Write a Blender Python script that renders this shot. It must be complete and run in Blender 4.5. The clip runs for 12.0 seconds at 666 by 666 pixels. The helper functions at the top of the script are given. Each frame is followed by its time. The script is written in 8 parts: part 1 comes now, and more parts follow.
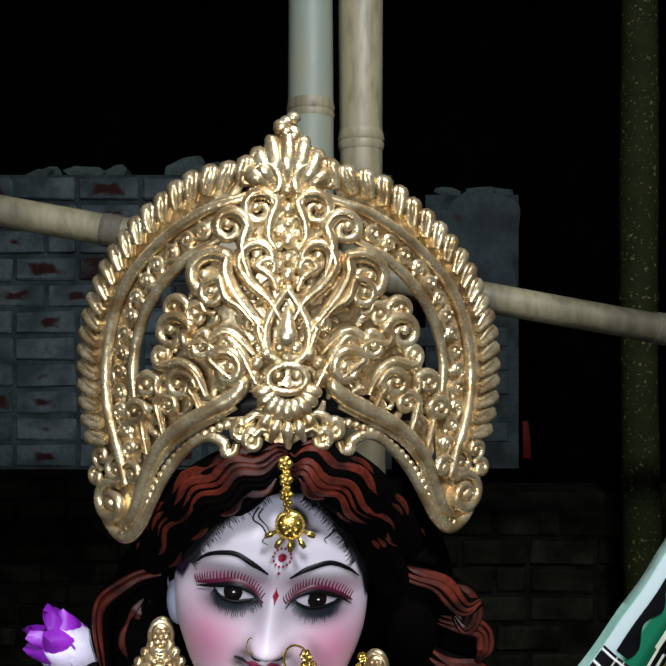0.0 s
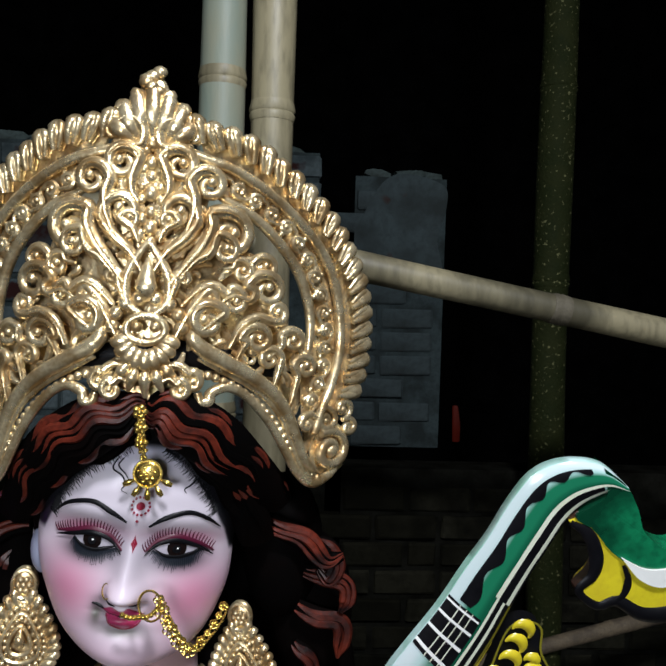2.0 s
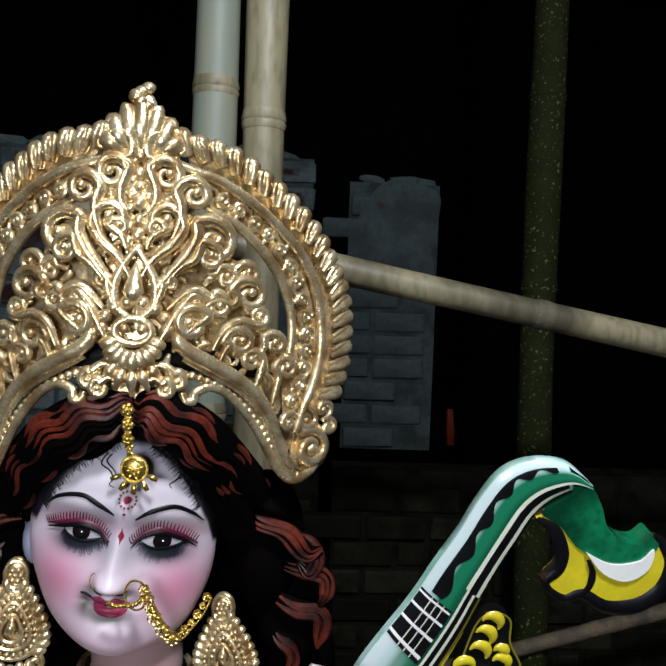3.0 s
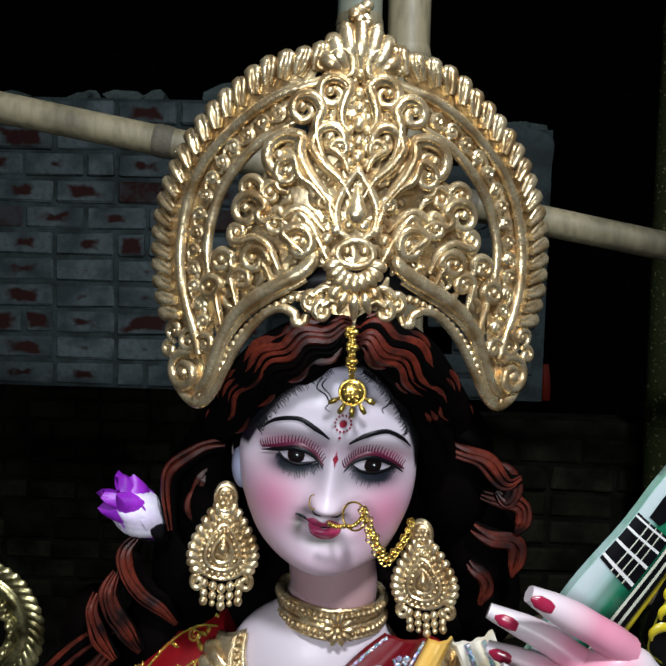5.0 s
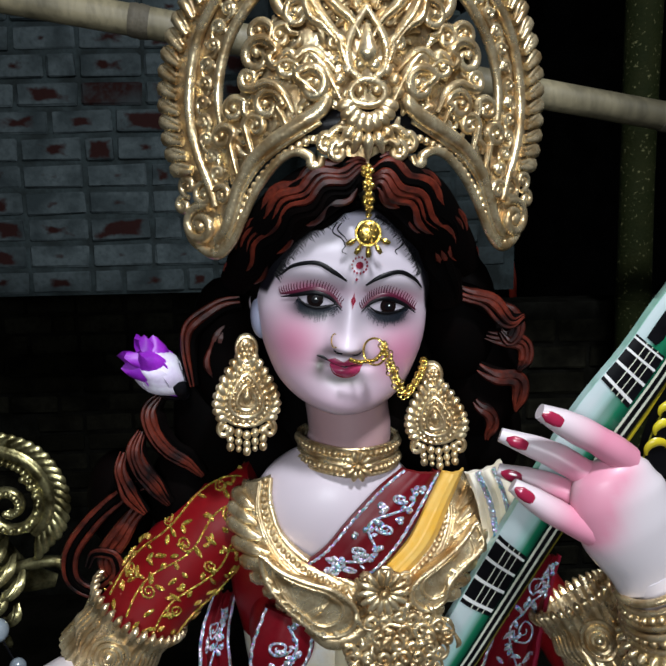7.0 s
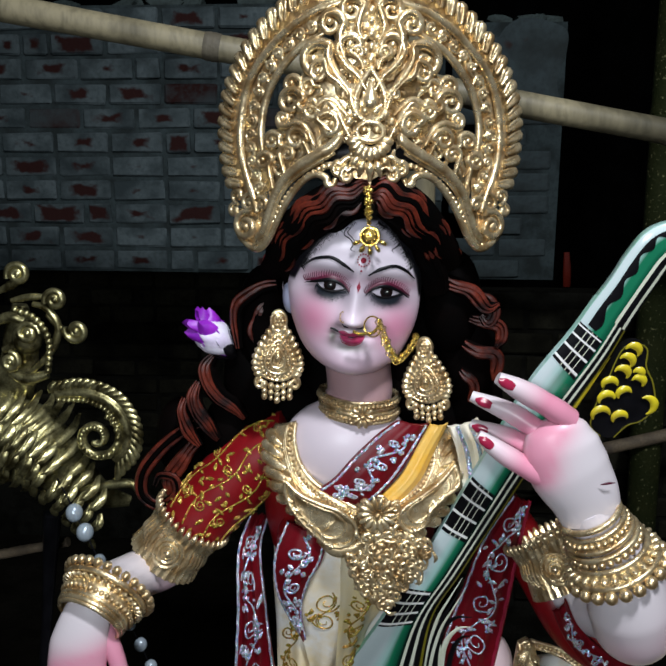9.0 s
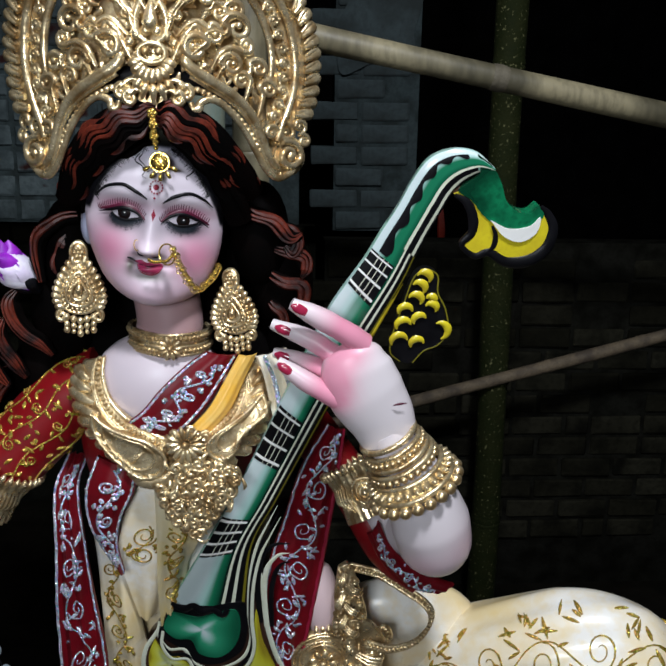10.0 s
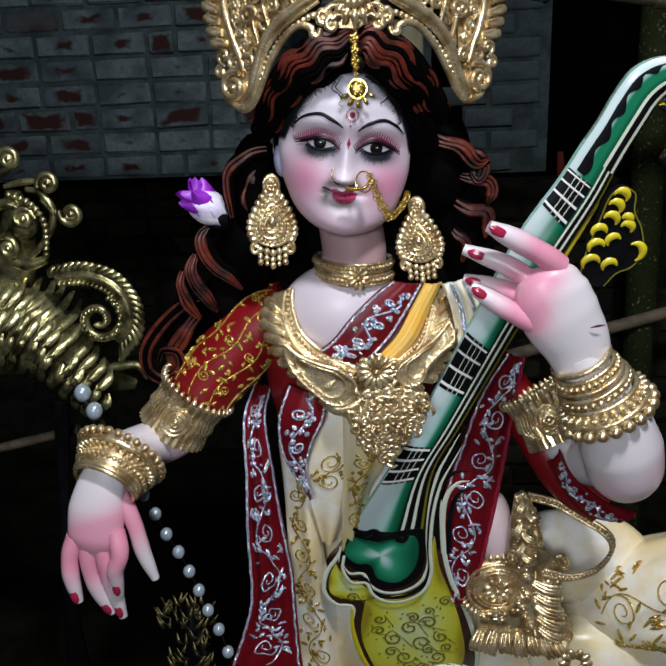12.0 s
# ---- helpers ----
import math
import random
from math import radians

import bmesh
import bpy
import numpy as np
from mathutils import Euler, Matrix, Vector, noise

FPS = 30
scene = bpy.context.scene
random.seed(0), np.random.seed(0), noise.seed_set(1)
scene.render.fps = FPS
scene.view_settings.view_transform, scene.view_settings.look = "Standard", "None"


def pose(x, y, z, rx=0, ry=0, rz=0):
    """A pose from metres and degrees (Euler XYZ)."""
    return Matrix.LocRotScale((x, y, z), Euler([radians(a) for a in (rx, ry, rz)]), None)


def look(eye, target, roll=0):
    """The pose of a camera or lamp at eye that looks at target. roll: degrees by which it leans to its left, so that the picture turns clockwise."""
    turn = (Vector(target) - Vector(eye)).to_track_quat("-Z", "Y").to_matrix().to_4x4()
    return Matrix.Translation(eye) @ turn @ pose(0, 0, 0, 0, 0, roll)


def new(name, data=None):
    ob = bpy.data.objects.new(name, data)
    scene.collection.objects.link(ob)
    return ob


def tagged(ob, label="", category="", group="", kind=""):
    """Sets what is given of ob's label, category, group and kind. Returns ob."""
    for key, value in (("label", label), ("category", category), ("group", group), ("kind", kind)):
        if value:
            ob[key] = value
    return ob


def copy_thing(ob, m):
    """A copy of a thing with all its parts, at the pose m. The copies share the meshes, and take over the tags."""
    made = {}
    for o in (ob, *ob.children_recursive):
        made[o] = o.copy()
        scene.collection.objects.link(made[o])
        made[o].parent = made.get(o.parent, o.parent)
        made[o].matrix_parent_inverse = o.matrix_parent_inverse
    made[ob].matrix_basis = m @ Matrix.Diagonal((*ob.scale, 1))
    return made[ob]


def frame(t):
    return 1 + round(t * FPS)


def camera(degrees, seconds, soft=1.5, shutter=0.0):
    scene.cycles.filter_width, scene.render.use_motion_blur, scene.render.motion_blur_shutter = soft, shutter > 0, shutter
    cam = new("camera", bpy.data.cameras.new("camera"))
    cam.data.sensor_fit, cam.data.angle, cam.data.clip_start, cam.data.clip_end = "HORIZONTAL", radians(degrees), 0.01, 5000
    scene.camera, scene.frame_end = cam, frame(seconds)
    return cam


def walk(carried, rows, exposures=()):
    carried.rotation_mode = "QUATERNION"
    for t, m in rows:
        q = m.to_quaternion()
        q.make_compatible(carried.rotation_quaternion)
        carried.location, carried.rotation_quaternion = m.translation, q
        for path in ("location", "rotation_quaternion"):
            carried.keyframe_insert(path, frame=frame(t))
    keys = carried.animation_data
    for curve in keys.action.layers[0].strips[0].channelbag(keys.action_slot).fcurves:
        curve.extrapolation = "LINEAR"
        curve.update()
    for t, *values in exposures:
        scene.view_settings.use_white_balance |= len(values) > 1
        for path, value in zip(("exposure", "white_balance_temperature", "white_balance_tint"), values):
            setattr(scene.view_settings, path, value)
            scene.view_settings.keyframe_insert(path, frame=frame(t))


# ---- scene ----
cam = camera(47.2, 12.0, soft=2.0)
METRES, EYE, TILT, LEAN, TURN = 1.2, 1.55, 0.0, 0.0, 0.0
ROWS = [
    (0.0, 0.0, 0.0, 0.0, 0.0, 0.0, -0.0),
    (0.5, -0.0019, 0.014, -0.0215, 0.22, -0.57, 0.11),
    (1.0, 0.0029, 0.0241, -0.0313, -0.26, -1.02, 0.1),
    (1.5, 0.0409, 0.011, -0.0296, -2.53, -1.16, -0.94),
    (2.0, 0.0739, -0.0193, -0.0233, -3.7, -1.01, -1.88),
    (2.5, 0.0912, -0.0468, -0.0195, -4.16, -0.73, -2.23),
    (4.5, 0.0222, -0.0576, -0.0497, 0.36, -2.09, -1.94),
    (5.0, -0.0396, -0.0466, -0.0608, 1.28, -3.74, -1.5),
    (5.5, -0.0821, -0.0588, -0.0717, 0.14, -5.28, -0.81),
    (6.0, -0.0846, -0.0638, -0.0871, -1.41, -6.78, -1.17),
    (6.5, -0.1019, -0.0743, -0.1088, -1.27, -8.61, 0.51),
    (7.0, -0.0921, -0.0836, -0.1291, -2.05, -9.65, 1.13),
    (9.0, -0.0207, -0.3091, -0.0956, 3.64, -11.0, -0.24),
    (9.5, 0.0375, -0.3392, -0.0999, -0.1, -12.44, -0.84),
    (10.0, 0.1152, -0.3276, -0.1389, -3.51, -13.52, -0.93),
    (10.5, 0.0845, -0.3149, -0.1542, -1.35, -13.9, -0.47),
    (11.0, 0.0468, -0.3033, -0.1615, 0.58, -14.24, 0.81),
    (11.5, 0.0064, -0.3161, -0.1759, 2.5, -14.86, 1.93),
    (12.0, -0.0171, -0.3491, -0.1778, 2.86, -16.46, 2.11),
]
walk(cam, [(t, pose(0, 0, EYE, TILT, LEAN, TURN) @ pose(METRES * x, METRES * y, METRES * z, 90 + pitch, roll, yaw)) for t, x, y, z, yaw, pitch, roll in ROWS])

# ---- light: workshop lamp above and behind the viewer, added fill, dim night air ----
world = bpy.data.worlds.new("night")
scene.world = world
world.use_nodes = True
world.node_tree.nodes["Background"].inputs[0].default_value = (0.55, 0.75, 1.0, 1)
world.node_tree.nodes["Background"].inputs[1].default_value = 0.006


def area_lamp(name, eye, target, watts, size, colour):
    data = bpy.data.lights.new(name, "AREA")
    data.energy, data.size, data.color = watts, size, colour
    ob = new(name, data)
    ob.matrix_world = look(eye, target)
    return ob


area_lamp("lamp_key", (0.46, -0.55, 3.05), (0.05, 0.9, 0.55), 68, 0.26, (0.90, 0.94, 1.0))
# unseen soft lamp added to lift the shadows
area_lamp("lamp_fill", (-0.25, -1.10, 1.55), (0.05, 0.9, 0.45), 23, 0.5, (0.88, 0.94, 1.0))


# ---- materials ----
def material(name, colour, rough=0.5, metal=0.0, dark=None, grain=30.0, amount=0.5, bump=0.0, bump_scale=80.0, coat=0.0, spots=None, paint=False, per_piece=0.0, spec=0.5, stretch=(1, 1, 1)):
    """A surface with a base colour, a second colour mixed in by two noises, fine relief, and perhaps sparse spots."""
    m = bpy.data.materials.new(name)
    m.use_nodes = True
    nt = m.node_tree
    b = nt.nodes["Principled BSDF"]
    b.inputs["Roughness"].default_value = rough
    b.inputs["Metallic"].default_value = metal
    b.inputs["Coat Weight"].default_value = coat
    b.inputs["Coat Roughness"].default_value = 0.15
    b.inputs["Specular IOR Level"].default_value = spec
    tc = nt.nodes.new("ShaderNodeTexCoord")
    mp = nt.nodes.new("ShaderNodeMapping")
    mp.inputs["Scale"].default_value = stretch
    nt.links.new(tc.outputs["Object"], mp.inputs[0])
    vec = mp.outputs[0]
    if per_piece:
        away = nt.nodes.new("ShaderNodeVectorMath")
        away.operation = "MULTIPLY_ADD"
        nt.links.new(nt.nodes.new("ShaderNodeObjectInfo").outputs["Random"], away.inputs[0])
        away.inputs[1].default_value = (7.0, 11.0, 5.0)
        nt.links.new(vec, away.inputs[2])
        vec = away.outputs[0]

    def noise_at(scale, detail=4.0):
        n = nt.nodes.new("ShaderNodeTexNoise")
        n.inputs["Scale"].default_value, n.inputs["Detail"].default_value = scale, detail
        nt.links.new(vec, n.inputs["Vector"])
        return n.outputs["Fac"]

    def ramp(fac, lo, hi):
        r = nt.nodes.new("ShaderNodeMapRange")
        r.inputs["From Min"].default_value, r.inputs["From Max"].default_value = lo, hi
        nt.links.new(fac, r.inputs["Value"])
        return r.outputs[0]

    def mix(fac, a, c, kind="MIX"):
        x = nt.nodes.new("ShaderNodeMix")
        x.data_type, x.blend_type = "RGBA", kind
        for i, v in ((0, fac), (6, a), (7, c)):
            if hasattr(v, "links"):
                nt.links.new(v, x.inputs[i])
            elif i == 0:
                x.inputs[0].default_value = v
            else:
                x.inputs[i].default_value = (*v[:3], 1)
        return x.outputs[2]

    def times(a, k):
        x = nt.nodes.new("ShaderNodeMath")
        x.operation = "MULTIPLY"
        nt.links.new(a, x.inputs[0])
        x.inputs[1].default_value = k
        return x.outputs[0]

    col = colour
    if paint:
        at = nt.nodes.new("ShaderNodeAttribute")
        at.attribute_name = "Paint"
        col = at.outputs["Color"]
    other = dark or tuple(c * 0.7 for c in colour)
    big = times(ramp(noise_at(grain), 0.4, 0.65), amount)
    fine = times(ramp(noise_at(grain * 7), 0.45, 0.7), amount * 0.5)
    if not paint or dark:
        col = mix(big, col, other)
        col = mix(fine, col, other)
    if per_piece:
        oi = nt.nodes.new("ShaderNodeObjectInfo")
        col = mix(times(oi.outputs["Random"], per_piece), col, tuple(c * 0.25 for c in colour))
    if spots:
        col = mix(ramp(noise_at(spots[1], 2.0), spots[2], spots[2] + 0.09), col, spots[0])
    if hasattr(col, "links"):
        nt.links.new(col, b.inputs["Base Color"])
    else:
        b.inputs["Base Color"].default_value = (*col, 1)
    nt.links.new(ramp(noise_at(grain * 2), -0.6, 1.6), b.inputs["Roughness"])
    r = b.inputs["Roughness"].links[0].from_node
    r.inputs["To Min"].default_value, r.inputs["To Max"].default_value = rough * 0.7, min(1.0, rough * 1.3)
    if bump:
        bp = nt.nodes.new("ShaderNodeBump")
        bp.inputs["Strength"].default_value, bp.inputs["Distance"].default_value = bump, 0.003
        nt.links.new(noise_at(bump_scale, 6.0), bp.inputs["Height"])
        nt.links.new(bp.outputs[0], b.inputs["Normal"])
    return m


GOLD = material("gold_paint", (0.92, 0.77, 0.49), 0.28, 0.80, (0.36, 0.20, 0.06), 40, 0.75, 0.3, 170, spec=0.6)
GOLD_OLD = material("old_gold_paint", (0.62, 0.57, 0.29), 0.30, 0.9, (0.09, 0.075, 0.03), 34, 1.0, 0.2, 140)
GILT_DULL = material("shaded_gilt", (0.16, 0.13, 0.05), 0.4, 0.7, (0.03, 0.025, 0.01), 40, 0.9, 0.3, 140)
GOLD_BRIGHT = material("bright_gilt", (0.74, 0.52, 0.14), 0.22, 0.9, (0.5, 0.29, 0.03), 60, 0.4, 0.1, 300)
SKIN = material("painted_skin", (0.86, 0.80, 0.88), 0.42, 0, None, 12, 0.0, 0.02, 60, coat=0.06, paint=True)
HAIR = material("painted_hair", (0.0012, 0.001, 0.001), 0.7, 0, (0.0025, 0.0012, 0.001), 14, 0.6, 0.1, 60, spec=0.02)
HAIR_RED = material("hair_highlight_paint", (0.120, 0.018, 0.009), 0.42, 0, (0.006, 0.002, 0.002), 26, 1.0, 0.25, 90, spec=0.3)
RED = material("red_blouse_paint", (0.20, 0.003, 0.006), 0.42, 0, (0.11, 0.002, 0.004), 18, 0.4, 0.05, 120)
RED_DARK = material("maroon_sari_border", (0.13, 0.0025, 0.007), 0.42, 0, (0.07, 0.0015, 0.004), 25, 0.5, 0.08, 120, spec=0.3)


def glitter(name, colour, dark, scale, tint, metal=0.55):
    """Flakes of glitter in glue: each a tiny facet with a tilt and a tint of its own."""
    m = material(name, colour, 0.26, metal, dark, scale * 0.2, 0.8)
    nt = m.node_tree
    b = nt.nodes["Principled BSDF"]
    tc = nt.nodes.new("ShaderNodeTexCoord")
    vo = nt.nodes.new("ShaderNodeTexVoronoi")
    vo.inputs["Scale"].default_value = scale
    nt.links.new(tc.outputs["Object"], vo.inputs["Vector"])
    mx = nt.nodes.new("ShaderNodeMix")
    mx.data_type, mx.blend_type = "RGBA", "OVERLAY"
    mx.inputs[0].default_value = tint
    nt.links.new(b.inputs["Base Color"].links[0].from_socket, mx.inputs[6])
    nt.links.new(vo.outputs["Color"], mx.inputs[7])
    nt.links.new(mx.outputs[2], b.inputs["Base Color"])
    off = nt.nodes.new("ShaderNodeVectorMath")
    off.operation = "MULTIPLY_ADD"
    off.inputs[1].default_value, off.inputs[2].default_value = (1.3, 1.3, 1.3), (-0.65, -0.65, -0.65)
    nt.links.new(vo.outputs["Color"], off.inputs[0])
    add = nt.nodes.new("ShaderNodeVectorMath")
    nt.links.new(off.outputs[0], add.inputs[0])
    nt.links.new(nt.nodes.new("ShaderNodeNewGeometry").outputs["Normal"], add.inputs[1])
    nrm = nt.nodes.new("ShaderNodeVectorMath")
    nrm.operation = "NORMALIZE"
    nt.links.new(add.outputs[0], nrm.inputs[0])
    nt.links.new(nrm.outputs[0], b.inputs["Normal"])
    return m


SILVER = glitter("silver_glitter", (0.78, 0.80, 0.86), (0.30, 0.45, 0.55), 620, 0.75)
GLITTER = glitter("gold_glitter", (0.72, 0.50, 0.10), (0.30, 0.22, 0.02), 620, 0.45)
SATIN = material("ivory_satin", (0.90, 0.88, 0.83), 0.28, 0, (0.80, 0.60, 0.24), 6, 0.75, 0.05, 40, coat=0.2)
SATIN_YELLOW = material("yellow_satin", (0.70, 0.52, 0.15), 0.33, 0, (0.66, 0.62, 0.50), 7, 0.7, 0.05, 40, coat=0.15)
ORANGE = material("orange_paint", (0.78, 0.42, 0.05), 0.4, 0, (0.75, 0.55, 0.2), 20, 0.5)
INK = material("black_paint", (0.003, 0.003, 0.004), 0.4, 0, (0.007, 0.007, 0.009), 30, 0.5, spec=0.18)
SMOKE = material("grey_blue_lash_paint", (0.010, 0.013, 0.020), 0.5, 0, None, 30, 0.3, spec=0.2)
EYE_WHITE = material("eye_white", (0.40, 0.37, 0.42), 0.25, 0, (0.3, 0.26, 0.32), 60, 0.4, coat=0.2)
IRIS = material("iris_paint", (0.006, 0.004, 0.004), 0.2, 0, (0.012, 0.006, 0.005), 120, 0.5, coat=0.25, spec=0.25)
WHITE = material("white_paint", (0.8, 0.8, 0.78), 0.35, 0, (0.66, 0.68, 0.66), 40, 0.3)
ROSE = material("rose_paint", (0.25, 0.010, 0.035), 0.4, 0, (0.18, 0.006, 0.02), 70, 0.6)
LASH = material("pink_lash_paint", (0.075, 0.005, 0.022), 0.45, 0, None, 60, 0.3)
LIP = material("lip_paint", (0.46, 0.045, 0.14), 0.34, 0, (0.20, 0.01, 0.03), 90, 0.7, 0.1, 300, coat=0.1)
NAIL = material("nail_varnish", (0.34, 0.02, 0.06), 0.18, 0, (0.26, 0.012, 0.04), 60, 0.5, coat=0.5)
GREEN = material("green_paint", (0.006, 0.17, 0.070), 0.22, 0, (0.002, 0.035, 0.016), 13, 1.0, 0.04, 60, coat=0.4)
GREEN_PALE = material("pale_green_paint", (0.48, 0.68, 0.66), 0.25, 0, (0.16, 0.45, 0.30), 10, 0.75, 0.03, 60, coat=0.4)
YELLOW = material("yellow_paint", (0.62, 0.52, 0.02), 0.3, 0, (0.45, 0.33, 0.02), 22, 0.6, 0.03, 60, coat=0.4)
LIME = material("lime_yellow_paint", (0.56, 0.58, 0.12), 0.27, 0, (0.38, 0.36, 0.03), 16, 0.7, 0.03, 60, coat=0.3)
BROWN = material("dark_brown_paint", (0.05, 0.022, 0.014), 0.3, 0, (0.02, 0.01, 0.008), 20, 0.6, coat=0.3)
CREAM = material("cream_paint", (0.66, 0.70, 0.58), 0.3, 0, (0.5, 0.52, 0.36), 40, 0.4)
OLIVE = material("olive_line_paint", (0.17, 0.15, 0.012), 0.35, 0, None, 40, 0.3)
PURPLE = material("purple_petal", (0.30, 0.02, 0.50), 0.45, 0, (0.16, 0.008, 0.33), 40, 0.8)
PETAL = material("white_petal", (0.72, 0.70, 0.80), 0.45, 0, (0.5, 0.35, 0.62), 30, 0.5)
PEARL = material("silver_bead", (0.42, 0.50, 0.57), 0.2, 0.35, (0.3, 0.34, 0.38), 60, 0.5, coat=0.5)
BAMBOO = material("dry_bamboo", (0.27, 0.235, 0.145), 0.5, 0, (0.07, 0.062, 0.038), 9, 1.0, 0.2, 90, stretch=(1, 1, 0.25))
BAMBOO_GREEN = material("greenish_bamboo", (0.17, 0.22, 0.185), 0.55, 0, (0.24, 0.23, 0.16), 6, 0.9, 0.2, 90, stretch=(1, 1, 0.25))
BAMBOO_NODE = material("bamboo_node", (0.11, 0.095, 0.065), 0.7, 0, (0.07, 0.06, 0.04), 30, 0.9, 0.4, 120)
MOSS_POST = material("mossy_bamboo", (0.010, 0.014, 0.0035), 0.9, 0, (0.015, 0.018, 0.005), 14, 1.0, 0.9, 110, spots=((0.11, 0.11, 0.05), 95, 0.63), spec=0.1)
STICK = material("old_branch", (0.12, 0.09, 0.055), 0.8, 0, (0.035, 0.025, 0.018), 20, 0.8, 0.6, 100)


def limewashed_brick(name, wash, grime, core, wear):
    """A brick whose limewash has worn off its face, so that the bare clay shows in the middle of it."""
    m = material(name, wash, 0.95, 0, grime, 9, 1.0, 0.9, 60, per_piece=0.35, spec=0.0)
    nt = m.node_tree
    b = nt.nodes["Principled BSDF"]
    tc = nt.nodes.new("ShaderNodeTexCoord")

    def math_(op, a, c, clamp=False):
        x = nt.nodes.new("ShaderNodeMath")
        x.operation, x.use_clamp = op, clamp
        for k, v in enumerate((a, c)):
            if hasattr(v, "links"):
                nt.links.new(v, x.inputs[k])
            else:
                x.inputs[k].default_value = v
        return x.outputs[0]

    sep = nt.nodes.new("ShaderNodeSeparateXYZ")
    nt.links.new(tc.outputs["Generated"], sep.inputs[0])
    far = [math_("MULTIPLY", math_("ABSOLUTE", math_("SUBTRACT", sep.outputs[k], 0.5), 0.0), 2.0) for k in (0, 2)]
    rnd_ = nt.nodes.new("ShaderNodeObjectInfo").outputs["Random"]
    move = nt.nodes.new("ShaderNodeVectorMath")
    move.operation = "MULTIPLY_ADD"
    nt.links.new(rnd_, move.inputs[0])
    move.inputs[1].default_value = (17.0, 9.0, 13.0)
    nt.links.new(tc.outputs["Object"], move.inputs[2])
    no = nt.nodes.new("ShaderNodeTexNoise")
    no.inputs["Scale"].default_value, no.inputs["Detail"].default_value = 22, 3
    nt.links.new(move.outputs[0], no.inputs["Vector"])
    edge = math_("ADD", math_("MAXIMUM", far[0], far[1]), math_("MULTIPLY", math_("SUBTRACT", no.outputs["Fac"], 0.5), 1.2))
    level = math_("MULTIPLY_ADD", rnd_, 0.75)
    level.node.inputs[2].default_value = wear - 0.4
    bare = math_("MULTIPLY", math_("SUBTRACT", level, edge), 4.0, True)
    mx = nt.nodes.new("ShaderNodeMix")
    mx.data_type = "RGBA"
    nt.links.new(bare, mx.inputs[0])
    nt.links.new(b.inputs["Base Color"].links[0].from_socket, mx.inputs[6])
    mx.inputs[7].default_value = (*core, 1)
    nt.links.new(mx.outputs[2], b.inputs["Base Color"])
    return m


BRICK = limewashed_brick("limewashed_brick", (0.090, 0.114, 0.120), (0.034, 0.045, 0.048), (0.028, 0.012, 0.011), 0.45)
BRICK_RED = material("bare_red_brick", (0.030, 0.014, 0.013), 0.95, 0, (0.045, 0.055, 0.058), 10, 1.0, 0.9, 60, per_piece=0.4, spec=0.0)
# lower walls: shade put into the dark brick and mortar colours
BRICK_DARK = material("shaded_brick", (0.024, 0.023, 0.016), 0.95, 0, (0.005, 0.005, 0.004), 7, 1.0, 0.9, 60, per_piece=0.8, spec=0.0)
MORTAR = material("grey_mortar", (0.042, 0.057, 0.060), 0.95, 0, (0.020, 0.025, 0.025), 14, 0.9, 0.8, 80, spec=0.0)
MORTAR_DARK = material("shaded_mortar", (0.011, 0.011, 0.009), 0.95, 0, (0.004, 0.004, 0.003), 14, 0.9, 0.8, 80, spec=0.0)
PLASTER = material("old_teal_plaster", (0.050, 0.066, 0.070), 0.95, 0, (0.028, 0.034, 0.034), 8, 0.9, 0.7, 60, spots=((0.04, 0.018, 0.014), 9, 0.66), spec=0.0)
# near-black colour standing for the unlit depth of the shed
VOID_BLACK = material("unlit_void", (0.003, 0.003, 0.003), 0.95, 0, (0.0012, 0.0012, 0.0012), 8, 0.8, 0.4, 40, spec=0.0)
EARTH = material("packed_earth", (0.010, 0.009, 0.007), 0.95, 0, (0.004, 0.004, 0.003), 6, 0.9, 0.6, 50, spec=0.0)
REFLECTOR_PALE = material("pale_reflector", (0.30, 0.29, 0.26), 0.9, 0, (0.16, 0.155, 0.14), 4, 0.8, 0.4, 40)
TILE_BITS = material("broken_roof_bits", (0.05, 0.07, 0.068), 0.8, 0, (0.015, 0.02, 0.018), 14, 0.9, 0.5, 90, spec=0.2)
VEENA_PAINT = material("shaded_lacquer", (0.5, 0.6, 0.6), 0.22, 0, None, 20, 0.0, 0.03, 60, coat=0.4, paint=True)
RED_PLASTIC = material("red_plastic", (0.5, 0.05, 0.025), 0.4, 0, None, 30, 0.4)


# ---- tools for shapes ----
def spline(pts, n):
    """A smooth curve of n points through pts."""
    p = [np.array(q, float) for q in pts]
    if len(p) == 2:
        return [p[0] + (p[1] - p[0]) * k / (n - 1) for k in range(n)]
    p = [2 * p[0] - p[1]] + p + [2 * p[-1] - p[-2]]
    out = []
    for k in range(n):
        s = k / (n - 1) * (len(p) - 3)
        i = min(int(s), len(p) - 4)
        f = s - i
        a, b, c, d = p[i:i + 4]
        out.append(0.5 * (2 * b + (c - a) * f + (2 * a - 5 * b + 4 * c - d) * f * f + (3 * b - a - 3 * c + d) * f ** 3))
    return out


def even(pts, n):
    """n points at even steps along a polyline."""
    p = np.array(pts, float)
    s = np.concatenate([[0], np.cumsum(np.linalg.norm(np.diff(p, axis=0), axis=1))])
    q = np.linspace(0, s[-1], n)
    return [np.array([np.interp(x, s, p[:, k]) for k in range(p.shape[1])]) for x in q]


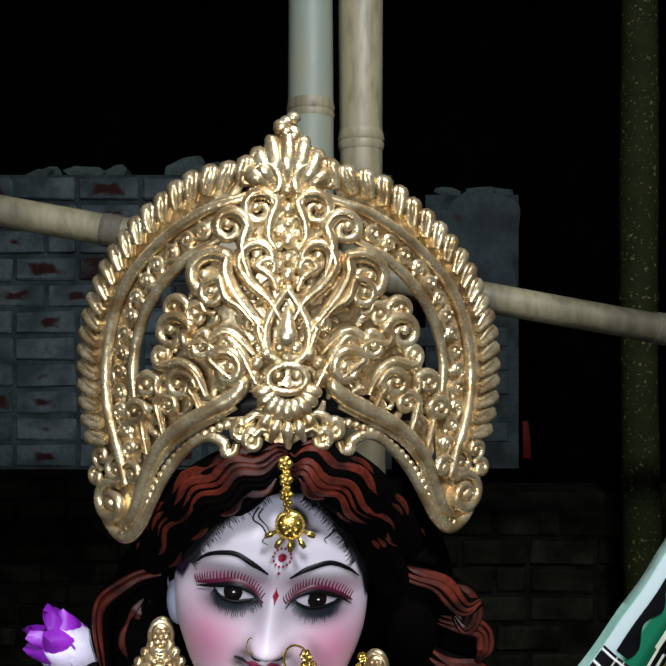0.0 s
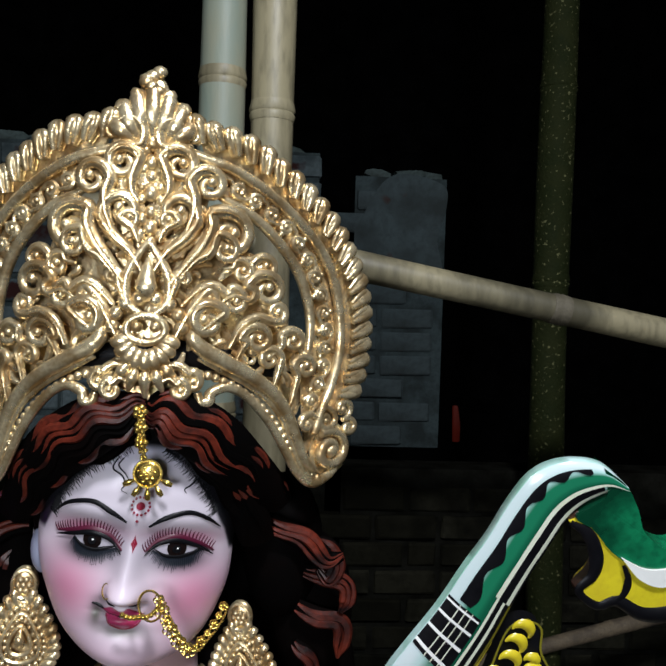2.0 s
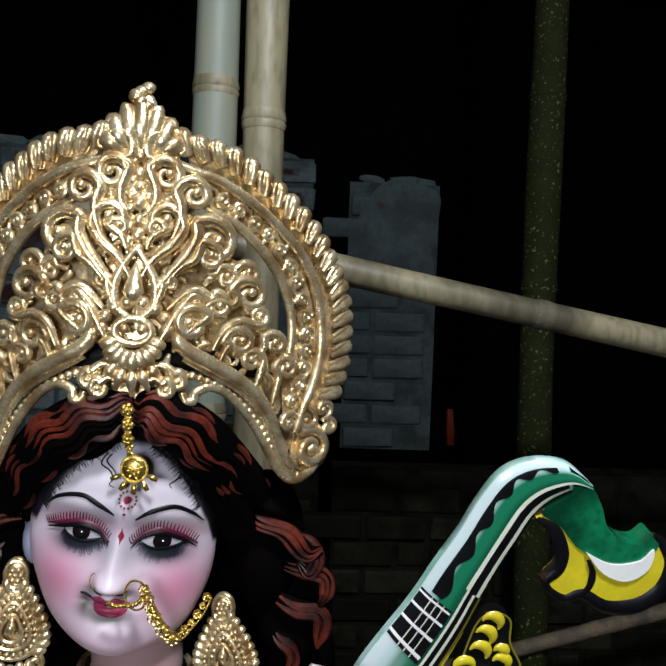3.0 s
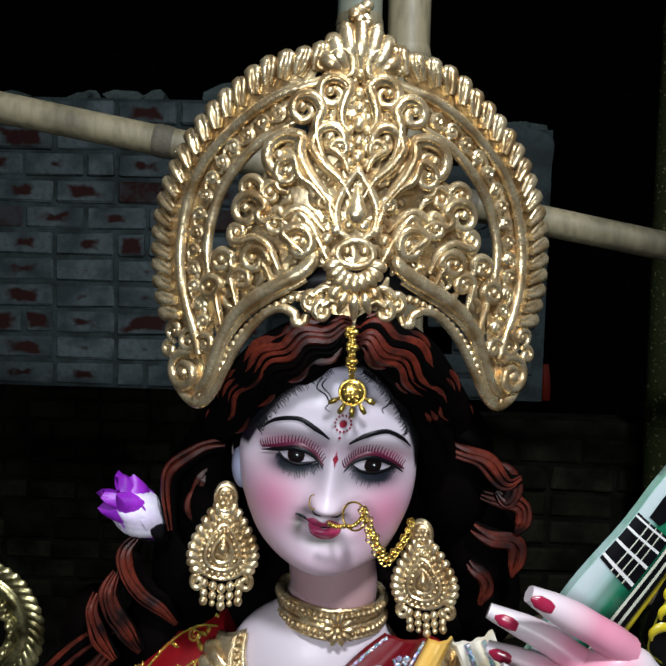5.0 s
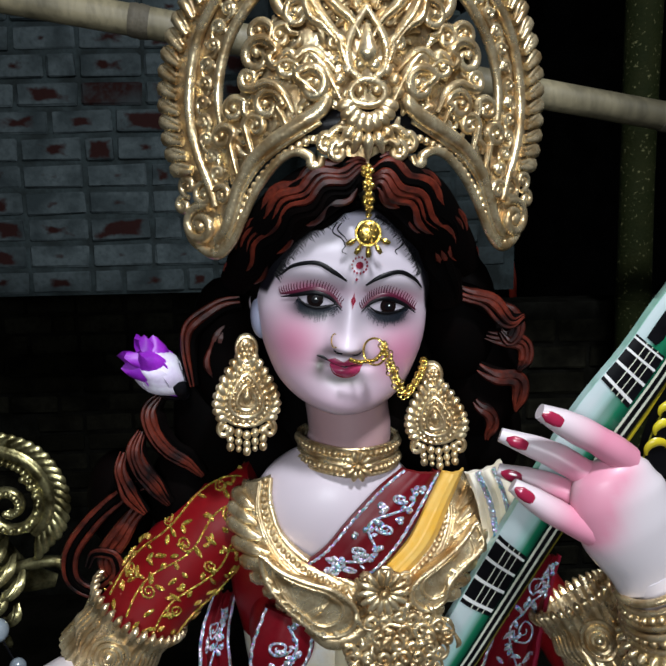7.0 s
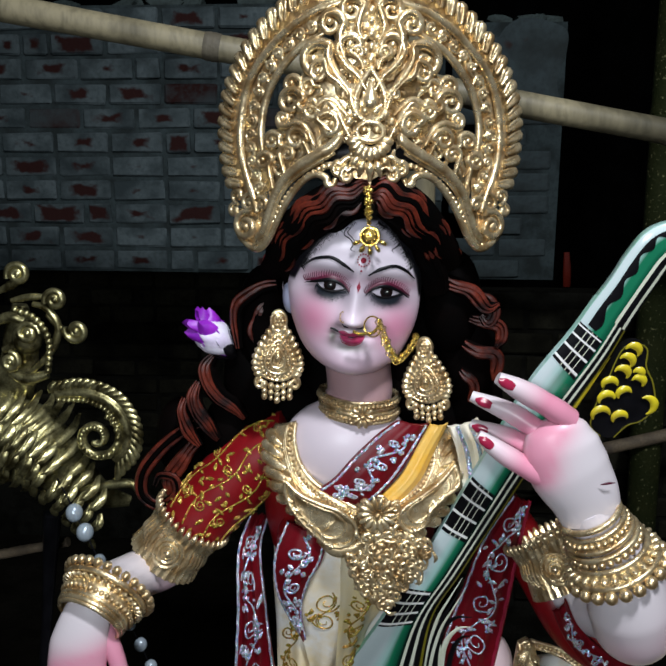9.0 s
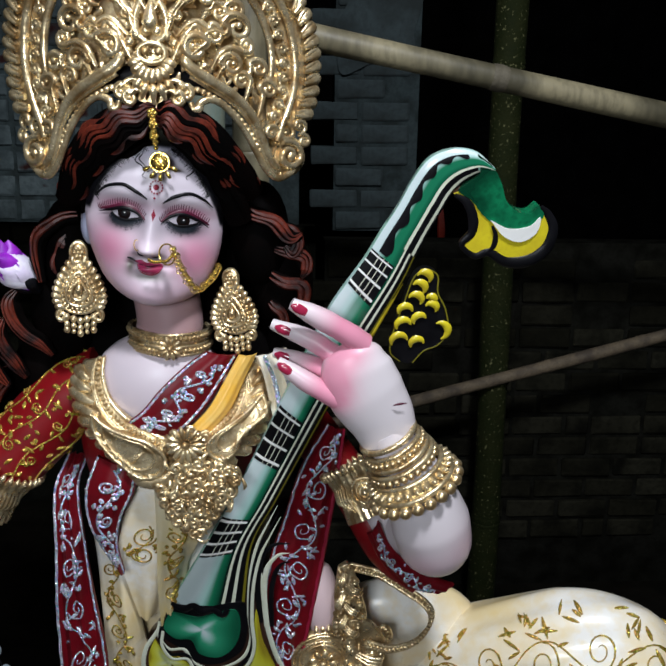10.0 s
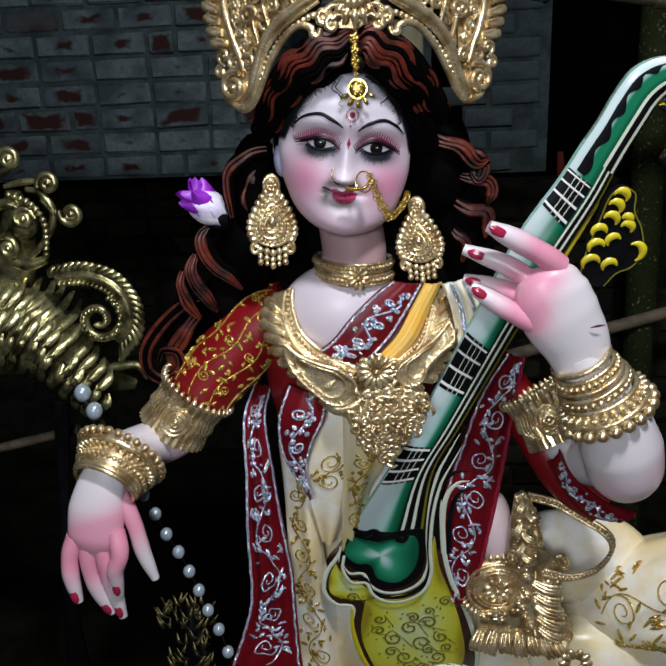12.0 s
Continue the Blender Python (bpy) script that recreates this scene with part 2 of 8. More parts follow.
class Shape:
    def __init__(self):
        self.v, self.f, self.m, self.c = [], [], [], {}

    def add(self, verts, faces, mat=0):
        o = len(self.v)
        self.v += [tuple(map(float, x)) for x in verts]
        self.f += [tuple(o + i for i in q) for q in faces]
        self.m += [mat] * len(faces)
        return o

    def grid(self, rows, mat=0, closed=False, caps=False):
        """A skin over rows of points, each row as long as the others."""
        n, k = len(rows), len(rows[0])
        faces = []
        for i in range(n - 1):
            for j in range(k if closed else k - 1):
                a, b = i * k + j, i * k + (j + 1) % k
                faces.append((a, b, b + k, a + k))
        if caps:
            faces += [tuple(range(k - 1, -1, -1)), tuple((n - 1) * k + j for j in range(k))]
        return self.add([p for r in rows for p in r], faces, mat)

    def tube(self, pts, rad, seg=8, mat=0, flat=1.0, n=None, side=(0, -1, 0), close=False):
        """A round or flattened rod along a curve; rad is a number or a list that is spread along it. side: the way in which flat thins it."""
        if n:
            pts = spline(pts, n)
        p = [np.array(q, float) for q in pts]
        k = len(p)
        r = np.interp(np.linspace(0, 1, k), np.linspace(0, 1, len(rad)), rad) if hasattr(rad, "__len__") else [rad] * k
        rows = []
        sd = np.array(side, float)
        for i in range(k):
            t = (p[(i + 1) % k] - p[i - 1]) if close else p[min(i + 1, k - 1)] - p[max(i - 1, 0)]
            t = t / (np.linalg.norm(t) + 1e-12)
            a = np.cross(t, sd)
            if np.linalg.norm(a) < 1e-3:
                a = np.cross(t, (0.3, 0.1, 1))
            a /= np.linalg.norm(a)
            b = np.cross(a, t)
            rows.append([p[i] + r[i] * (math.cos(w) * a + flat * math.sin(w) * b) for w in np.linspace(0, 2 * math.pi, seg, endpoint=False)])
        if close:
            rows.append(rows[0])
            return self.grid(rows, mat, True)
        return self.grid(rows, mat, True, True)

    def ball(self, c, r, nu=10, nv=7, mat=0, turn=None):
        rr = np.array(r if hasattr(r, "__len__") else (r, r, r), float)
        verts, faces = [], []
        for i in range(1, nv):
            th = math.pi * i / nv
            for j in range(nu):
                ph = 2 * math.pi * j / nu
                verts.append(np.array((math.sin(th) * math.cos(ph), math.sin(th) * math.sin(ph), math.cos(th))) * rr)
        verts += [np.array((0, 0, rr[2])), np.array((0, 0, -rr[2]))]
        for i in range(nv - 2):
            for j in range(nu):
                a, b = i * nu + j, i * nu + (j + 1) % nu
                faces.append((a, a + nu, b + nu, b))
        top, bot = len(verts) - 2, len(verts) - 1
        for j in range(nu):
            faces += [(top, j, (j + 1) % nu), (bot, (nv - 2) * nu + (j + 1) % nu, (nv - 2) * nu + j)]
        if turn is not None:
            verts = [turn @ Vector(q) for q in verts]
        return self.add([np.array(q) + np.array(c, float) for q in verts], faces, mat)

    def slab(self, outline, back, mat=0, bevel=0.0):
        """A plate: an outline (points in order) thickened by the vector back, its front edge drawn in by bevel."""
        p = np.array(outline, float)
        mid, bk = p.mean(0), np.array(back, float)
        k = len(p)
        inner = mid + (p - mid) * (1 - bevel)
        rows = [list(inner), list(p + bk * 0.25), list(p + bk)] if bevel else [list(p), list(p + bk)]
        return self.grid(rows, mat, True, True)

    def obj(self, name, mats, parent=None, label="", smooth=True):
        me = bpy.data.meshes.new(name)
        me.from_pydata(self.v, [], self.f)
        for m in mats if isinstance(mats, (list, tuple)) else [mats]:
            me.materials.append(m)
        me.polygons.foreach_set("material_index", self.m)
        me.polygons.foreach_set("use_smooth", [smooth] * len(self.f))
        if self.c:
            at = me.attributes.new("Paint", "FLOAT_COLOR", "POINT")
            cols = np.ones((len(self.v), 4), np.float32)
            cols[:, :3] = (0.54, 0.47, 0.52)
            for i, col in self.c.items():
                cols[i, :3] = col
            at.data.foreach_set("color", cols.ravel())
        bm = bmesh.new()
        bm.from_mesh(me)
        bmesh.ops.recalc_face_normals(bm, faces=bm.faces)
        bm.to_mesh(me)
        bm.free()
        if smooth:
            me.set_sharp_from_angle(angle=radians(50))
        ob = new(name, me)
        if parent:
            ob.parent = parent
        if label:
            tagged(ob, label)
        return ob


def thing(name, label, category, group="", at=(0, 0, 0)):
    ob = new(name)
    ob.location = at
    ob.empty_display_size = 0.05
    return tagged(ob, label, category, group)


def box_mesh(x0, y0, z0, x1, y1, z1, bevel=0.0):
    bm = bmesh.new()
    bmesh.ops.create_cube(bm, size=1)
    bmesh.ops.transform(bm, matrix=Matrix.Translation(((x0 + x1) / 2, (y0 + y1) / 2, (z0 + z1) / 2)) @ Matrix.Diagonal((x1 - x0, y1 - y0, z1 - z0, 1)), verts=bm.verts)
    if bevel:
        bmesh.ops.bevel(bm, geom=bm.edges[:], offset=bevel, segments=1, affect="EDGES")
    return bm


def part(name, bm, mat, parent=None, label=""):
    me = bpy.data.meshes.new(name)
    bm.to_mesh(me)
    bm.free()
    me.materials.append(mat)
    ob = new(name, me)
    if parent:
        ob.parent = parent
    return tagged(ob, label)


def setting(name, bm, mat, label, category):
    return tagged(part(name, bm, mat), label, category, kind="structure")


# ---- the shed round the figure ----
setting("ground", box_mesh(-4, -4, -0.5, 4, 6, -0.3), EARTH, "packed dark earth floor of the workshop", "floor")
wall_upper = setting("wall_upper", box_mesh(-2.6, 2.46, 1.11, 0.19, 2.68, 2.06), MORTAR, "weathered grey brick wall with flaking whitewash", "wall")
wall_pier = setting("wall_pier", box_mesh(0.335, 2.76, 1.06, 0.672, 2.95, 2.05), MORTAR, "broken brick pier with teal plaster", "wall")
# low walls kept dark by colour, standing for deep shade
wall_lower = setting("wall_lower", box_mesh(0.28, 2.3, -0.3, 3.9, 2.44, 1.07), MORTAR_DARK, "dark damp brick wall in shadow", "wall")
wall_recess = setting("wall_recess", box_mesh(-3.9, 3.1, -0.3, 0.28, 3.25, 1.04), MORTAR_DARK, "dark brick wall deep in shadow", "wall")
# far wall black to read as unlit depth; sides and ceiling added unseen
setting("wall_far", box_mesh(-4, 4.6, -0.3, 4, 4.75, 3.6), VOID_BLACK, "soot-black far wall of the shed", "wall")
setting("wall_left", box_mesh(-4.15, -4, -0.3, -4, 4.6, 3.6), VOID_BLACK, "dark plain side wall of the shed", "wall")
setting("wall_right", box_mesh(4, -4, -0.3, 4.15, 4.6, 3.6), VOID_BLACK, "dark plain side wall of the shed", "wall")
# pale unseen wall added behind the viewer to reflect in the gold
setting("wall_behind", box_mesh(-4, -4.15, -0.3, 4, -4, 3.6), REFLECTOR_PALE, "limewashed wall behind the viewer", "wall")
setting("ceiling", box_mesh(-4, -4, 3.6, 4, 4.75, 3.7), VOID_BLACK, "soot-dark boarded ceiling", "ceiling")


def bamboo(name, a, b, r, nodes, mat, label, mat_node=None, wob=0.006, seed=1):
    """A pole of bamboo, slightly crooked, with a swollen ring at each node."""
    rnd = random.Random(seed)
    a, b = np.array(a, float), np.array(b, float)
    pole = thing(name, label, "bamboo pole")
    s = Shape()
    n = 60
    pts, rad = [], []
    for k in range(n):
        t = k / (n - 1)
        p = a + (b - a) * t + np.array((math.sin(t * 9 + seed), math.cos(t * 7 + seed), 0)) * wob
        pts.append(p)
        rad.append(r * (1 + 0.03 * math.sin(t * 23 + seed)))
    s.tube(pts, rad, 20)
    s.obj("culm", mat, pole)
    for t in nodes:
        i = t * (n - 1)
        p = a + (b - a) * t + np.array((math.sin(t * 9 + seed), math.cos(t * 7 + seed), 0)) * wob
        d = (b - a) / np.linalg.norm(b - a)
        q = Shape()
        q.tube([p - d * 0.018, p - d * 0.006, p - d * 0.002, p + d * 0.003, p + d * 0.02], [r * 1.0, r * 1.07, r * 1.02, r * 1.08, r * 1.0], 20)
        q.obj("node", mat_node or BAMBOO_NODE, pole)
    return pole


def at_z(p, q, z):
    f = (z - p[2]) / (q[2] - p[2])
    return tuple(p[k] + (q[k] - p[k]) * f for k in range(3))


bl0, bl1 = (-0.046, 1.460, 1.975), (-0.041, 1.460, 2.172)
br0, br1 = (0.046, 1.460, 1.918), (0.050, 1.460, 2.172)
bamboo("bamboo_pole", (bl0[0] + 0.01, 1.46, -0.3), (bl0[0] - 0.006, 1.46, 3.6), 0.0435, [0.12, 0.22, 0.32, 0.42, (bl0[2] + 0.3) / 3.9, 0.68, 0.8], BAMBOO_GREEN, "upright pale green bamboo pole behind the idol", BAMBOO, 0.003, 2)
bamboo("bamboo_pole", (br0[0] + 0.01, 1.47, -0.3), (br0[0] + 0.01, 1.47, 3.6), 0.042, [0.1, 0.2, 0.31, 0.43, (br0[2] + 0.3) / 3.9, 0.67, 0.79], BAMBOO, "upright dry straw-coloured bamboo pole behind the idol", BAMBOO, 0.003, 5)
cr = (0.648, 1.51, 1.558)
cl = (-0.416, 1.430, 1.742)
dirx = np.array(cr) - np.array(cl)
bamboo("bamboo_pole", tuple(np.array(cl) - dirx * 1.3), tuple(np.array(cr) + dirx * 1.2), 0.0305, [0.2, 1.3 / 3.5, 0.53, 2.3 / 3.5, 0.84], BAMBOO, "slanting dry bamboo rail tied across the uprights", BAMBOO_NODE, 0.004, 3)
bamboo("bamboo_pole", (0.862, 2.1, -0.3), (0.832, 2.1, 3.6), 0.05, [0.1, 0.235, 0.36, 0.5, 0.64, 0.8], MOSS_POST, "upright old bamboo post covered in green moss", MOSS_POST, 0.008, 7)
s0, s1 = (0.589, 2.030, 0.563), (1.410, 2.030, 0.792)
sd = np.array(s1) - np.array(s0)
bamboo("branch", tuple(np.array(s0) - sd * 0.5), tuple(np.array(s1) + sd * 1.2), 0.021, [0.38, 0.52, 0.62], STICK, "thin crooked branch lashed behind the idol", STICK, 0.01, 4)
l0, l1 = (-0.923, 1.200, 0.590), (-0.726, 1.200, 0.636)
ld = np.array(l1) - np.array(l0)
bamboo("cane", tuple(np.array(l0) - ld * 2), tuple(np.array(l1) + ld * 0.02), 0.011, [0.4, 0.8], STICK, "thin grey cane lying behind the idol", STICK, 0.002, 9)
strip = Shape()
for k in range(3):
    strip.tube([(1.155 + 0.012 * k, 4.58, 0.80), (1.15 + 0.012 * k, 4.57, 0.9), (1.145 + 0.01 * k, 4.58, 1.02)], [0.012, 0.014, 0.008], 6, n=8)
tagged(strip.obj("red_strip", RED_PLASTIC), "small red plastic strip hanging on the far wall", "strip")

# ---- the idol: one painted clay figure ----
HEAD, ROLL = (-0.0590, 0.7790, 1.2838), radians(7.5)


def hw(u, v, w=0.0):
    """Head space (u to the right, v up along the tilted face, w inwards) to the world."""
    c, s = math.cos(ROLL), math.sin(ROLL)
    return np.array((HEAD[0] + u * c + v * s, HEAD[1] + w + 0.07 * u, HEAD[2] - u * s + v * c))


W_KEYS = [(-0.148, 0.004), (-0.144, 0.033), (-0.133, 0.054), (-0.110, 0.074), (-0.075, 0.0885), (-0.045, 0.096), (-0.01, 0.0985), (0.03, 0.098), (0.07, 0.088), (0.1, 0.07), (0.12, 0.045), (0.13, 0.02)]
F_KEYS = [(-0.148, 0.045), (-0.144, 0.022), (-0.132, 0.010), (-0.108, 0.006), (-0.07, 0.004), (-0.03, 0.0), (0.0, 0.0), (0.04, -0.014), (0.07, -0.014), (0.1, 0.002), (0.12, 0.032), (0.13, 0.062)]
MOUTH = ((0.0001, -0.0786))


def keyed(keys, v):
    return float(np.interp(v, [k[0] for k in keys], [k[1] for k in keys]))


W_FINE = [(q[0], q[1] * 1.085) for q in spline(W_KEYS, 90)]
F_FINE = [(q[0], q[1]) for q in spline(F_KEYS, 90)]
EYES = (((-0.0429, -0.0023)), ((0.0437, -0.0025)))


def bell(x, s):
    return math.exp(-0.5 * (x / s) ** 2)


NOSE_U = -0.001


def mid_line(v):
    return -0.008 + 0.012 * min(1.0, max(0.0, -v / 0.145))


def face_depth(u, v):
    w = keyed(F_FINE, v)
    k = min(0.999, abs(u - mid_line(v)) / max(0.004, keyed(W_FINE, v)))
    w += 0.066 * (1 - math.sqrt(1 - k * k))
    nu = u - NOSE_U
    # nose: ridge, tip and wings
    if v > -0.075:
        up = min(1.0, max(0.0, (0.03 - v) / 0.085))
        cut = 1 / (1 + math.exp(-(v + 0.0625) / 0.0018))
        w -= cut * (0.004 + 0.022 * up ** 1.3) * bell(nu, 0.0062 + 0.0055 * up) * (1 if v < 0.03 else bell(v - 0.03, 0.012))
        w -= cut * 0.008 * bell(v + 0.052, 0.007) * (bell(nu - 0.013, 0.0055) + bell(nu + 0.013, 0.0055))
        w -= 0.004 * bell(v + 0.054, 0.007) * bell(nu, 0.009)
    for eu, ev in EYES:
        du, dv = u - eu, v - ev
        w += 0.0055 * bell(du, 0.026) * bell(dv - 0.002, 0.012)
        w -= 0.0075 * bell(du, 0.017) * bell(dv, 0.009)
        w -= 0.003 * bell(du, 0.03) * bell(dv - 0.03, 0.008)
    mu, mv = u - MOUTH[0], v - MOUTH[1]
    w -= 0.0045 * bell(mu, 0.03) * bell(mv, 0.02)
    w -= 0.0035 * bell(mu, 0.014) * bell(mv - 0.0055, 0.003)
    w -= 0.0055 * bell(mu, 0.012) * bell(mv + 0.006, 0.0042)
    w += 0.0035 * bell(mu, 0.016) * bell(mv, 0.0013)
    w += 0.003 * bell(mu, 0.02) * bell(mv + 0.018, 0.006)
    w += 0.004 * (bell(mu - 0.027, 0.006) + bell(mu + 0.027, 0.006)) * bell(mv - 0.002, 0.006)
    w -= 0.006 * bell(mu, 0.022) * bell(mv + 0.046, 0.015)
    w -= 0.004 * (bell(u - 0.055, 0.022) + bell(u + 0.055, 0.022)) * bell(v + 0.05, 0.022)
    return w


def blend(a, b, f):
    f = min(1.0, max(0.0, f))
    return tuple(x + (y - x) * f for x, y in zip(a, b))


HAIRLINE = [(-0.100, -0.006), (-0.0907, 0.0162), (-0.0826, 0.0345), (-0.0676, 0.0577), (-0.0466, 0.0788), (-0.0194, 0.0968), (0.0153, 0.0999), (0.0310, 0.0916), (0.0505, 0.0750), (0.0651, 0.0586), (0.0766, 0.0383), (0.088, 0.016), (0.096, -0.01)]
PALE, PINK = (0.58, 0.52, 0.585), (0.64, 0.17, 0.31)


def face_paint(u, v):
    col = PALE
    col = blend(col, PINK, 0.76 * (bell(u - 0.068, 0.027) + bell(u + 0.064, 0.028)) * bell(v + 0.060, 0.031))
    col = blend(col, PINK, 0.25 * bell(v + 0.13, 0.018))
    col = blend(col, (0.35, 0.42, 0.62), 0.35 * bell(v - 0.105, 0.018))
    for (eu, ev), sgn in zip(EYES, (-1, 1)):
        du, dv = (u - eu) * sgn, v - ev
        low = bell(du - 0.003, 0.0215) * bell(dv + 0.0130, 0.0095)
        col = blend(col, (0.004, 0.006, 0.010), 1.25 * low)
        col = blend(col, (0.34, 0.05, 0.13), 0.85 * bell(du - 0.004, 0.024) * bell(dv - 0.0115, 0.0065))
        # soft grey shade beside the nose put into the skin colour
        col = blend(col, (0.25, 0.22, 0.27), 0.55 * bell(du + 0.027, 0.009) * bell(dv + 0.0, 0.012))
    col = blend(col, (0.004, 0.004, 0.006), (v - keyed(HAIRLINE, u) + 0.002) / 0.006)
    mu, mv = u - MOUTH[0], v - MOUTH[1]
    col = blend(col, (0.05, 0.055, 0.035), 0.95 * bell(mu + 0.0285, 0.006) * bell(mv + 0.003, 0.010))
    col = blend(col, (0.10, 0.10, 0.08), 0.6 * bell(u - NOSE_U, 0.015) * bell(v + 0.0635, 0.003))
    col = blend(col, (0.20, 0.20, 0.16), 0.75 * bell(mu, 0.017) * bell(mv + 0.0185, 0.0045))
    return col


def tint(o, count, pale, pink, centres, spread, power=0.9):
    """Paints new skin points: pale, with pink blooming round some places."""
    for i in range(o, o + count):
        p = np.array(fig.v[i])
        f = sum(bell(np.linalg.norm(p - np.array(c)), spread) for c in centres)
        fig.c[i] = blend(pale, pink, power * min(1.0, f))


fig = Shape()
FIG_MATS = [SKIN, HAIR, HAIR_RED, RED, RED_DARK, SILVER, GLITTER, SATIN, SATIN_YELLOW, ORANGE, INK, SMOKE, EYE_WHITE, IRIS, WHITE, ROSE, LASH, LIP, NAIL]
(K_SKIN, K_HAIR, K_HRED, K_RED, K_MAROON, K_SILVER, K_GLIT, K_SATIN, K_YELL, K_ORANGE, K_INK, K_SMOKE, K_EYEW, K_IRIS, K_WHITE, K_ROSE, K_LASH, K_LIP, K_NAIL) = range(19)

# face
rows, cols = [], []
for i in range(150):
    v = -0.1475 + 0.277 * i / 149
    wv = keyed(W_FINE, v)
    row = []
    for j in range(121):
        a = -math.pi / 2 + math.pi * j / 120
        u = mid_line(v) + wv * math.sin(a)
        row.append(hw(u, v, face_depth(u, v)))
        cols.append(face_paint(u, v))
    rows.append(row)
o = fig.grid(rows, K_SKIN)
for i, col in enumerate(cols):
    fig.c[o + i] = col


def on_face(p, lift=0.0012):
    return hw(p[0], p[1], face_depth(p[0], p[1]) - lift)


def stroke(pts, wid, mat, n=24, lift=0.0006, on=on_face):
    """A painted line that follows the surface."""
    q = [on(p, lift) for p in spline(pts, n)]
    fig.tube(q, wid, 6, mat, 0.5)


def patch(outline, mat, lift=0.001, rings=4, n=40, on=on_face):
    """A painted area that follows the surface."""
    o2 = spline(list(outline) + [outline[0]], n + 1)[:-1]
    mid = sum(o2) / len(o2)
    rws = [[on(mid + (p - mid) * (1 - k / rings) if k < rings else mid + (p - mid) * 0.01, lift) for p in o2] for k in range(rings + 1)]
    fig.grid(rws, mat, True)


# eyes
for k, (almond, lid, iris, lash_dir) in enumerate((
    ([(-0.0672, -0.0020), (-0.0567, 0.0055), (-0.0413, 0.0097), (-0.0249, 0.0038), (-0.0137, -0.0060), (-0.0261, -0.0107), (-0.0402, -0.0143), (-0.0567, -0.0113)], [(-0.0828, 0.0017), (-0.0660, 0.0066), (-0.0441, 0.0127), (-0.0255, 0.0081), (-0.0110, -0.0046)], EYES[0], -1),
    ([(0.0158, -0.0046), (0.0251, 0.0047), (0.0412, 0.0100), (0.0618, 0.0031), (0.0732, -0.0011), (0.0612, -0.0088), (0.0448, -0.0132), (0.0292, -0.0125)], [(0.0123, -0.0041), (0.0245, 0.0085), (0.0416, 0.0140), (0.0635, 0.0073), (0.0808, -0.0030)], EYES[1], 1))):
    ec = sum(np.array(q) for q in almond) / len(almond)
    almond = [tuple(ec + (np.array(q) - ec) * np.array((0.84, 0.76)) - np.array((0, 0.0012))) for q in almond]
    patch(almond, K_EYEW, 0.0012)
    patch([(iris[0] + 0.0098 * math.cos(a), iris[1] - 0.0008 + 0.0092 * math.sin(a)) for a in np.linspace(0, 2 * math.pi, 14, endpoint=False)], K_IRIS, 0.0022)
    patch([(iris[0] + 0.0044 * math.cos(a), iris[1] - 0.0012 + 0.0044 * math.sin(a)) for a in np.linspace(0, 2 * math.pi, 12, endpoint=False)], K_INK, 0.0029)
    # lamp glint in the eye, painted as a small white dot
    patch([(iris[0] + 0.001 + 0.0010 * math.cos(a), iris[1] + 0.000 + 0.0010 * math.sin(a)) for a in np.linspace(0, 2 * math.pi, 10, endpoint=False)], K_WHITE, 0.0034, 2)
    lid = [(q[0], q[1] - 0.0045) for q in lid]
    stroke(lid, [0.0008, 0.0026, 0.0034, 0.0026, 0.0010], K_LASH, 30, 0.0016)
    shift = [(p[0], p[1] - 0.0036) for p in lid]
    stroke(shift[0:5], [0.0004, 0.0022, 0.0030, 0.0022, 0.0005], K_INK, 30, 0.0030)
    low = [almond[0]] + [almond[j] for j in (7, 6, 5)] + [almond[4]]
    if lash_dir > 0:
        low = [almond[0], almond[7], almond[6], almond[5], almond[4]]
    stroke(low, [0.0006, 0.0017, 0.0021, 0.0019, 0.0008], K_INK, 24, 0.0016)
    L = spline(lid, 26)
    for j, p in enumerate(L[:-1]):
        t = j / 25
        lean = (t - 0.5) * 0.9
        ln = 0.0105 * (0.75 + 0.4 * math.sin(math.pi * t))
        q = p + np.array((lean * ln, ln))
        stroke([p, (p + q) / 2 + np.array((-0.0008, 0)), q], [0.0009, 0.0007, 0.0003], K_LASH, 6, 0.0011)
    B = spline(low, 34)
    for j, p in enumerate(B):
        t = j / 33
        ln = 0.0115 * (0.6 + 0.5 * math.sin(math.pi * t)) * random.uniform(0.7, 1.15)
        q = p + np.array(((t - 0.5) * 1.1 * ln, -ln * 1.25))
        stroke([p - np.array((0, 0.002)), q], [0.0008, 0.0002], K_SMOKE, 5, 0.0006)

for brow in ([(-0.0875, 0.0182), (-0.0713, 0.0333), (-0.0456, 0.0395), (-0.0250, 0.0312), (-0.0092, 0.0223)], [(0.0131, 0.0192), (0.0292, 0.0313), (0.0514, 0.0385), (0.0709, 0.0316), (0.0844, 0.0203)]):
    stroke(brow, [0.0006, 0.0022, 0.0026, 0.0028, 0.001] if brow[0][0] < -0.05 else [0.001, 0.0028, 0.0026, 0.0022, 0.0006], K_INK, 34, 0.001)

# forehead marks
bd = (0.0028, 0.0422)
patch([(bd[0] + 0.0042 * math.cos(a), bd[1] + 0.0042 * math.sin(a)) for a in np.linspace(0, 6.28, 12, endpoint=False)], K_ROSE, 0.0012, 2)
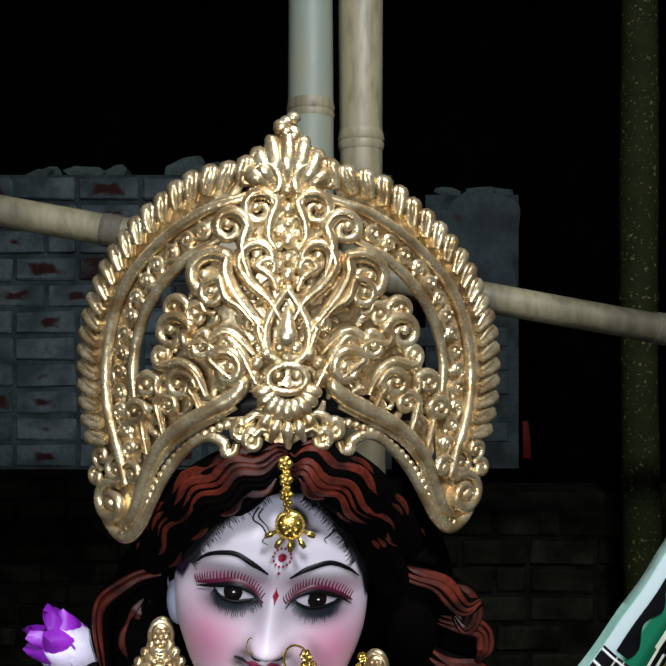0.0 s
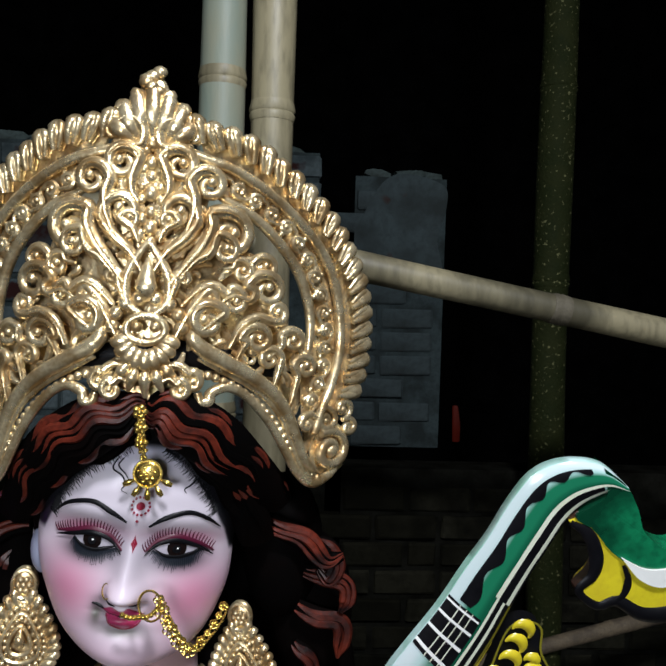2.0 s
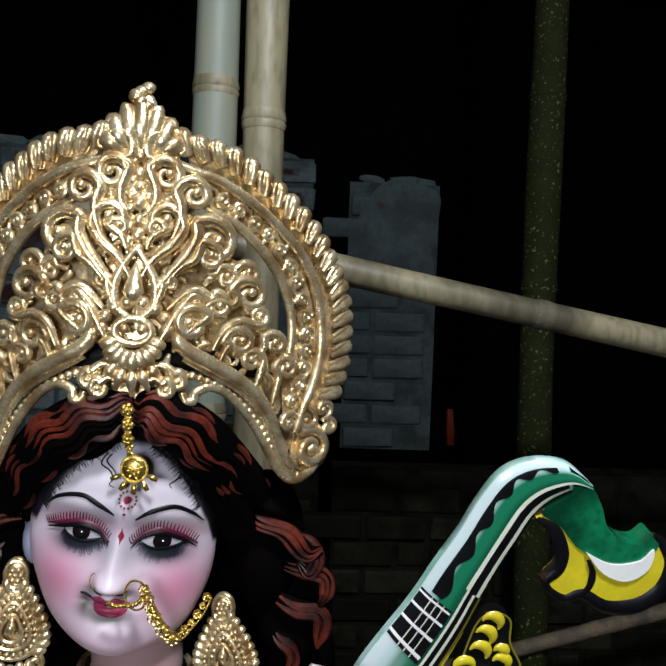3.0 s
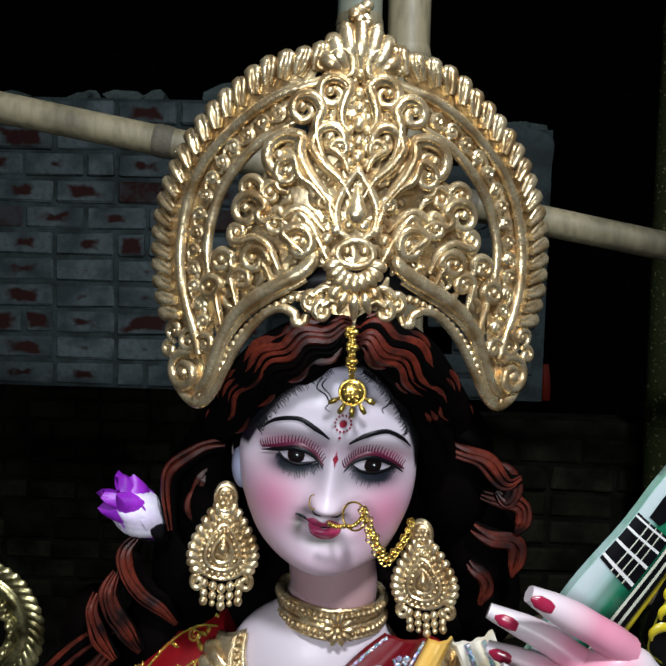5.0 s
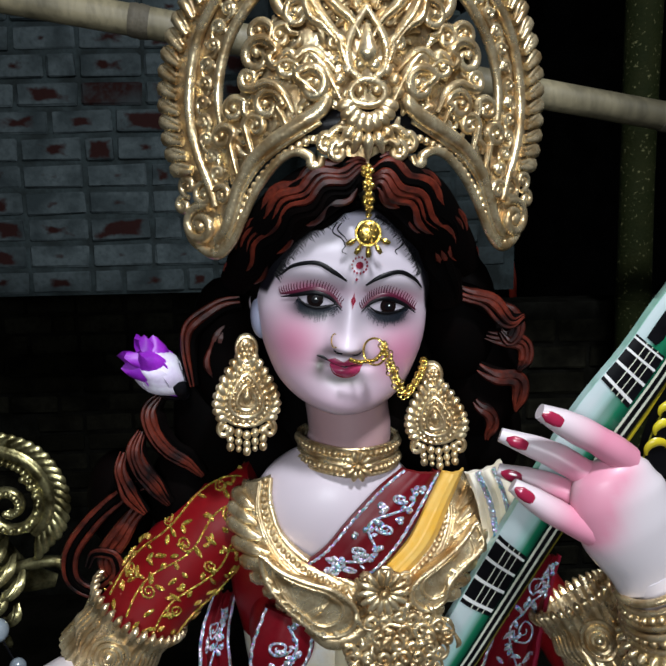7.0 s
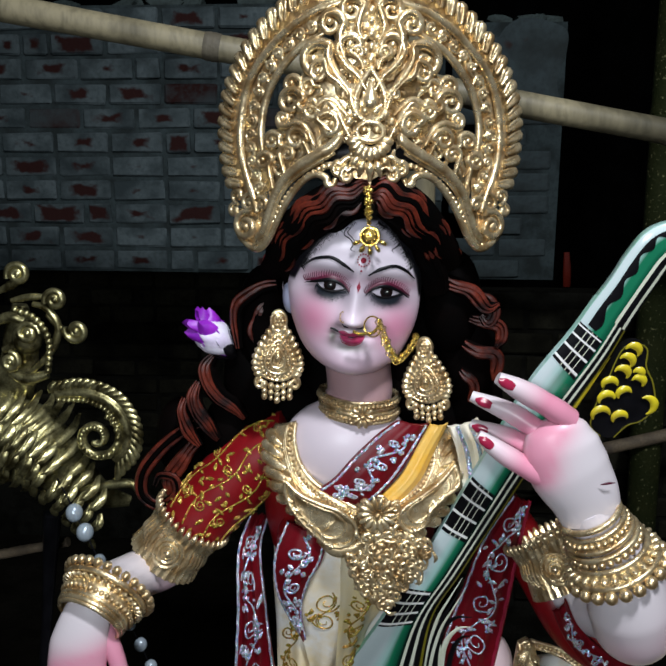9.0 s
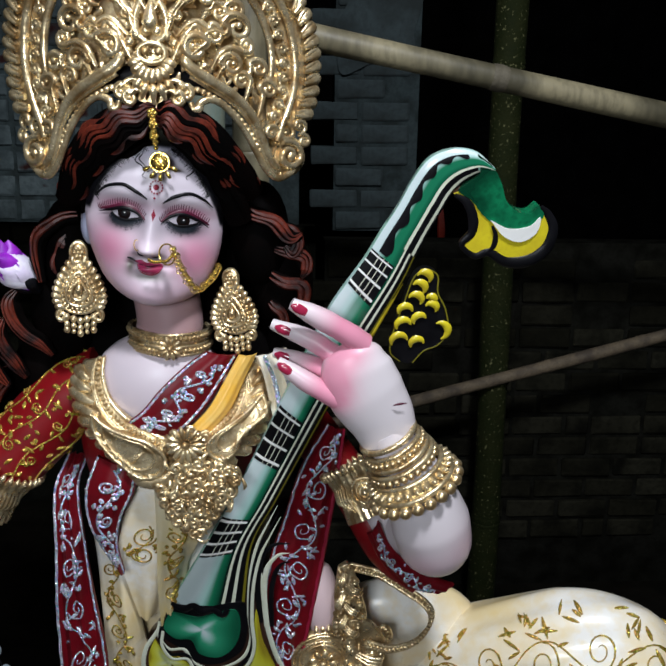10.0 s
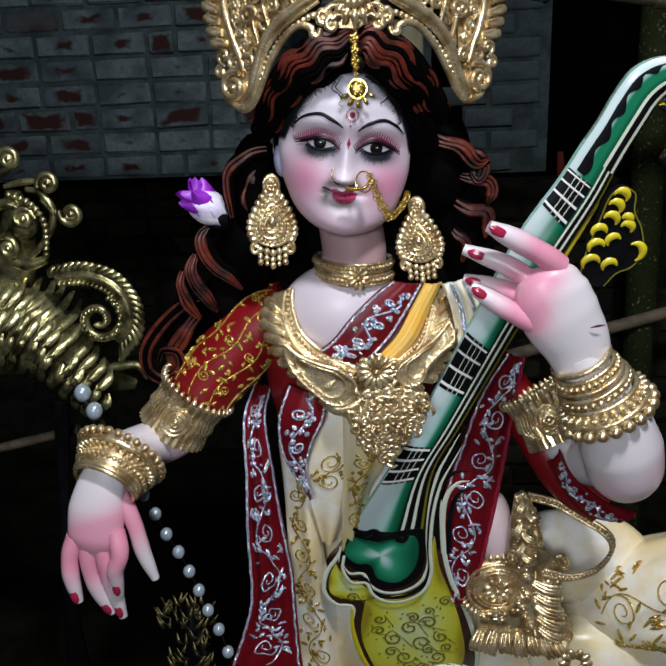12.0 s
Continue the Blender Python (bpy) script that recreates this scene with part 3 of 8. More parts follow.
for a in np.linspace(0, 2 * math.pi, 14, endpoint=False):
    p = (bd[0] + 0.0088 * math.cos(a), bd[1] + 0.0092 * math.sin(a))
    patch([(p[0] + 0.0013 * math.cos(b), p[1] + 0.0016 * math.sin(b)) for b in np.linspace(0, 6.28, 8, endpoint=False)], K_ROSE, 0.0012, 2, 8)
p = (0.0014, 0.0258)
patch([(p[0] + 0.0017 * math.cos(b), p[1] + 0.0017 * math.sin(b)) for b in np.linspace(0, 6.28, 8, endpoint=False)], K_ROSE, 0.0012, 2, 8)
dm = (0.0010, 0.0001)
fig.grid([[on_face((dm[0] + 0.0001 * x, dm[1] + 0.0095 * y), 0.0012) for x, y in ((0, 1), (0.4, 0.5), (1, 0), (0.4, -0.5), (0, -1), (-0.4, -0.5), (-1, 0), (-0.4, 0.5))], [on_face((dm[0] + 0.0032 * x, dm[1] + 0.0095 * y), 0.0012) for x, y in ((0, 1), (0.3, 0.5), (1, 0), (0.3, -0.5), (0, -1), (-0.3, -0.5), (-1, 0), (-0.3, 0.5))]], K_ROSE, True)
for curl in ([(-0.0277, 0.0878), (-0.0317, 0.0761), (-0.0212, 0.0703), (-0.0161, 0.0623), (-0.0191, 0.0560), (-0.0128, 0.0531)], [(-0.0227, 0.0871), (-0.0264, 0.0793), (-0.0176, 0.0718), (-0.0128, 0.0657)], [(0.0523, 0.0723), (0.0479, 0.0668), (0.0427, 0.0627), (0.0454, 0.0582)]):
    stroke(curl, [0.0007, 0.0009, 0.0006, 0.0003], K_INK, 24, 0.0008)

# mouth
patch([(-0.0213, -0.0732), (-0.0120, -0.0698), (-0.0017, -0.0733), (0.0055, -0.0693), (0.0210, -0.0745), (0.0114, -0.0754), (0.0002, -0.0796), (-0.0109, -0.0772)], K_LIP, 0.0016)
patch([(-0.0178, -0.0767), (-0.0098, -0.0780), (0.0004, -0.0806), (0.0115, -0.0764), (0.0202, -0.0756), (0.0157, -0.0848), (0.0030, -0.0917), (-0.0104, -0.0872)], K_LIP, 0.0016)
stroke([(-0.0212, -0.0737), (-0.0109, -0.0772), (0.0002, -0.0796), (0.0114, -0.0754), (0.0210, -0.0745)], [0.0004, 0.0011, 0.0012, 0.0004], K_INK, 20, 0.0012)
stroke([(-0.0176, -0.0782), (-0.0112, -0.0888), (0.0032, -0.0927), (0.0159, -0.0863), (0.0212, -0.0755)], [0.0004, 0.0009, 0.0009, 0.0004], K_ROSE, 20, 0.0014)
stroke([(-0.0336, -0.0695), (-0.0271, -0.0706), (-0.0203, -0.0736)], [0.0008, 0.002, 0.001], K_INK, 10, 0.0008)
# nostrils and painted creases
stroke([(-0.0159, -0.0569), (-0.0115, -0.0598), (-0.0056, -0.0599)], [0.0006, 0.0017, 0.0008], K_INK, 10, 0.0008)
stroke([(0.0064, -0.0621), (0.0131, -0.0612), (0.0174, -0.0570)], [0.0006, 0.0017, 0.0008], K_INK, 10, 0.0008)

# skull, ear and neck
fig.ball(hw(0, 0.01, 0.135), (0.105, 0.095, 0.13), 28, 18, K_HAIR)
ear = [hw(-0.098, -0.006, 0.068), hw(-0.108, -0.010, 0.074), hw(-0.111, -0.026, 0.075), hw(-0.104, -0.044, 0.073)]
fig.tube(ear, [0.006, 0.011, 0.012, 0.007], 10, K_SKIN, 0.7, 14)
ear_from = len(fig.v)
fig.ball(hw(-0.105, -0.038, 0.062), (0.014, 0.012, 0.028), 14, 10, K_SKIN)
tint(ear_from, len(fig.v) - ear_from, (0.24, 0.25, 0.34), (0.5, 0.4, 0.45), [], 0.03)
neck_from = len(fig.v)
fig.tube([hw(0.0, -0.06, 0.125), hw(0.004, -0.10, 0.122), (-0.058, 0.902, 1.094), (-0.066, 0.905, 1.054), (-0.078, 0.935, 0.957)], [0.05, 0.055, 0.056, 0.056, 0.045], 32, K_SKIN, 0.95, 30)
# chin shadow put into the neck colour as darker, redder skin
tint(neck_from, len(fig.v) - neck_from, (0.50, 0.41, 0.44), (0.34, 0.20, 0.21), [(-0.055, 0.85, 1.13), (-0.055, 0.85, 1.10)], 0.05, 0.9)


# hair: dark masses with painted wavy ridges
def lock(pts, rad, waves=4, amp=0.006, strands=5, spread=0.02, mat=K_HRED, seed=0, base=True, n=44, side=(0, -1, 0)):
    """A lock of hair: a dark flat core with raised wavy strands in front of it."""
    rnd = random.Random(seed)
    c = spline(pts, n)
    if base:
        fig.tube(c, rad, 12, K_HAIR, 0.55, None, side)
    r = np.interp(np.linspace(0, 1, n), np.linspace(0, 1, len(rad)), rad)
    for k in range(strands):
        f = (k + 0.5) / strands * 2 - 1
        ph = rnd.uniform(0, 0.9) + 0.5 * f
        q = []
        for i, p in enumerate(c):
            t = i / (n - 1)
            d = c[min(i + 1, n - 1)] - c[max(i - 1, 0)]
            d = d / (np.linalg.norm(d) + 1e-9)
            sd = np.cross(d, side)
            sd /= np.linalg.norm(sd) + 1e-9
            off = f * r[i] * 0.86 + amp * math.sin(waves * 2 * math.pi * t + ph)
            q.append(p + sd * off + np.array(side) * r[i] * 0.55 * math.sqrt(max(0.03, 1 - f * f)))
        w = [0.25, 1, 1, 0.9, 0.2]
        rr = [x * r.mean() / strands * (1.35 if rnd.random() > 0.3 else 0.75) for x in w]
        fig.tube(q, rr, 6, mat if rnd.random() > 0.12 else K_HAIR, 0.8)


lock([(-0.042, 0.738, 1.428), (-0.066, 0.738, 1.422), (-0.093, 0.742, 1.411), (-0.118, 0.752, 1.396), (-0.143, 0.768, 1.376), (-0.166, 0.790, 1.349), (-0.184, 0.810, 1.321), (-0.202, 0.830, 1.300)], [0.014, 0.026, 0.031, 0.032, 0.03, 0.026, 0.018], 4.5, 0.004, 7, seed=1)
lock([(-0.042, 0.738, 1.428), (-0.025, 0.738, 1.425), (-0.001, 0.748, 1.412), (0.025, 0.764, 1.391), (0.049, 0.790, 1.362), (0.073, 0.820, 1.333), (0.092, 0.840, 1.313)], [0.014, 0.026, 0.031, 0.032, 0.03, 0.026, 0.016], 4, 0.004, 7, seed=2)
lock([(-0.049, 0.785, 1.401), (-0.088, 0.785, 1.389), (-0.123, 0.795, 1.365), (-0.148, 0.810, 1.334), (-0.166, 0.830, 1.298), (-0.177, 0.850, 1.259)], [0.012, 0.022, 0.022, 0.02, 0.014, 0.006], 3, 0.003, 2, mat=K_HAIR, seed=3)
lock([(-0.028, 0.785, 1.401), (0.006, 0.790, 1.385), (0.033, 0.800, 1.357), (0.052, 0.820, 1.318), (0.066, 0.850, 1.268)], [0.012, 0.024, 0.024, 0.024, 0.02], 3, 0.003, 2, mat=K_HAIR, seed=4)
# fringe painted along the hairline
for side_pts in ([(-0.0194, 0.0968), (-0.0466, 0.0788), (-0.0676, 0.0577), (-0.0826, 0.0345), (-0.0907, 0.0162)], [(0.0153, 0.0999), (0.0310, 0.0916), (0.0505, 0.0750), (0.0651, 0.0586), (0.0766, 0.0383)]):
    e = spline(side_pts, 80)
    for i, p in enumerate(e):
        inward = np.array((0.010, -0.007)) if p[0] < 0 else np.array((-0.0075, -0.008))
        inward = inward * random.uniform(0.2, 0.7) + np.array((0, random.uniform(-0.003, 0.001)))
        stroke([p - inward * 0.6, p + inward * 0.5 + np.array((0.001, -0.0006)), p + inward], [0.0006, 0.0004, 0.00015], K_INK, 6, 0.0004)

# side masses
for c, r in (((-0.225, 0.930, 1.201), (0.05, 0.05, 0.10)), ((-0.250, 0.950, 1.094), (0.055, 0.05, 0.10)), ((-0.294, 0.960, 0.985), (0.055, 0.05, 0.075)), ((-0.183, 0.990, 1.030), (0.06, 0.05, 0.08)),
             ((0.096, 0.920, 1.242), (0.05, 0.05, 0.09)), ((0.134, 0.950, 1.153), (0.055, 0.05, 0.10)), ((0.147, 0.970, 1.062), (0.05, 0.05, 0.08)), ((0.090, 0.980, 1.026), (0.07, 0.04, 0.06)),
             ((-0.396, 0.990, 0.964), (0.05, 0.04, 0.08)), ((0.077, 0.980, 1.021), (0.06, 0.04, 0.05)), ((0.045, 0.990, 1.160), (0.075, 0.04, 0.12)), ((0.030, 1.0, 1.06), (0.09, 0.04, 0.08)), ((-0.15, 1.0, 1.10), (0.08, 0.04, 0.12))):
    fig.ball(c, r, 18, 12, K_HAIR)
lock([(-0.197, 0.880, 1.272), (-0.227, 0.880, 1.266), (-0.251, 0.880, 1.252), (-0.264, 0.880, 1.230), (-0.268, 0.880, 1.196), (-0.262, 0.880, 1.163)], [0.010, 0.014, 0.014, 0.012, 0.006], 2, 0.002, 3, seed=5)
lock([(-0.214, 0.890, 1.239), (-0.231, 0.890, 1.222), (-0.239, 0.890, 1.194), (-0.233, 0.890, 1.166)], [0.006, 0.010, 0.010, 0.006], 1.5, 0.002, 2, seed=6)
lock([(-0.310, 0.900, 1.145), (-0.322, 0.900, 1.125), (-0.318, 0.900, 1.096), (-0.302, 0.900, 1.071), (-0.276, 0.900, 1.054), (-0.257, 0.900, 1.034)], [0.008, 0.018, 0.018, 0.016, 0.006], 1.2, 0.002, 4, seed=7)
lock([(-0.339, 0.905, 1.097), (-0.348, 0.905, 1.068), (-0.342, 0.905, 1.039), (-0.325, 0.905, 1.016), (-0.306, 0.905, 0.992)], [0.006, 0.014, 0.016, 0.014, 0.006], 1.2, 0.002, 4, seed=8)
lock([(-0.366, 0.910, 1.066), (-0.372, 0.910, 1.036), (-0.364, 0.910, 1.007), (-0.341, 0.910, 0.978)], [0.006, 0.012, 0.014, 0.006], 1.2, 0.002, 3, seed=9)
lock([(-0.337, 0.930, 1.019), (-0.379, 0.930, 0.996), (-0.422, 0.930, 0.960), (-0.455, 0.930, 0.915), (-0.456, 0.930, 0.873), (-0.425, 0.930, 0.853), (-0.394, 0.930, 0.874), (-0.395, 0.930, 0.906), (-0.423, 0.930, 0.911), (-0.434, 0.930, 0.890)], [0.012, 0.014, 0.014, 0.013, 0.011, 0.009, 0.007, 0.004], 2, 0.001, 3, seed=10, n=60)
lock([(-0.351, 0.940, 0.977), (-0.387, 0.940, 0.936), (-0.407, 0.940, 0.894), (-0.402, 0.940, 0.860)], [0.012, 0.016, 0.016, 0.008], 2, 0.002, 3, seed=11)
lock([(-0.313, 0.920, 1.092), (-0.286, 0.920, 1.052), (-0.256, 0.920, 1.028)], [0.006, 0.012, 0.005], 1, 0.002, 3, seed=12)
lock([(0.073, 0.860, 1.288), (0.100, 0.860, 1.275), (0.124, 0.860, 1.262), (0.148, 0.860, 1.243), (0.167, 0.860, 1.246)], [0.010, 0.014, 0.013, 0.012, 0.005], 1.6, 0.003, 3, seed=13)
lock([(0.131, 0.870, 1.260), (0.150, 0.870, 1.252), (0.159, 0.870, 1.233), (0.151, 0.870, 1.216), (0.138, 0.870, 1.227)], [0.008, 0.012, 0.012, 0.010, 0.004], 1.2, 0.001, 3, seed=14)
lock([(0.122, 0.880, 1.222), (0.149, 0.880, 1.216), (0.171, 0.880, 1.206), (0.176, 0.880, 1.186), (0.167, 0.880, 1.172)], [0.008, 0.012, 0.012, 0.010, 0.004], 1.4, 0.002, 3, seed=15)
lock([(0.115, 0.890, 1.177), (0.142, 0.890, 1.163), (0.166, 0.890, 1.155), (0.171, 0.890, 1.130), (0.167, 0.890, 1.113)], [0.008, 0.012, 0.012, 0.010, 0.004], 1.4, 0.003, 2, seed=16)
lock([(0.113, 0.900, 1.128), (0.130, 0.900, 1.112), (0.136, 0.900, 1.089), (0.131, 0.900, 1.071)], [0.006, 0.010, 0.010, 0.004], 1.4, 0.003, 2, seed=17)


# torso
def body_rings(keys, mat, flat=0.7, n=40, seg=48):
    """A body lofted over ellipses: (centre, half width) from top to bottom."""
    pts = spline([(*c, r) for c, r in keys], n)
    fig.grid([[(p[0] + p[3] * math.cos(a), p[1] + p[3] * flat * math.sin(a), p[2]) for a in np.linspace(0, 2 * math.pi, seg, endpoint=False)] for p in pts], mat, True, True)


body_rings([((-0.075, 0.905, 1.019), 0.06), ((-0.075, 0.930, 0.977), 0.12), ((-0.074, 0.950, 0.918), 0.155), ((-0.074, 0.960, 0.847), 0.16), ((-0.072, 0.970, 0.772), 0.15)], K_RED, 0.6)
body_rings([((-0.072, 0.970, 0.799), 0.148), ((-0.074, 0.980, 0.732), 0.145), ((-0.071, 1.020, 0.570), 0.128), ((-0.067, 1.070, 0.386), 0.125), ((-0.064, 1.140, 0.167), 0.15), ((-0.059, 1.200, -0.027), 0.17), ((0.0, 1.26, 0.05), 0.2), ((0.0, 1.24, -0.31), 0.2)], K_SATIN, 0.62)
# chest skin above the neckline
fig.ball((-0.079, 0.905, 0.976), (0.118, 0.066, 0.10), 30, 20, K_SKIN)
fig.ball((-0.138, 0.905, 0.801), (0.068, 0.05, 0.085), 26, 18, K_RED)
# sleeves: upper arms in red
SH_L = [(-0.175, 0.935, 0.982), (-0.241, 0.940, 0.949), (-0.305, 0.935, 0.885), (-0.374, 0.920, 0.806)]
fig.tube(SH_L, [0.06, 0.066, 0.066, 0.060], 28, K_RED, 1.0, 30)
SH_R = [(0.037, 0.960, 0.978), (0.118, 0.990, 0.935), (0.190, 1.030, 0.843), (0.275, 1.020, 0.728), (0.342, 0.960, 0.626), (0.410, 0.930, 0.577)]
fig.tube(SH_R, [0.05, 0.05, 0.048, 0.046, 0.045, 0.04], 28, K_RED, 1.0, 40)


ARM = (0.62, 0.57, 0.60)
ROSY = (0.66, 0.22, 0.33)


def finger(pts, r, nail_w=0.0075, blush=None, nail=True, nail_side=(0, -1, 0)):
    q = spline(pts, 22)
    o = len(fig.v)
    fig.tube(q, [r, r * 1.02, r * 0.93, r * 0.96, r * 0.82, r * 0.5], 14, K_SKIN, 0.95)
    tint(o, len(fig.v) - o, ARM, ROSY, blush or [pts[0], q[7]], 0.034)
    d = q[-1] - q[-5]
    d = d / np.linalg.norm(d)
    if nail:
        t = q[-3] + np.array(nail_side) * r * 0.62
        fig.tube([t - d * 0.012, t - d * 0.004, t + d * 0.006, t + d * 0.014], [0.0055, nail_w, nail_w * 0.95, 0.002], 12, K_NAIL, 0.45, 10, nail_side)


# raised arm: forearm, palm and fingers
o = len(fig.v)
fig.tube([(0.300, 0.765, 0.945), (0.331, 0.770, 0.892), (0.364, 0.775, 0.829), (0.386, 0.785, 0.771), (0.400, 0.800, 0.719), (0.406, 0.830, 0.683)], [0.035, 0.044, 0.058, 0.068, 0.064, 0.04], 28, K_SKIN, 0.95, 34)
fig.tube([(0.404, 0.830, 0.721), (0.388, 0.880, 0.696), (0.364, 0.930, 0.681), (0.332, 0.970, 0.703)], [0.05, 0.052, 0.05, 0.045], 24, K_SKIN, 0.9, 20)
tint(o, len(fig.v) - o, ARM, ROSY, [(0.366, 0.750, 0.694), (0.439, 0.760, 0.735)], 0.03, 0.35)
PALM = [(0.308, 0.762, 0.931), (0.292, 0.758, 0.969), (0.268, 0.752, 1.009), (0.250, 0.748, 1.049), (0.242, 0.748, 1.077), (0.237, 0.750, 1.092)]
o = len(fig.v)
fig.tube(PALM, [0.047, 0.055, 0.0615, 0.058, 0.045, 0.02], 26, K_SKIN, 0.55, 30)
tint(o, len(fig.v) - o, ARM, ROSY, [(0.239, 0.730, 1.096), (0.222, 0.730, 1.068), (0.213, 0.730, 1.028), (0.212, 0.730, 1.007)], 0.021, 0.85)
finger([(0.261, 0.748, 1.090), (0.227, 0.735, 1.115), (0.190, 0.728, 1.137), (0.148, 0.725, 1.159)], 0.0185)
finger([(0.249, 0.752, 1.058), (0.216, 0.755, 1.072), (0.178, 0.768, 1.093), (0.118, 0.782, 1.115)], 0.0175)
finger([(0.238, 0.758, 1.026), (0.206, 0.768, 1.041), (0.169, 0.785, 1.052), (0.121, 0.800, 1.064)], 0.0165)
finger([(0.244, 0.750, 0.990), (0.203, 0.745, 1.013), (0.167, 0.748, 1.034), (0.127, 0.755, 1.061)], 0.0175)
fig.tube([(0.306, 0.722, 0.999), (0.316, 0.720, 1.002), (0.328, 0.724, 1.002)], [0.0006, 0.0022, 0.0006], 6, K_LASH, 0.5, 10)

# lowered arm
o = len(fig.v)
fig.tube([(-0.362, 0.925, 0.813), (-0.406, 0.915, 0.756), (-0.440, 0.890, 0.742), (-0.458, 0.850, 0.752), (-0.480, 0.810, 0.758), (-0.501, 0.785, 0.742)], [0.05, 0.048, 0.044, 0.04, 0.036, 0.032], 26, K_SKIN, 1.0, 34)
fig.tube([(-0.498, 0.785, 0.750), (-0.513, 0.775, 0.714), (-0.525, 0.768, 0.667), (-0.533, 0.765, 0.616), (-0.539, 0.770, 0.580)], [0.032, 0.042, 0.051, 0.05, 0.03], 26, K_SKIN, 0.48, 28)
tint(o, len(fig.v) - o, ARM, ROSY, [(-0.560, 0.745, 0.617), (-0.526, 0.745, 0.617), (-0.490, 0.745, 0.630), (-0.454, 0.760, 0.650), (-0.422, 0.900, 0.728)], 0.028, 0.8)
finger([(-0.570, 0.765, 0.616), (-0.583, 0.760, 0.578), (-0.585, 0.757, 0.536), (-0.579, 0.760, 0.484)], 0.0165)
finger([(-0.547, 0.765, 0.614), (-0.552, 0.765, 0.557), (-0.544, 0.770, 0.500), (-0.527, 0.780, 0.446)], 0.0165)
finger([(-0.521, 0.765, 0.616), (-0.521, 0.765, 0.557), (-0.517, 0.775, 0.496), (-0.510, 0.785, 0.433)], 0.0165)
finger([(-0.493, 0.760, 0.629), (-0.487, 0.750, 0.588), (-0.500, 0.752, 0.552), (-0.503, 0.765, 0.496)], 0.0165)
finger([(-0.492, 0.785, 0.708), (-0.464, 0.775, 0.637), (-0.453, 0.775, 0.576), (-0.438, 0.780, 0.518)], 0.0155, nail=False)

# belly skin beside the panel
o = len(fig.v)
fig.ball((0.214, 0.995, 0.488), (0.034, 0.03, 0.085), 18, 14, K_SKIN)
tint(o, len(fig.v) - o, (0.66, 0.5, 0.52), ROSY, [], 0.03)

# folded leg under satin, and the skirt down to the ground
def satin_leg(pts, rad, folds, mat, n=70, seg=90, seed=0):
    c = spline(pts, n)
    rr = np.interp(np.linspace(0, 1, n), np.linspace(0, 1, len(rad)), rad)
    rows = []
    for i, p in enumerate(c):
        t = i / (n - 1)
        d = c[min(i + 1, n - 1)] - c[max(i - 1, 0)]
        d = d / np.linalg.norm(d)
        a = np.cross(d, (0, -1, 0))
        a /= np.linalg.norm(a)
        b = np.cross(a, d)
        row = []
        for w in np.linspace(0, 2 * math.pi, seg, endpoint=False):
            k = 1 + folds * (0.6 * math.sin(5 * w + 7 * t + seed) + 0.4 * math.sin(11 * w - 9 * t) + 0.5 * math.sin(3 * w + 16 * t)) * math.sin(math.pi * min(1, t * 1.2)) ** 0.5
            row.append(p + rr[i] * k * (math.cos(w) * a + math.sin(w) * b))
        rows.append(row)
    return rows


LEG = satin_leg([(0.452, 1.140, 0.189), (0.570, 1.050, 0.293), (0.721, 0.960, 0.376), (0.838, 0.920, 0.382), (0.936, 0.940, 0.318)], [0.085, 0.115, 0.128, 0.115, 0.05], 0.05, K_SATIN)
fig.grid(LEG, K_SATIN, True, True)
LEG2 = satin_leg([(0.287, 1.160, -0.019), (0.412, 1.080, -0.034), (0.527, 1.000, -0.065), (0.640, 0.980, -0.163)], [0.09, 0.125, 0.13, 0.11], 0.04, K_SATIN, seed=2)
fig.grid(LEG2, K_SATIN, True, True)
fig.grid(satin_leg([(0.1, 1.25, 0.22), (0.14, 1.22, 0.05), (0.18, 1.2, -0.12), (0.18, 1.2, -0.32)], [0.16, 0.22, 0.28, 0.32], 0.05, K_SATIN, seed=4), K_SATIN, True, True)
fig.ball((0.390, 1.090, 0.360), (0.18, 0.06, 0.115), 30, 18, K_SATIN)
fig.ball((0.504, 1.060, 0.126), (0.2, 0.075, 0.12), 30, 18, K_SATIN)


# cloth bands with glitter vines
def band(left, right, mat, n=40, k=14, wave=0.004, folds=3, seed=0):
    """A draped strip between two edges, with soft folds; gives back the way to place things on it."""
    a, b = spline(left, n), spline(right, n)

    def at(s, t, lift=0.0):
        i = min(n - 1.001, max(0.0, s * (n - 1)))
        j, f = int(i), i - int(i)
        p = a[j] * (1 - f) + a[j + 1] * f
        q = b[j] * (1 - f) + b[j + 1] * f
        r = p + (q - p) * t
        r = r.copy()
        r[1] -= 0.012 * math.sin(math.pi * min(1, max(0, t))) + wave * math.sin(folds * 2 * math.pi * t + 3 * s + seed) + lift
        return r

    front = [[at(i / (n - 1), j / (k - 1)) for j in range(k)] for i in range(n)]
    back = [[at(i / (n - 1), j / (k - 1), -0.008) for j in range(k)] for i in range(n)]
    fig.grid([f + g[::-1] for f, g in zip(front, back)], mat, True, True)
    return at


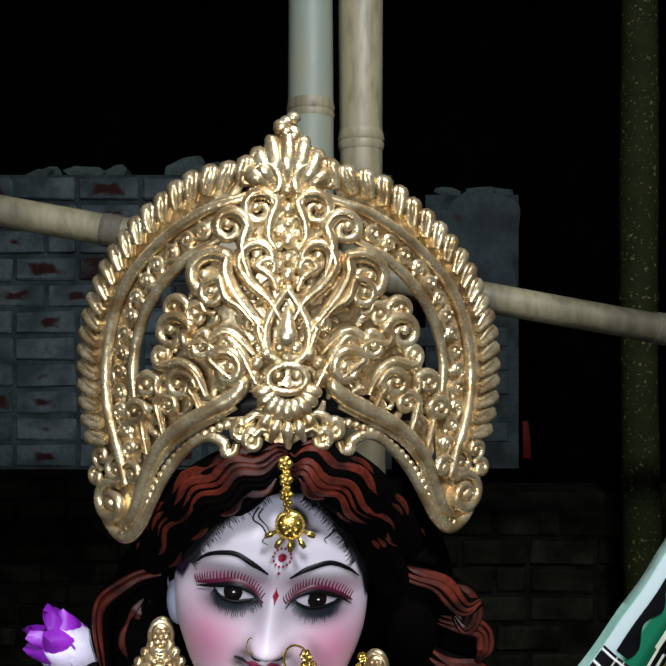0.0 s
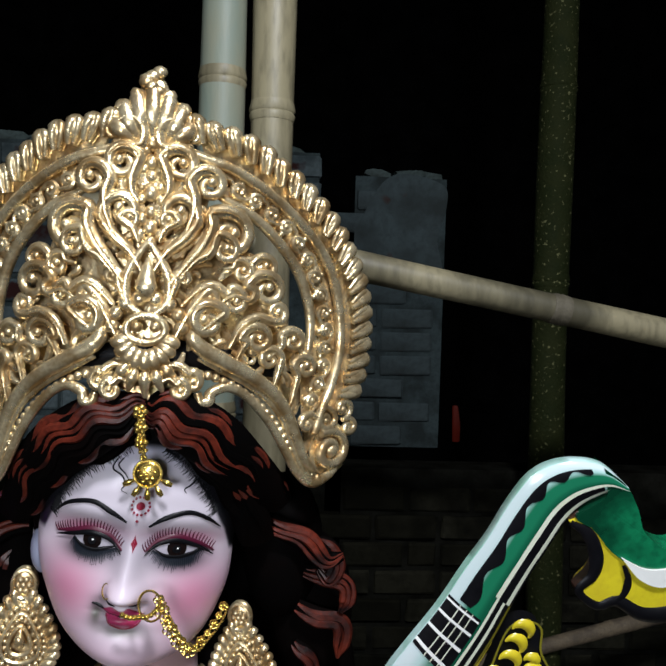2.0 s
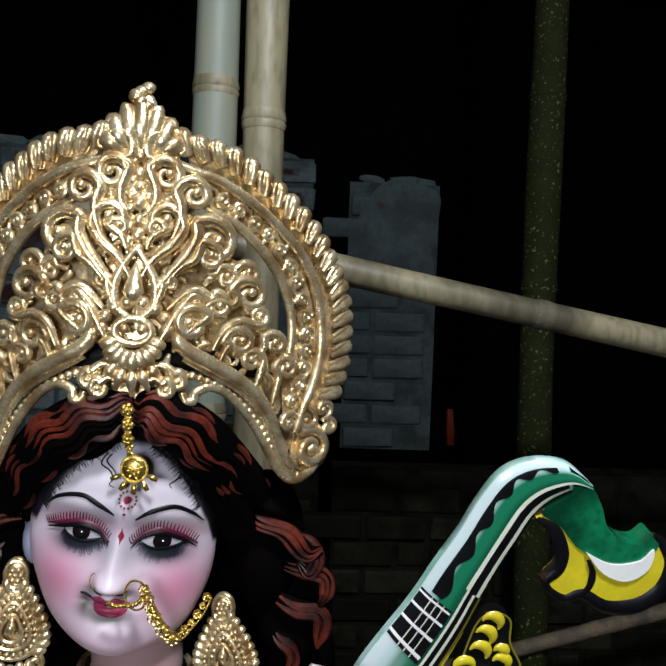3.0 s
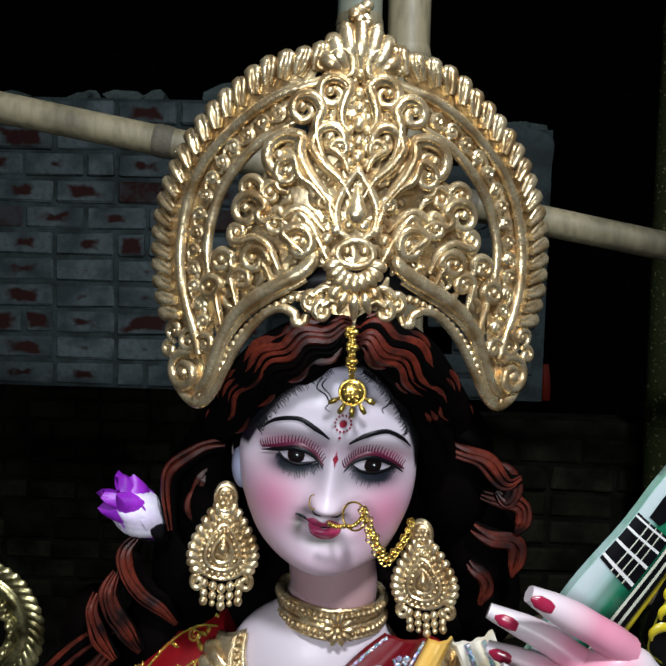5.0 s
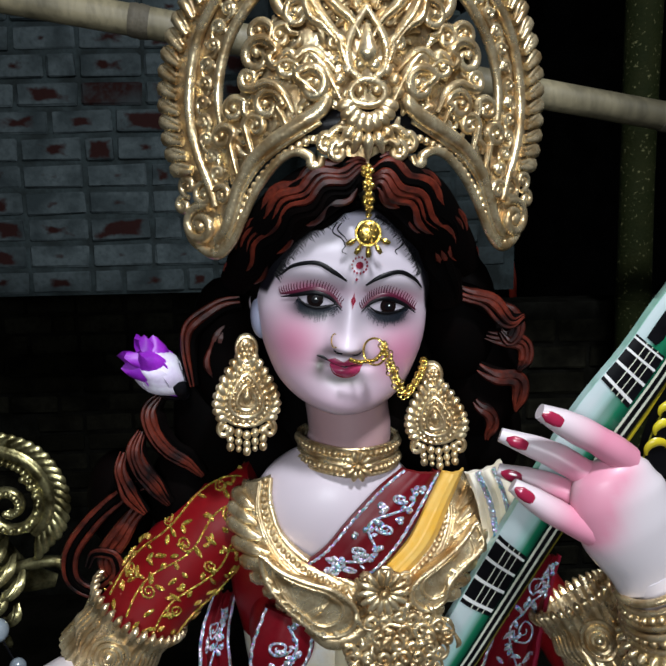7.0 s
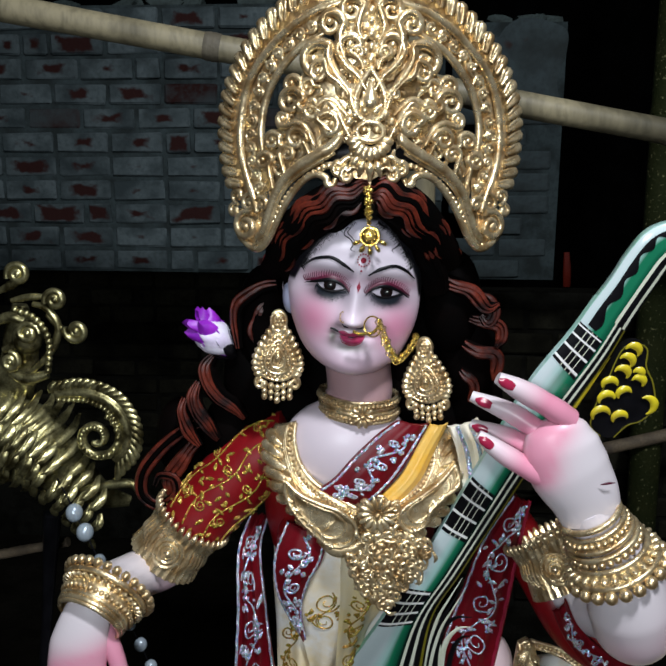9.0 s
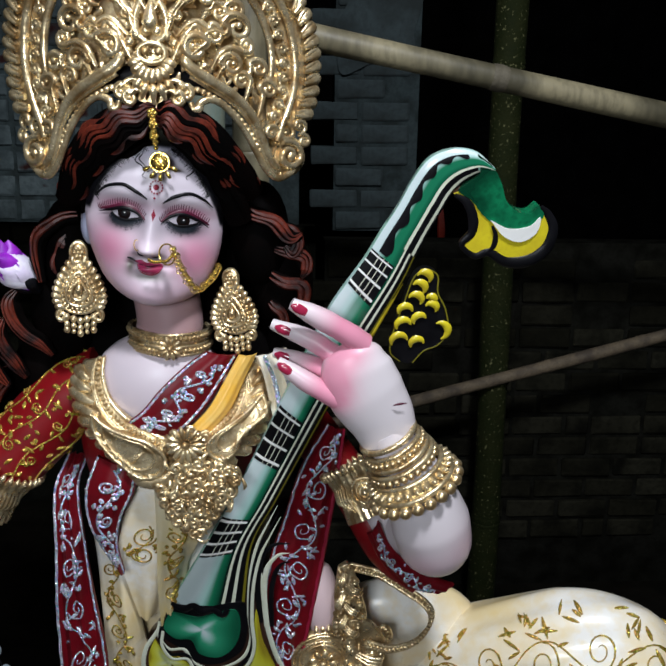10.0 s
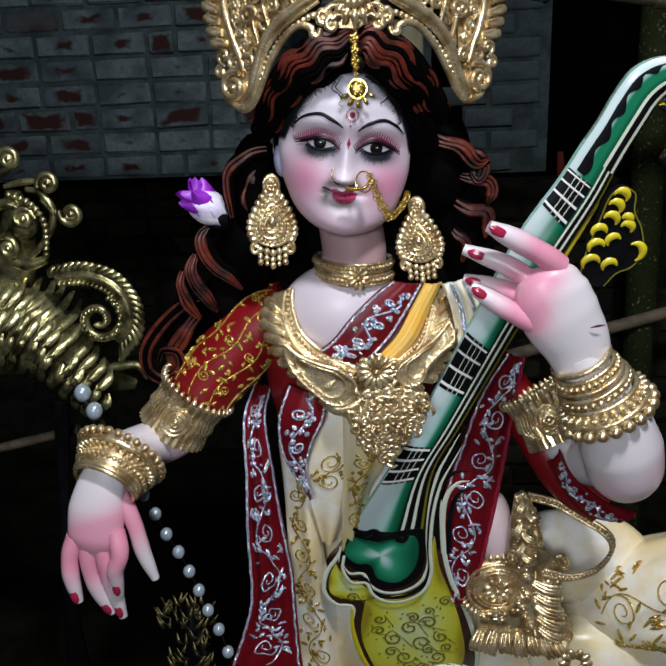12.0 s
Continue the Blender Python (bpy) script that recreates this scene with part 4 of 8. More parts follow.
def vine(at, s0, s1, mat, turns=3.0, wid=0.0016, curl=0.14, seed=0, aspect=1.0, blobs=5, t_mid=0.5, t_amp=0.22, leaf=0.08):
    """A painted scrolling vine: a waving stem, a curl in each bend and clusters of leaf dabs."""
    rnd = random.Random(seed)
    line = [(s0 + (s1 - s0) * k / 60, t_mid + t_amp * math.sin(turns * 2 * math.pi * k / 60)) for k in range(61)]
    fig.tube([at(*q, 0.0012) for q in line], wid, 6, mat, 0.6)
    m = int(turns * 2)
    for j in range(m):
        f = (j + 0.5) / m
        sg = 1 if j % 2 == 0 else -1
        cs, ct = s0 + (s1 - s0) * f, t_mid - sg * t_amp * 0.25
        q = []
        for k in range(26):
            a = k / 25 * 1.6 * 2 * math.pi
            r = curl * (1 - 0.8 * k / 25)
            q.append(at(cs + r * aspect * math.sin(a) * abs(s1 - s0) * 0.5, ct + sg * r * math.cos(a), 0.0014))
        fig.tube(q, [wid * 1.1, wid, wid * 0.6], 6, mat, 0.6)
        for _ in range(blobs * 2):
            bs, bt = cs + rnd.uniform(-0.5, 0.5) * abs(s1 - s0) / m * 1.3, ct + sg * rnd.uniform(0.1, 0.34) + rnd.uniform(-0.08, 0.08)
            ang, ln = rnd.uniform(0, 6.28), leaf * rnd.uniform(0.6, 1.2)
            fig.tube([at(bs + x * ln * aspect * math.cos(ang) * abs(s1 - s0) * 0.5, bt + x * ln * math.sin(ang), 0.0014) for x in (-1, -0.3, 0.4, 1)], [wid * 0.8, wid * 2.3, wid * 2.0, wid * 0.6], 6, mat, 0.6)


def edge_line(at, t, mat, wid=0.002, n=60, lift=0.001, s0=0.0, s1=1.0):
    fig.tube([at(s0 + (s1 - s0) * k / n, t + 0.008 * math.sin(k * 1.7), lift) for k in range(n + 1)], wid, 6, mat, 0.6)


# sash over the chest
at = band([(0.007, 0.845, 1.052), (-0.025, 0.832, 1.032), (-0.066, 0.818, 0.995), (-0.096, 0.818, 0.959), (-0.121, 0.822, 0.938)], [(0.058, 0.850, 1.045), (0.035, 0.838, 1.006), (0.006, 0.826, 0.962), (-0.024, 0.818, 0.931), (-0.050, 0.822, 0.911)], K_MAROON, wave=0.001)
vine(at, 0.15, 0.95, K_SILVER, 2.0, 0.0019, 0.16, 3, 0.5)
edge_line(at, 0.05, K_SILVER)
edge_line(at, 0.93, K_SILVER)
at = band([(0.061, 0.850, 1.045), (0.039, 0.840, 1.006), (0.013, 0.828, 0.961), (-0.017, 0.825, 0.928)], [(0.091, 0.860, 1.044), (0.072, 0.850, 1.006), (0.049, 0.838, 0.957), (0.016, 0.830, 0.918)], K_ORANGE, wave=0.001)
# border over the breast and its hanging tail
at = band([(-0.177, 0.830, 0.875), (-0.199, 0.825, 0.813), (-0.197, 0.835, 0.743), (-0.174, 0.850, 0.679), (-0.155, 0.860, 0.639)], [(-0.111, 0.825, 0.856), (-0.116, 0.815, 0.816), (-0.141, 0.825, 0.763), (-0.155, 0.845, 0.703), (-0.149, 0.860, 0.637)], K_MAROON, wave=0.001)
vine(at, 0.05, 0.9, K_SILVER, 1.5, 0.002, 0.2, 5, 0.6, 7)
edge_line(at, 0.03, K_SILVER)
edge_line(at, 0.95, K_SILVER)
at = band([(-0.262, 0.970, 0.825), (-0.278, 0.920, 0.774), (-0.278, 0.900, 0.664), (-0.285, 0.900, 0.543), (-0.287, 0.900, 0.398), (-0.307, 0.900, 0.316), (-0.338, 0.890, 0.233)], [(-0.228, 0.970, 0.824), (-0.237, 0.920, 0.774), (-0.224, 0.900, 0.672), (-0.214, 0.900, 0.571), (-0.199, 0.900, 0.457), (-0.196, 0.900, 0.347), (-0.190, 0.890, 0.233)], K_MAROON, wave=0.006)
vine(at, 0.05, 0.98, K_SILVER, 3.5, 0.0016, 0.2, 6, 0.35, 8)
edge_line(at, 0.03, K_SILVER, 0.0026)
edge_line(at, 0.96, K_SILVER, 0.002)
# panel on the far side of the instrument
at = band([(0.218, 0.930, 0.893), (0.170, 0.940, 0.806), (0.138, 0.960, 0.692), (0.109, 0.960, 0.600), (0.094, 0.975, 0.476), (0.113, 0.980, 0.330)], [(0.249, 0.930, 0.880), (0.244, 0.970, 0.776), (0.227, 0.970, 0.659), (0.209, 0.970, 0.546), (0.190, 0.975, 0.435), (0.166, 0.980, 0.324)], K_MAROON, wave=0.004)
vine(at, 0.03, 0.97, K_SILVER, 3.0, 0.0016, 0.22, 8, 0.4, 8)
edge_line(at, 0.04, K_SILVER, 0.0022)
edge_line(at, 0.95, K_ROSE, 0.003)
at = band([(0.293, 0.900, 0.684), (0.319, 0.900, 0.630), (0.366, 0.900, 0.576), (0.419, 0.900, 0.557)], [(0.313, 0.890, 0.714), (0.339, 0.890, 0.662), (0.397, 0.890, 0.608), (0.461, 0.890, 0.581)], K_MAROON, wave=0.002)
vine(at, 0.1, 0.9, K_SILVER, 2, 0.0016, 0.2, 9, 0.4, 6)
at = band([(0.089, 0.845, 1.044), (0.104, 0.845, 1.007), (0.115, 0.845, 0.954), (0.123, 0.845, 0.915)], [(0.141, 0.860, 1.054), (0.156, 0.860, 1.016), (0.164, 0.860, 0.971), (0.157, 0.860, 0.925)], K_SATIN, wave=0.003)
edge_line(at, 0.3, K_SILVER, 0.004)
edge_line(at, 0.7, K_SILVER, 0.003)
# satin front folds with gilt vines
at = band([(-0.210, 0.885, 0.741), (-0.209, 0.920, 0.625), (-0.210, 0.940, 0.489), (-0.215, 0.985, 0.316), (-0.204, 1.020, 0.124)], [(-0.138, 0.875, 0.744), (-0.146, 0.915, 0.618), (-0.141, 0.940, 0.479), (-0.126, 1.020, 0.279), (-0.096, 1.090, 0.065)], K_SATIN, wave=0.007, folds=1.5)
vine(at, 0.2, 1.0, K_GLIT, 3.0, 0.0016, 0.2, 11, 0.4, 6, 0.4)
at = band([(-0.150, 0.858, 0.880), (-0.128, 0.848, 0.810), (-0.146, 0.855, 0.740), (-0.162, 0.872, 0.665), (-0.156, 0.890, 0.610), (-0.140, 0.925, 0.500)], [(0.030, 0.858, 0.880), (0.045, 0.862, 0.800), (0.012, 0.875, 0.730), (-0.022, 0.898, 0.660), (-0.055, 0.920, 0.600), (-0.105, 0.945, 0.500)], K_SATIN, wave=0.006, folds=1.4, seed=1)
vine(at, 0.42, 0.66, K_GLIT, 1.0, 0.0016, 0.15, 14, 3.5, 5, 0.30, 0.08, 0.05)
at = band([(-0.086, 0.838, 0.810), (-0.088, 0.856, 0.707), (-0.096, 0.895, 0.575), (-0.100, 0.965, 0.410), (-0.085, 1.065, 0.178)], [(-0.012, 0.850, 0.790), (-0.014, 0.872, 0.703), (-0.045, 0.930, 0.600), (-0.060, 0.990, 0.410), (-0.030, 1.080, 0.178)], K_YELL, wave=0.004, folds=2)
vine(at, 0.16, 0.6, K_GLIT, 1.5, 0.0017, 0.24, 12, 0.6, 6, 0.5, 0.2, 0.10)


# gilt vines on the sleeve
def on_tube(pts, rad, n=40):
    c = spline(pts, n)
    rr = np.interp(np.linspace(0, 1, n), np.linspace(0, 1, len(rad)), rad)

    def at(s, t, lift=0.0):
        x = min(n - 1.001, max(0.0, s * (n - 1)))
        i, g = int(x), x - int(x)
        d = c[min(i + 1, n - 1)] - c[max(i - 1, 0)]
        d /= np.linalg.norm(d)
        a = np.cross(d, (0, -1, 0))
        a /= np.linalg.norm(a)
        b = np.cross(a, d)
        w = -math.pi / 2 + (t - 0.5) * 2.6
        return c[i] * (1 - g) + c[i + 1] * g + (rr[i] + lift * 0.6) * (math.sin(w + math.pi / 2) * a + math.cos(w + math.pi / 2) * b)
    return at


at = on_tube(SH_L, [0.06, 0.066, 0.066, 0.060])
for tm, sd in ((0.08, 21), (0.36, 22), (0.64, 23), (0.92, 24)):
    vine(at, 0.04, 0.92, K_GLIT, 1.5, 0.0015, 0.07, sd, 1.1, 5, tm, 0.06, 0.05)


def on_rows(rows, turn=0.0):
    n, m = len(rows), len(rows[0])
    mids = [sum(np.array(p) for p in r) / m for r in rows]

    def at(s, t, lift=0.0):
        x = min(n - 1.001, max(0.0, s * (n - 1)))
        y = (turn + (t - 0.5) * 0.42) * m
        i, g, j, h = int(x), x - int(x), math.floor(y), y - math.floor(y)
        R = lambda a, b: np.array(rows[a][b % m])
        p = (R(i, j) * (1 - h) + R(i, j + 1) * h) * (1 - g) + (R(i + 1, j) * (1 - h) + R(i + 1, j + 1) * h) * g
        d = p - mids[i]
        return p + d / np.linalg.norm(d) * lift
    return at


at = on_rows(LEG, 0.20)
for tm, sd in ((0.1, 31), (0.45, 32), (0.85, 33)):
    vine(at, 0.15, 0.95, K_GLIT, 3.0, 0.002, 0.12, sd, 0.8, 9, tm, 0.10, 0.06)
at = on_rows(LEG2, 0.22)
for tm, sd in ((0.3, 34), (0.75, 35)):
    vine(at, 0.15, 0.9, K_GLIT, 2.5, 0.002, 0.12, sd, 0.9, 9, tm, 0.10, 0.06)

statue = fig.obj("statue", FIG_MATS)
tagged(statue, "painted clay idol with pale face, dark hair and red-and-ivory sari", "statue")

# ---- the crown: gilt relief on a bowed arch ----
crown = thing("crown", "large gilded arched crown with scrolling leaf relief on the idol's head", "crown")


def cp(q, h=0.0):
    """Crown sheet (u across, v up, h proud of it) to the world."""
    u, v = q[0], q[1]
    u *= 0.96
    return np.array((-0.043 + u, 0.733 + 0.12 * u + 2.64 * u * u - h, 1.4325 + v))


def mir(pts):
    return [(-p[0], p[1]) for p in pts]


def both(pts):
    return (pts, mir(pts))


def crown_rod(pts, rad, h, name="scroll", n=40, seg=8, flat=0.9, mat=GOLD):
    s = Shape()
    s.tube([cp(p, h) for p in spline(pts, n)], rad, seg, 0, flat)
    return s.obj(name, mat, crown)


def curl(c, r, a0, turns, sgn, inner=0.22, n=30):
    """A spiral from its outer end at angle a0 (degrees) inwards."""
    out = []
    for k in range(n):
        f = k / (n - 1)
        a = radians(a0) + sgn * f * turns * 2 * math.pi
        rr = r * (1 - (1 - inner) * f ** 0.8)
        out.append((c[0] + rr * math.cos(a), c[1] + rr * math.sin(a)))
    return out


def leaf_scroll(stem, c, r, a0, turns, sgn, w, h, name="scroll", seg=8):
    """A leafy scroll: a stem that swells and winds up, with a ball in its eye."""
    for sd in (1, -1):
        pts = [tuple(p) for p in stem] + curl(c, r, a0, turns, sgn)
        if sd < 0:
            pts = mir(pts)
        q = even(spline(pts, 90), 54)
        s = Shape()
        s.tube([cp(p, h + w * 0.5 * math.sin(math.pi * k / 53)) for k, p in enumerate(q)], [w * 0.45, w * 0.95, w * 1.1, w * 1.0, w * 0.8, w * 0.55], seg, 0, 0.95)
        e = pts[-1]
        s.ball(cp(e, h + w * 0.6), w * 0.85, 8, 6)
        # veins that follow the leaf on its outer side
        s.tube([cp((p[0] * 1.0, p[1]), h + w * 1.25 + w * 0.4 * math.sin(math.pi * k / 53)) for k, p in enumerate(q[:34])], [w * 0.15, w * 0.4, w * 0.15], 6, 0)
        s.obj(name, GOLD, crown)


# paths of one half, left
LOBES = [(-0.0428, 0.2718), (-0.0579, 0.2680), (-0.0819, 0.2643), (-0.1064, 0.2563), (-0.1295, 0.2417), (-0.1527, 0.2272), (-0.1751, 0.2088), (-0.1935, 0.1893), (-0.2089, 0.1668), (-0.2215, 0.1452), (-0.2303, 0.1195), (-0.2342, 0.0913), (-0.2337, 0.0636), (-0.2306, 0.0357), (-0.2231, 0.0106), (-0.2133, -0.0115)]
RIM = [(-0.0359, 0.2481), (-0.0575, 0.2422), (-0.0838, 0.2355), (-0.1199, 0.2165), (-0.1535, 0.1913), (-0.1793, 0.1636), (-0.1946, 0.1336), (-0.2031, 0.0968), (-0.2049, 0.0580), (-0.1968, 0.0189), (-0.1844, -0.0123), (-0.1762, -0.0384)]
CHAN = [(-0.0572, 0.2256), (-0.0858, 0.2180), (-0.1096, 0.2046), (-0.1301, 0.1915), (-0.1475, 0.1753), (-0.1609, 0.1566), (-0.1728, 0.1327), (-0.1808, 0.1088), (-0.1862, 0.0835), (-0.1878, 0.0577), (-0.1839, 0.0327), (-0.1757, 0.0089), (-0.1682, -0.0114)]
INNER = [(-0.0614, 0.2117), (-0.0745, 0.2049), (-0.1013, 0.1922), (-0.1290, 0.1691), (-0.1493, 0.1437), (-0.1623, 0.1133), (-0.1679, 0.0810), (-0.1652, 0.0504), (-0.1579, 0.0269)]
BIG = [(-0.0498, 0.0803), (-0.0451, 0.0685), (-0.0547, 0.0565), (-0.0792, 0.0429), (-0.1043, 0.0291), (-0.1279, 0.0103), (-0.1435, -0.0116), (-0.1535, -0.0368), (-0.1648, -0.0640), (-0.1761, -0.0764)]
BEADS = [(-0.0357, 0.0319), (-0.0588, 0.0298), (-0.0812, 0.0214), (-0.1017, 0.0083), (-0.1205, -0.0093), (-0.1364, -0.0300), (-0.1514, -0.0556), (-0.1669, -0.0754), (-0.1815, -0.0888)]
EDGE = [(-0.0505, 0.0121), (-0.0539, 0.0031), (-0.0620, 0.0038), (-0.0639, 0.0118), (-0.0789, 0.0178), (-0.0957, 0.0112), (-0.1143, -0.0067), (-0.1300, -0.0283), (-0.1433, -0.0526), (-0.1574, -0.0777), (-0.1760, -0.0930), (-0.1986, -0.0851), (-0.2134, -0.0659)]

# backing sheets behind the relief
def sheet(outline, h, name, thick=0.006, rings=7, bumps=0.0016, seed=1):
    o2 = even(spline(list(outline) + [outline[0]], 160), 81)[:-1]
    mid = sum(o2) / len(o2)
    s = Shape()
    rws = []
    for k in range(rings + 1):
        f = 1 - k / rings * 0.985
        rws.append([cp(mid + (p - mid) * f, h + (0 if k == 0 else bumps * noise.noise(Vector((p[0] * f * 160, p[1] * f * 160, seed))))) for p in o2])
    s.grid([[cp(p, h - thick) for p in o2]] + rws, 0, True, True)
    return s.obj(name, GOLD, crown)


half_centre = [(-0.0125, 0.2728), (-0.0359, 0.2515), (-0.0310, 0.2177), (-0.0571, 0.2180), (-0.0501, 0.1879), (-0.0810, 0.1932), (-0.0956, 0.1766), (-0.0927, 0.1589), (-0.1193, 0.1471), (-0.1286, 0.1207), (-0.1381, 0.0939), (-0.1479, 0.0712), (-0.1684, 0.0527), (-0.1630, 0.0197), (-0.1551, -0.0179), (-0.1278, -0.0026), (-0.0995, 0.0210), (-0.0633, 0.0306), (-0.0408, 0.0221), (-0.0070, 0.0047)]
sheet(half_centre + mir(half_centre)[::-1], -0.009, "backing", bumps=0.004)
for sg in (1, -1):
    a, b = even(spline(LOBES, 90), 50), even(spline(INNER + [BIG[-2]], 90), 50)
    s = Shape()
    rr = []
    for p, q in zip(a, b):
        rr.append([cp((sg * (p[0] + (q[0] - p[0]) * t), p[1] + (q[1] - p[1]) * t), -0.003) for t in np.linspace(0, 1, 6)] + [cp((sg * (p[0] + (q[0] - p[0]) * t), p[1] + (q[1] - p[1]) * t), -0.010) for t in np.linspace(1, 0, 6)])
    s.grid(rr, 0, True, True)
    s.obj("arch_band", GOLD, crown)

for sg in (1, -1):
    f = (lambda pts: pts) if sg > 0 else mir
    crown_rod(f(RIM), [0.0045, 0.006, 0.006, 0.006, 0.005], 0.006, "rim", 60, 10)
    crown_rod(f([(p[0] * 1.012, p[1] + 0.003) for p in RIM]), 0.0022, 0.008, "rim_line", 60, 6)
    crown_rod(f(INNER), [0.003, 0.0055, 0.0062, 0.0055, 0.003], 0.003, "inner_rim", 60, 10, 1.0)
    crown_rod(f(BIG), [0.005, 0.008, 0.0085, 0.0078, 0.0072, 0.007, 0.0065, 0.005], 0.012, "brow_roll", 60, 12)
    crown_rod(f([(p[0] + 0.0035, p[1] - 0.009) for p in BIG[2:]]), 0.0032, 0.009, "brow_line", 50, 8)
    crown_rod(f(EDGE), [0.004, 0.0062, 0.0055, 0.005, 0.005, 0.005, 0.006, 0.004], 0.006, "brow_edge", 70, 10)
    # beads along the brow
    for p in even(spline(BEADS, 80), 25):
        s = Shape()
        s.ball(cp(f([p])[0], 0.006), (0.0048, 0.0042, 0.0048), 8, 6)
        s.obj("bead", GOLD, crown)
    # slanting lobes round the outside, each a double folded petal
    path = even(spline(LOBES, 120), 22)
    for k, p in enumerate(path[:-1]):
        d = path[k + 1] - p
        d = d / np.linalg.norm(d)
        nrm = np.array((-d[1], d[0])) * -1
        if np.dot(nrm, p - np.array((0, 0.14))) < 0:
            nrm = -nrm
        lean = nrm * 0.86 - d * 0.5
        big = 1.1 if k < 12 else 1.0
        s = Shape()
        base, tip = p - lean * 0.014, p + lean * 0.0075 * big
        for off, rad, hh in ((0.0, 0.0102, 0.002), (0.004, 0.0046, 0.0095), (-0.005, 0.0038, 0.008)):
            q = [base + d * off * 0.6, p + d * off * 1.1, tip + d * off * 0.8, tip + lean * 0.002]
            if sg < 0:
                q = mir(q)
            s.tube([cp(x, hh + 0.003 * math.sin(math.pi * i / 11)) for i, x in enumerate(spline(q, 12))], [rad * 0.55, rad, rad * 1.05, rad * 0.5], 9, 0, 0.9)
        s.obj("lobe", GOLD, crown)
    # little scrolls in the channel
    ch = even(spline(CHAN, 100), 16)
    for k, p in enumerate(ch[:-1]):
        d = ch[k + 1] - p
        ang = math.degrees(math.atan2(d[1], d[0]))
        m = p + d * 0.5
        s = Shape()
        sgn = 1 if k % 2 else -1
        pts = [m + d * 0.75, m + d * 0.45 + np.array((-d[1], d[0])) * 0.3 * sgn] + [np.array(x) for x in curl(m, 0.0086, ang + 40 * sgn, 1.35, sgn, 0.2, 20)]
        if sg < 0:
            pts = mir(pts)
        s.tube([cp(x, 0.003) for x in spline(pts, 40)], [0.0018, 0.0034, 0.0036, 0.003, 0.002], 7)
        s.ball(cp(pts[-1], 0.005), 0.0034, 8, 6)
        q = m + np.array((-d[1], d[0])) * -0.42 * sgn
        s.ball(cp((q[0] * sg, q[1]), 0.002), 0.0034, 7, 5)
        s.obj("channel_scroll", GOLD, crown)
    # rolled ends
    e = (-0.1968, -0.0600)
    s = Shape()
    pts = curl(e, 0.024, 60, 1.5, 1, 0.2, 40)
    s.tube([cp((x * sg, y), 0.007) for x, y in pts], [0.005, 0.0065, 0.006, 0.004], 9)
    s.ball(cp((e[0] * sg, e[1]), 0.006), (0.009, 0.007, 0.009), 10, 7)
    s.slab([cp((sg * (e[0] + 0.026 * math.cos(a)), e[1] + 0.03 * math.sin(a)), 0.001) for a in np.linspace(0, 2 * math.pi, 28, endpoint=False)], (0, 0.008, 0), 0, 0.05)
    s.obj("rolled_end", GOLD, crown)
    for c, r, a0, tn, sn in (((-0.2121, -0.0139), 0.013, -90, 1.2, -1), ((-0.1900, -0.0248), 0.015, 90, 1.3, 1), ((-0.2195, -0.0361), 0.011, 60, 1.2, 1), ((-0.1681, -0.0258), 0.012, 160, 1.2, -1)):
        s = Shape()
        s.tube([cp((x * sg, y), 0.006) for x, y in curl(c, r, a0, tn, sn, 0.2, 24)], [0.003, 0.005, 0.004, 0.003], 8)
        s.ball(cp((c[0] * sg, c[1]), 0.006), 0.004, 8, 6)
        s.obj("scroll", GOLD, crown)

# scrolls of the centre: stem, eye, radius, start angle, turns, sense, thickness, height
leaf_scroll([(-0.0065, 0.1301), (-0.0175, 0.1485), (-0.0344, 0.1629)], (-0.0270, 0.1870), 0.021, 200, 1.2, -1, 0.0062, 0.008)
leaf_scroll([(-0.0102, 0.1581), (-0.0157, 0.1709)], (-0.0185, 0.1794), 0.010, 180, 1.2, -1, 0.0042, 0.010)
leaf_scroll([(-0.0226, 0.1190), (-0.0361, 0.1362), (-0.0518, 0.1557), (-0.0609, 0.1752)], (-0.0776, 0.1701), 0.026, 45, 1.3, 1, 0.0075, 0.008)
leaf_scroll([(-0.0338, 0.1275), (-0.0472, 0.1427), (-0.0605, 0.1515)], (-0.0739, 0.1548), 0.016, 60, 1.2, 1, 0.005, 0.011)
leaf_scroll([(-0.0110, 0.1967), (-0.0177, 0.2072), (-0.0171, 0.2221)], (-0.0278, 0.2338), 0.019, 20, 1.35, 1, 0.0062, 0.008)
leaf_scroll([(-0.0367, 0.1707), (-0.0427, 0.1870), (-0.0438, 0.2028)], (-0.0571, 0.2171), 0.0185, 0, 1.35, 1, 0.0062, 0.010)
leaf_scroll([(-0.0117, 0.2349), (-0.0163, 0.2474)], (-0.0232, 0.2633), 0.018, 320, 1.3, 1, 0.0062, 0.007)
leaf_scroll([(-0.0307, 0.2473), (-0.0368, 0.2536)], (-0.0383, 0.2641), 0.012, 300, 1.2, 1, 0.0048, 0.006)
leaf_scroll([(-0.0332, 0.0971), (-0.0503, 0.1144), (-0.0645, 0.1189), (-0.0778, 0.1103)], (-0.0844, 0.1038), 0.014, 80, 1.2, 1, 0.0055, 0.008)
leaf_scroll([(-0.0642, 0.0970), (-0.0845, 0.1104), (-0.1004, 0.1063), (-0.1051, 0.1153)], (-0.1182, 0.1167), 0.021, 10, 1.3, 1, 0.0062, 0.007)
leaf_scroll([(-0.1006, 0.1240), (-0.1043, 0.1321)], (-0.1155, 0.1398), 0.014, 10, 1.25, 1, 0.005, 0.007)
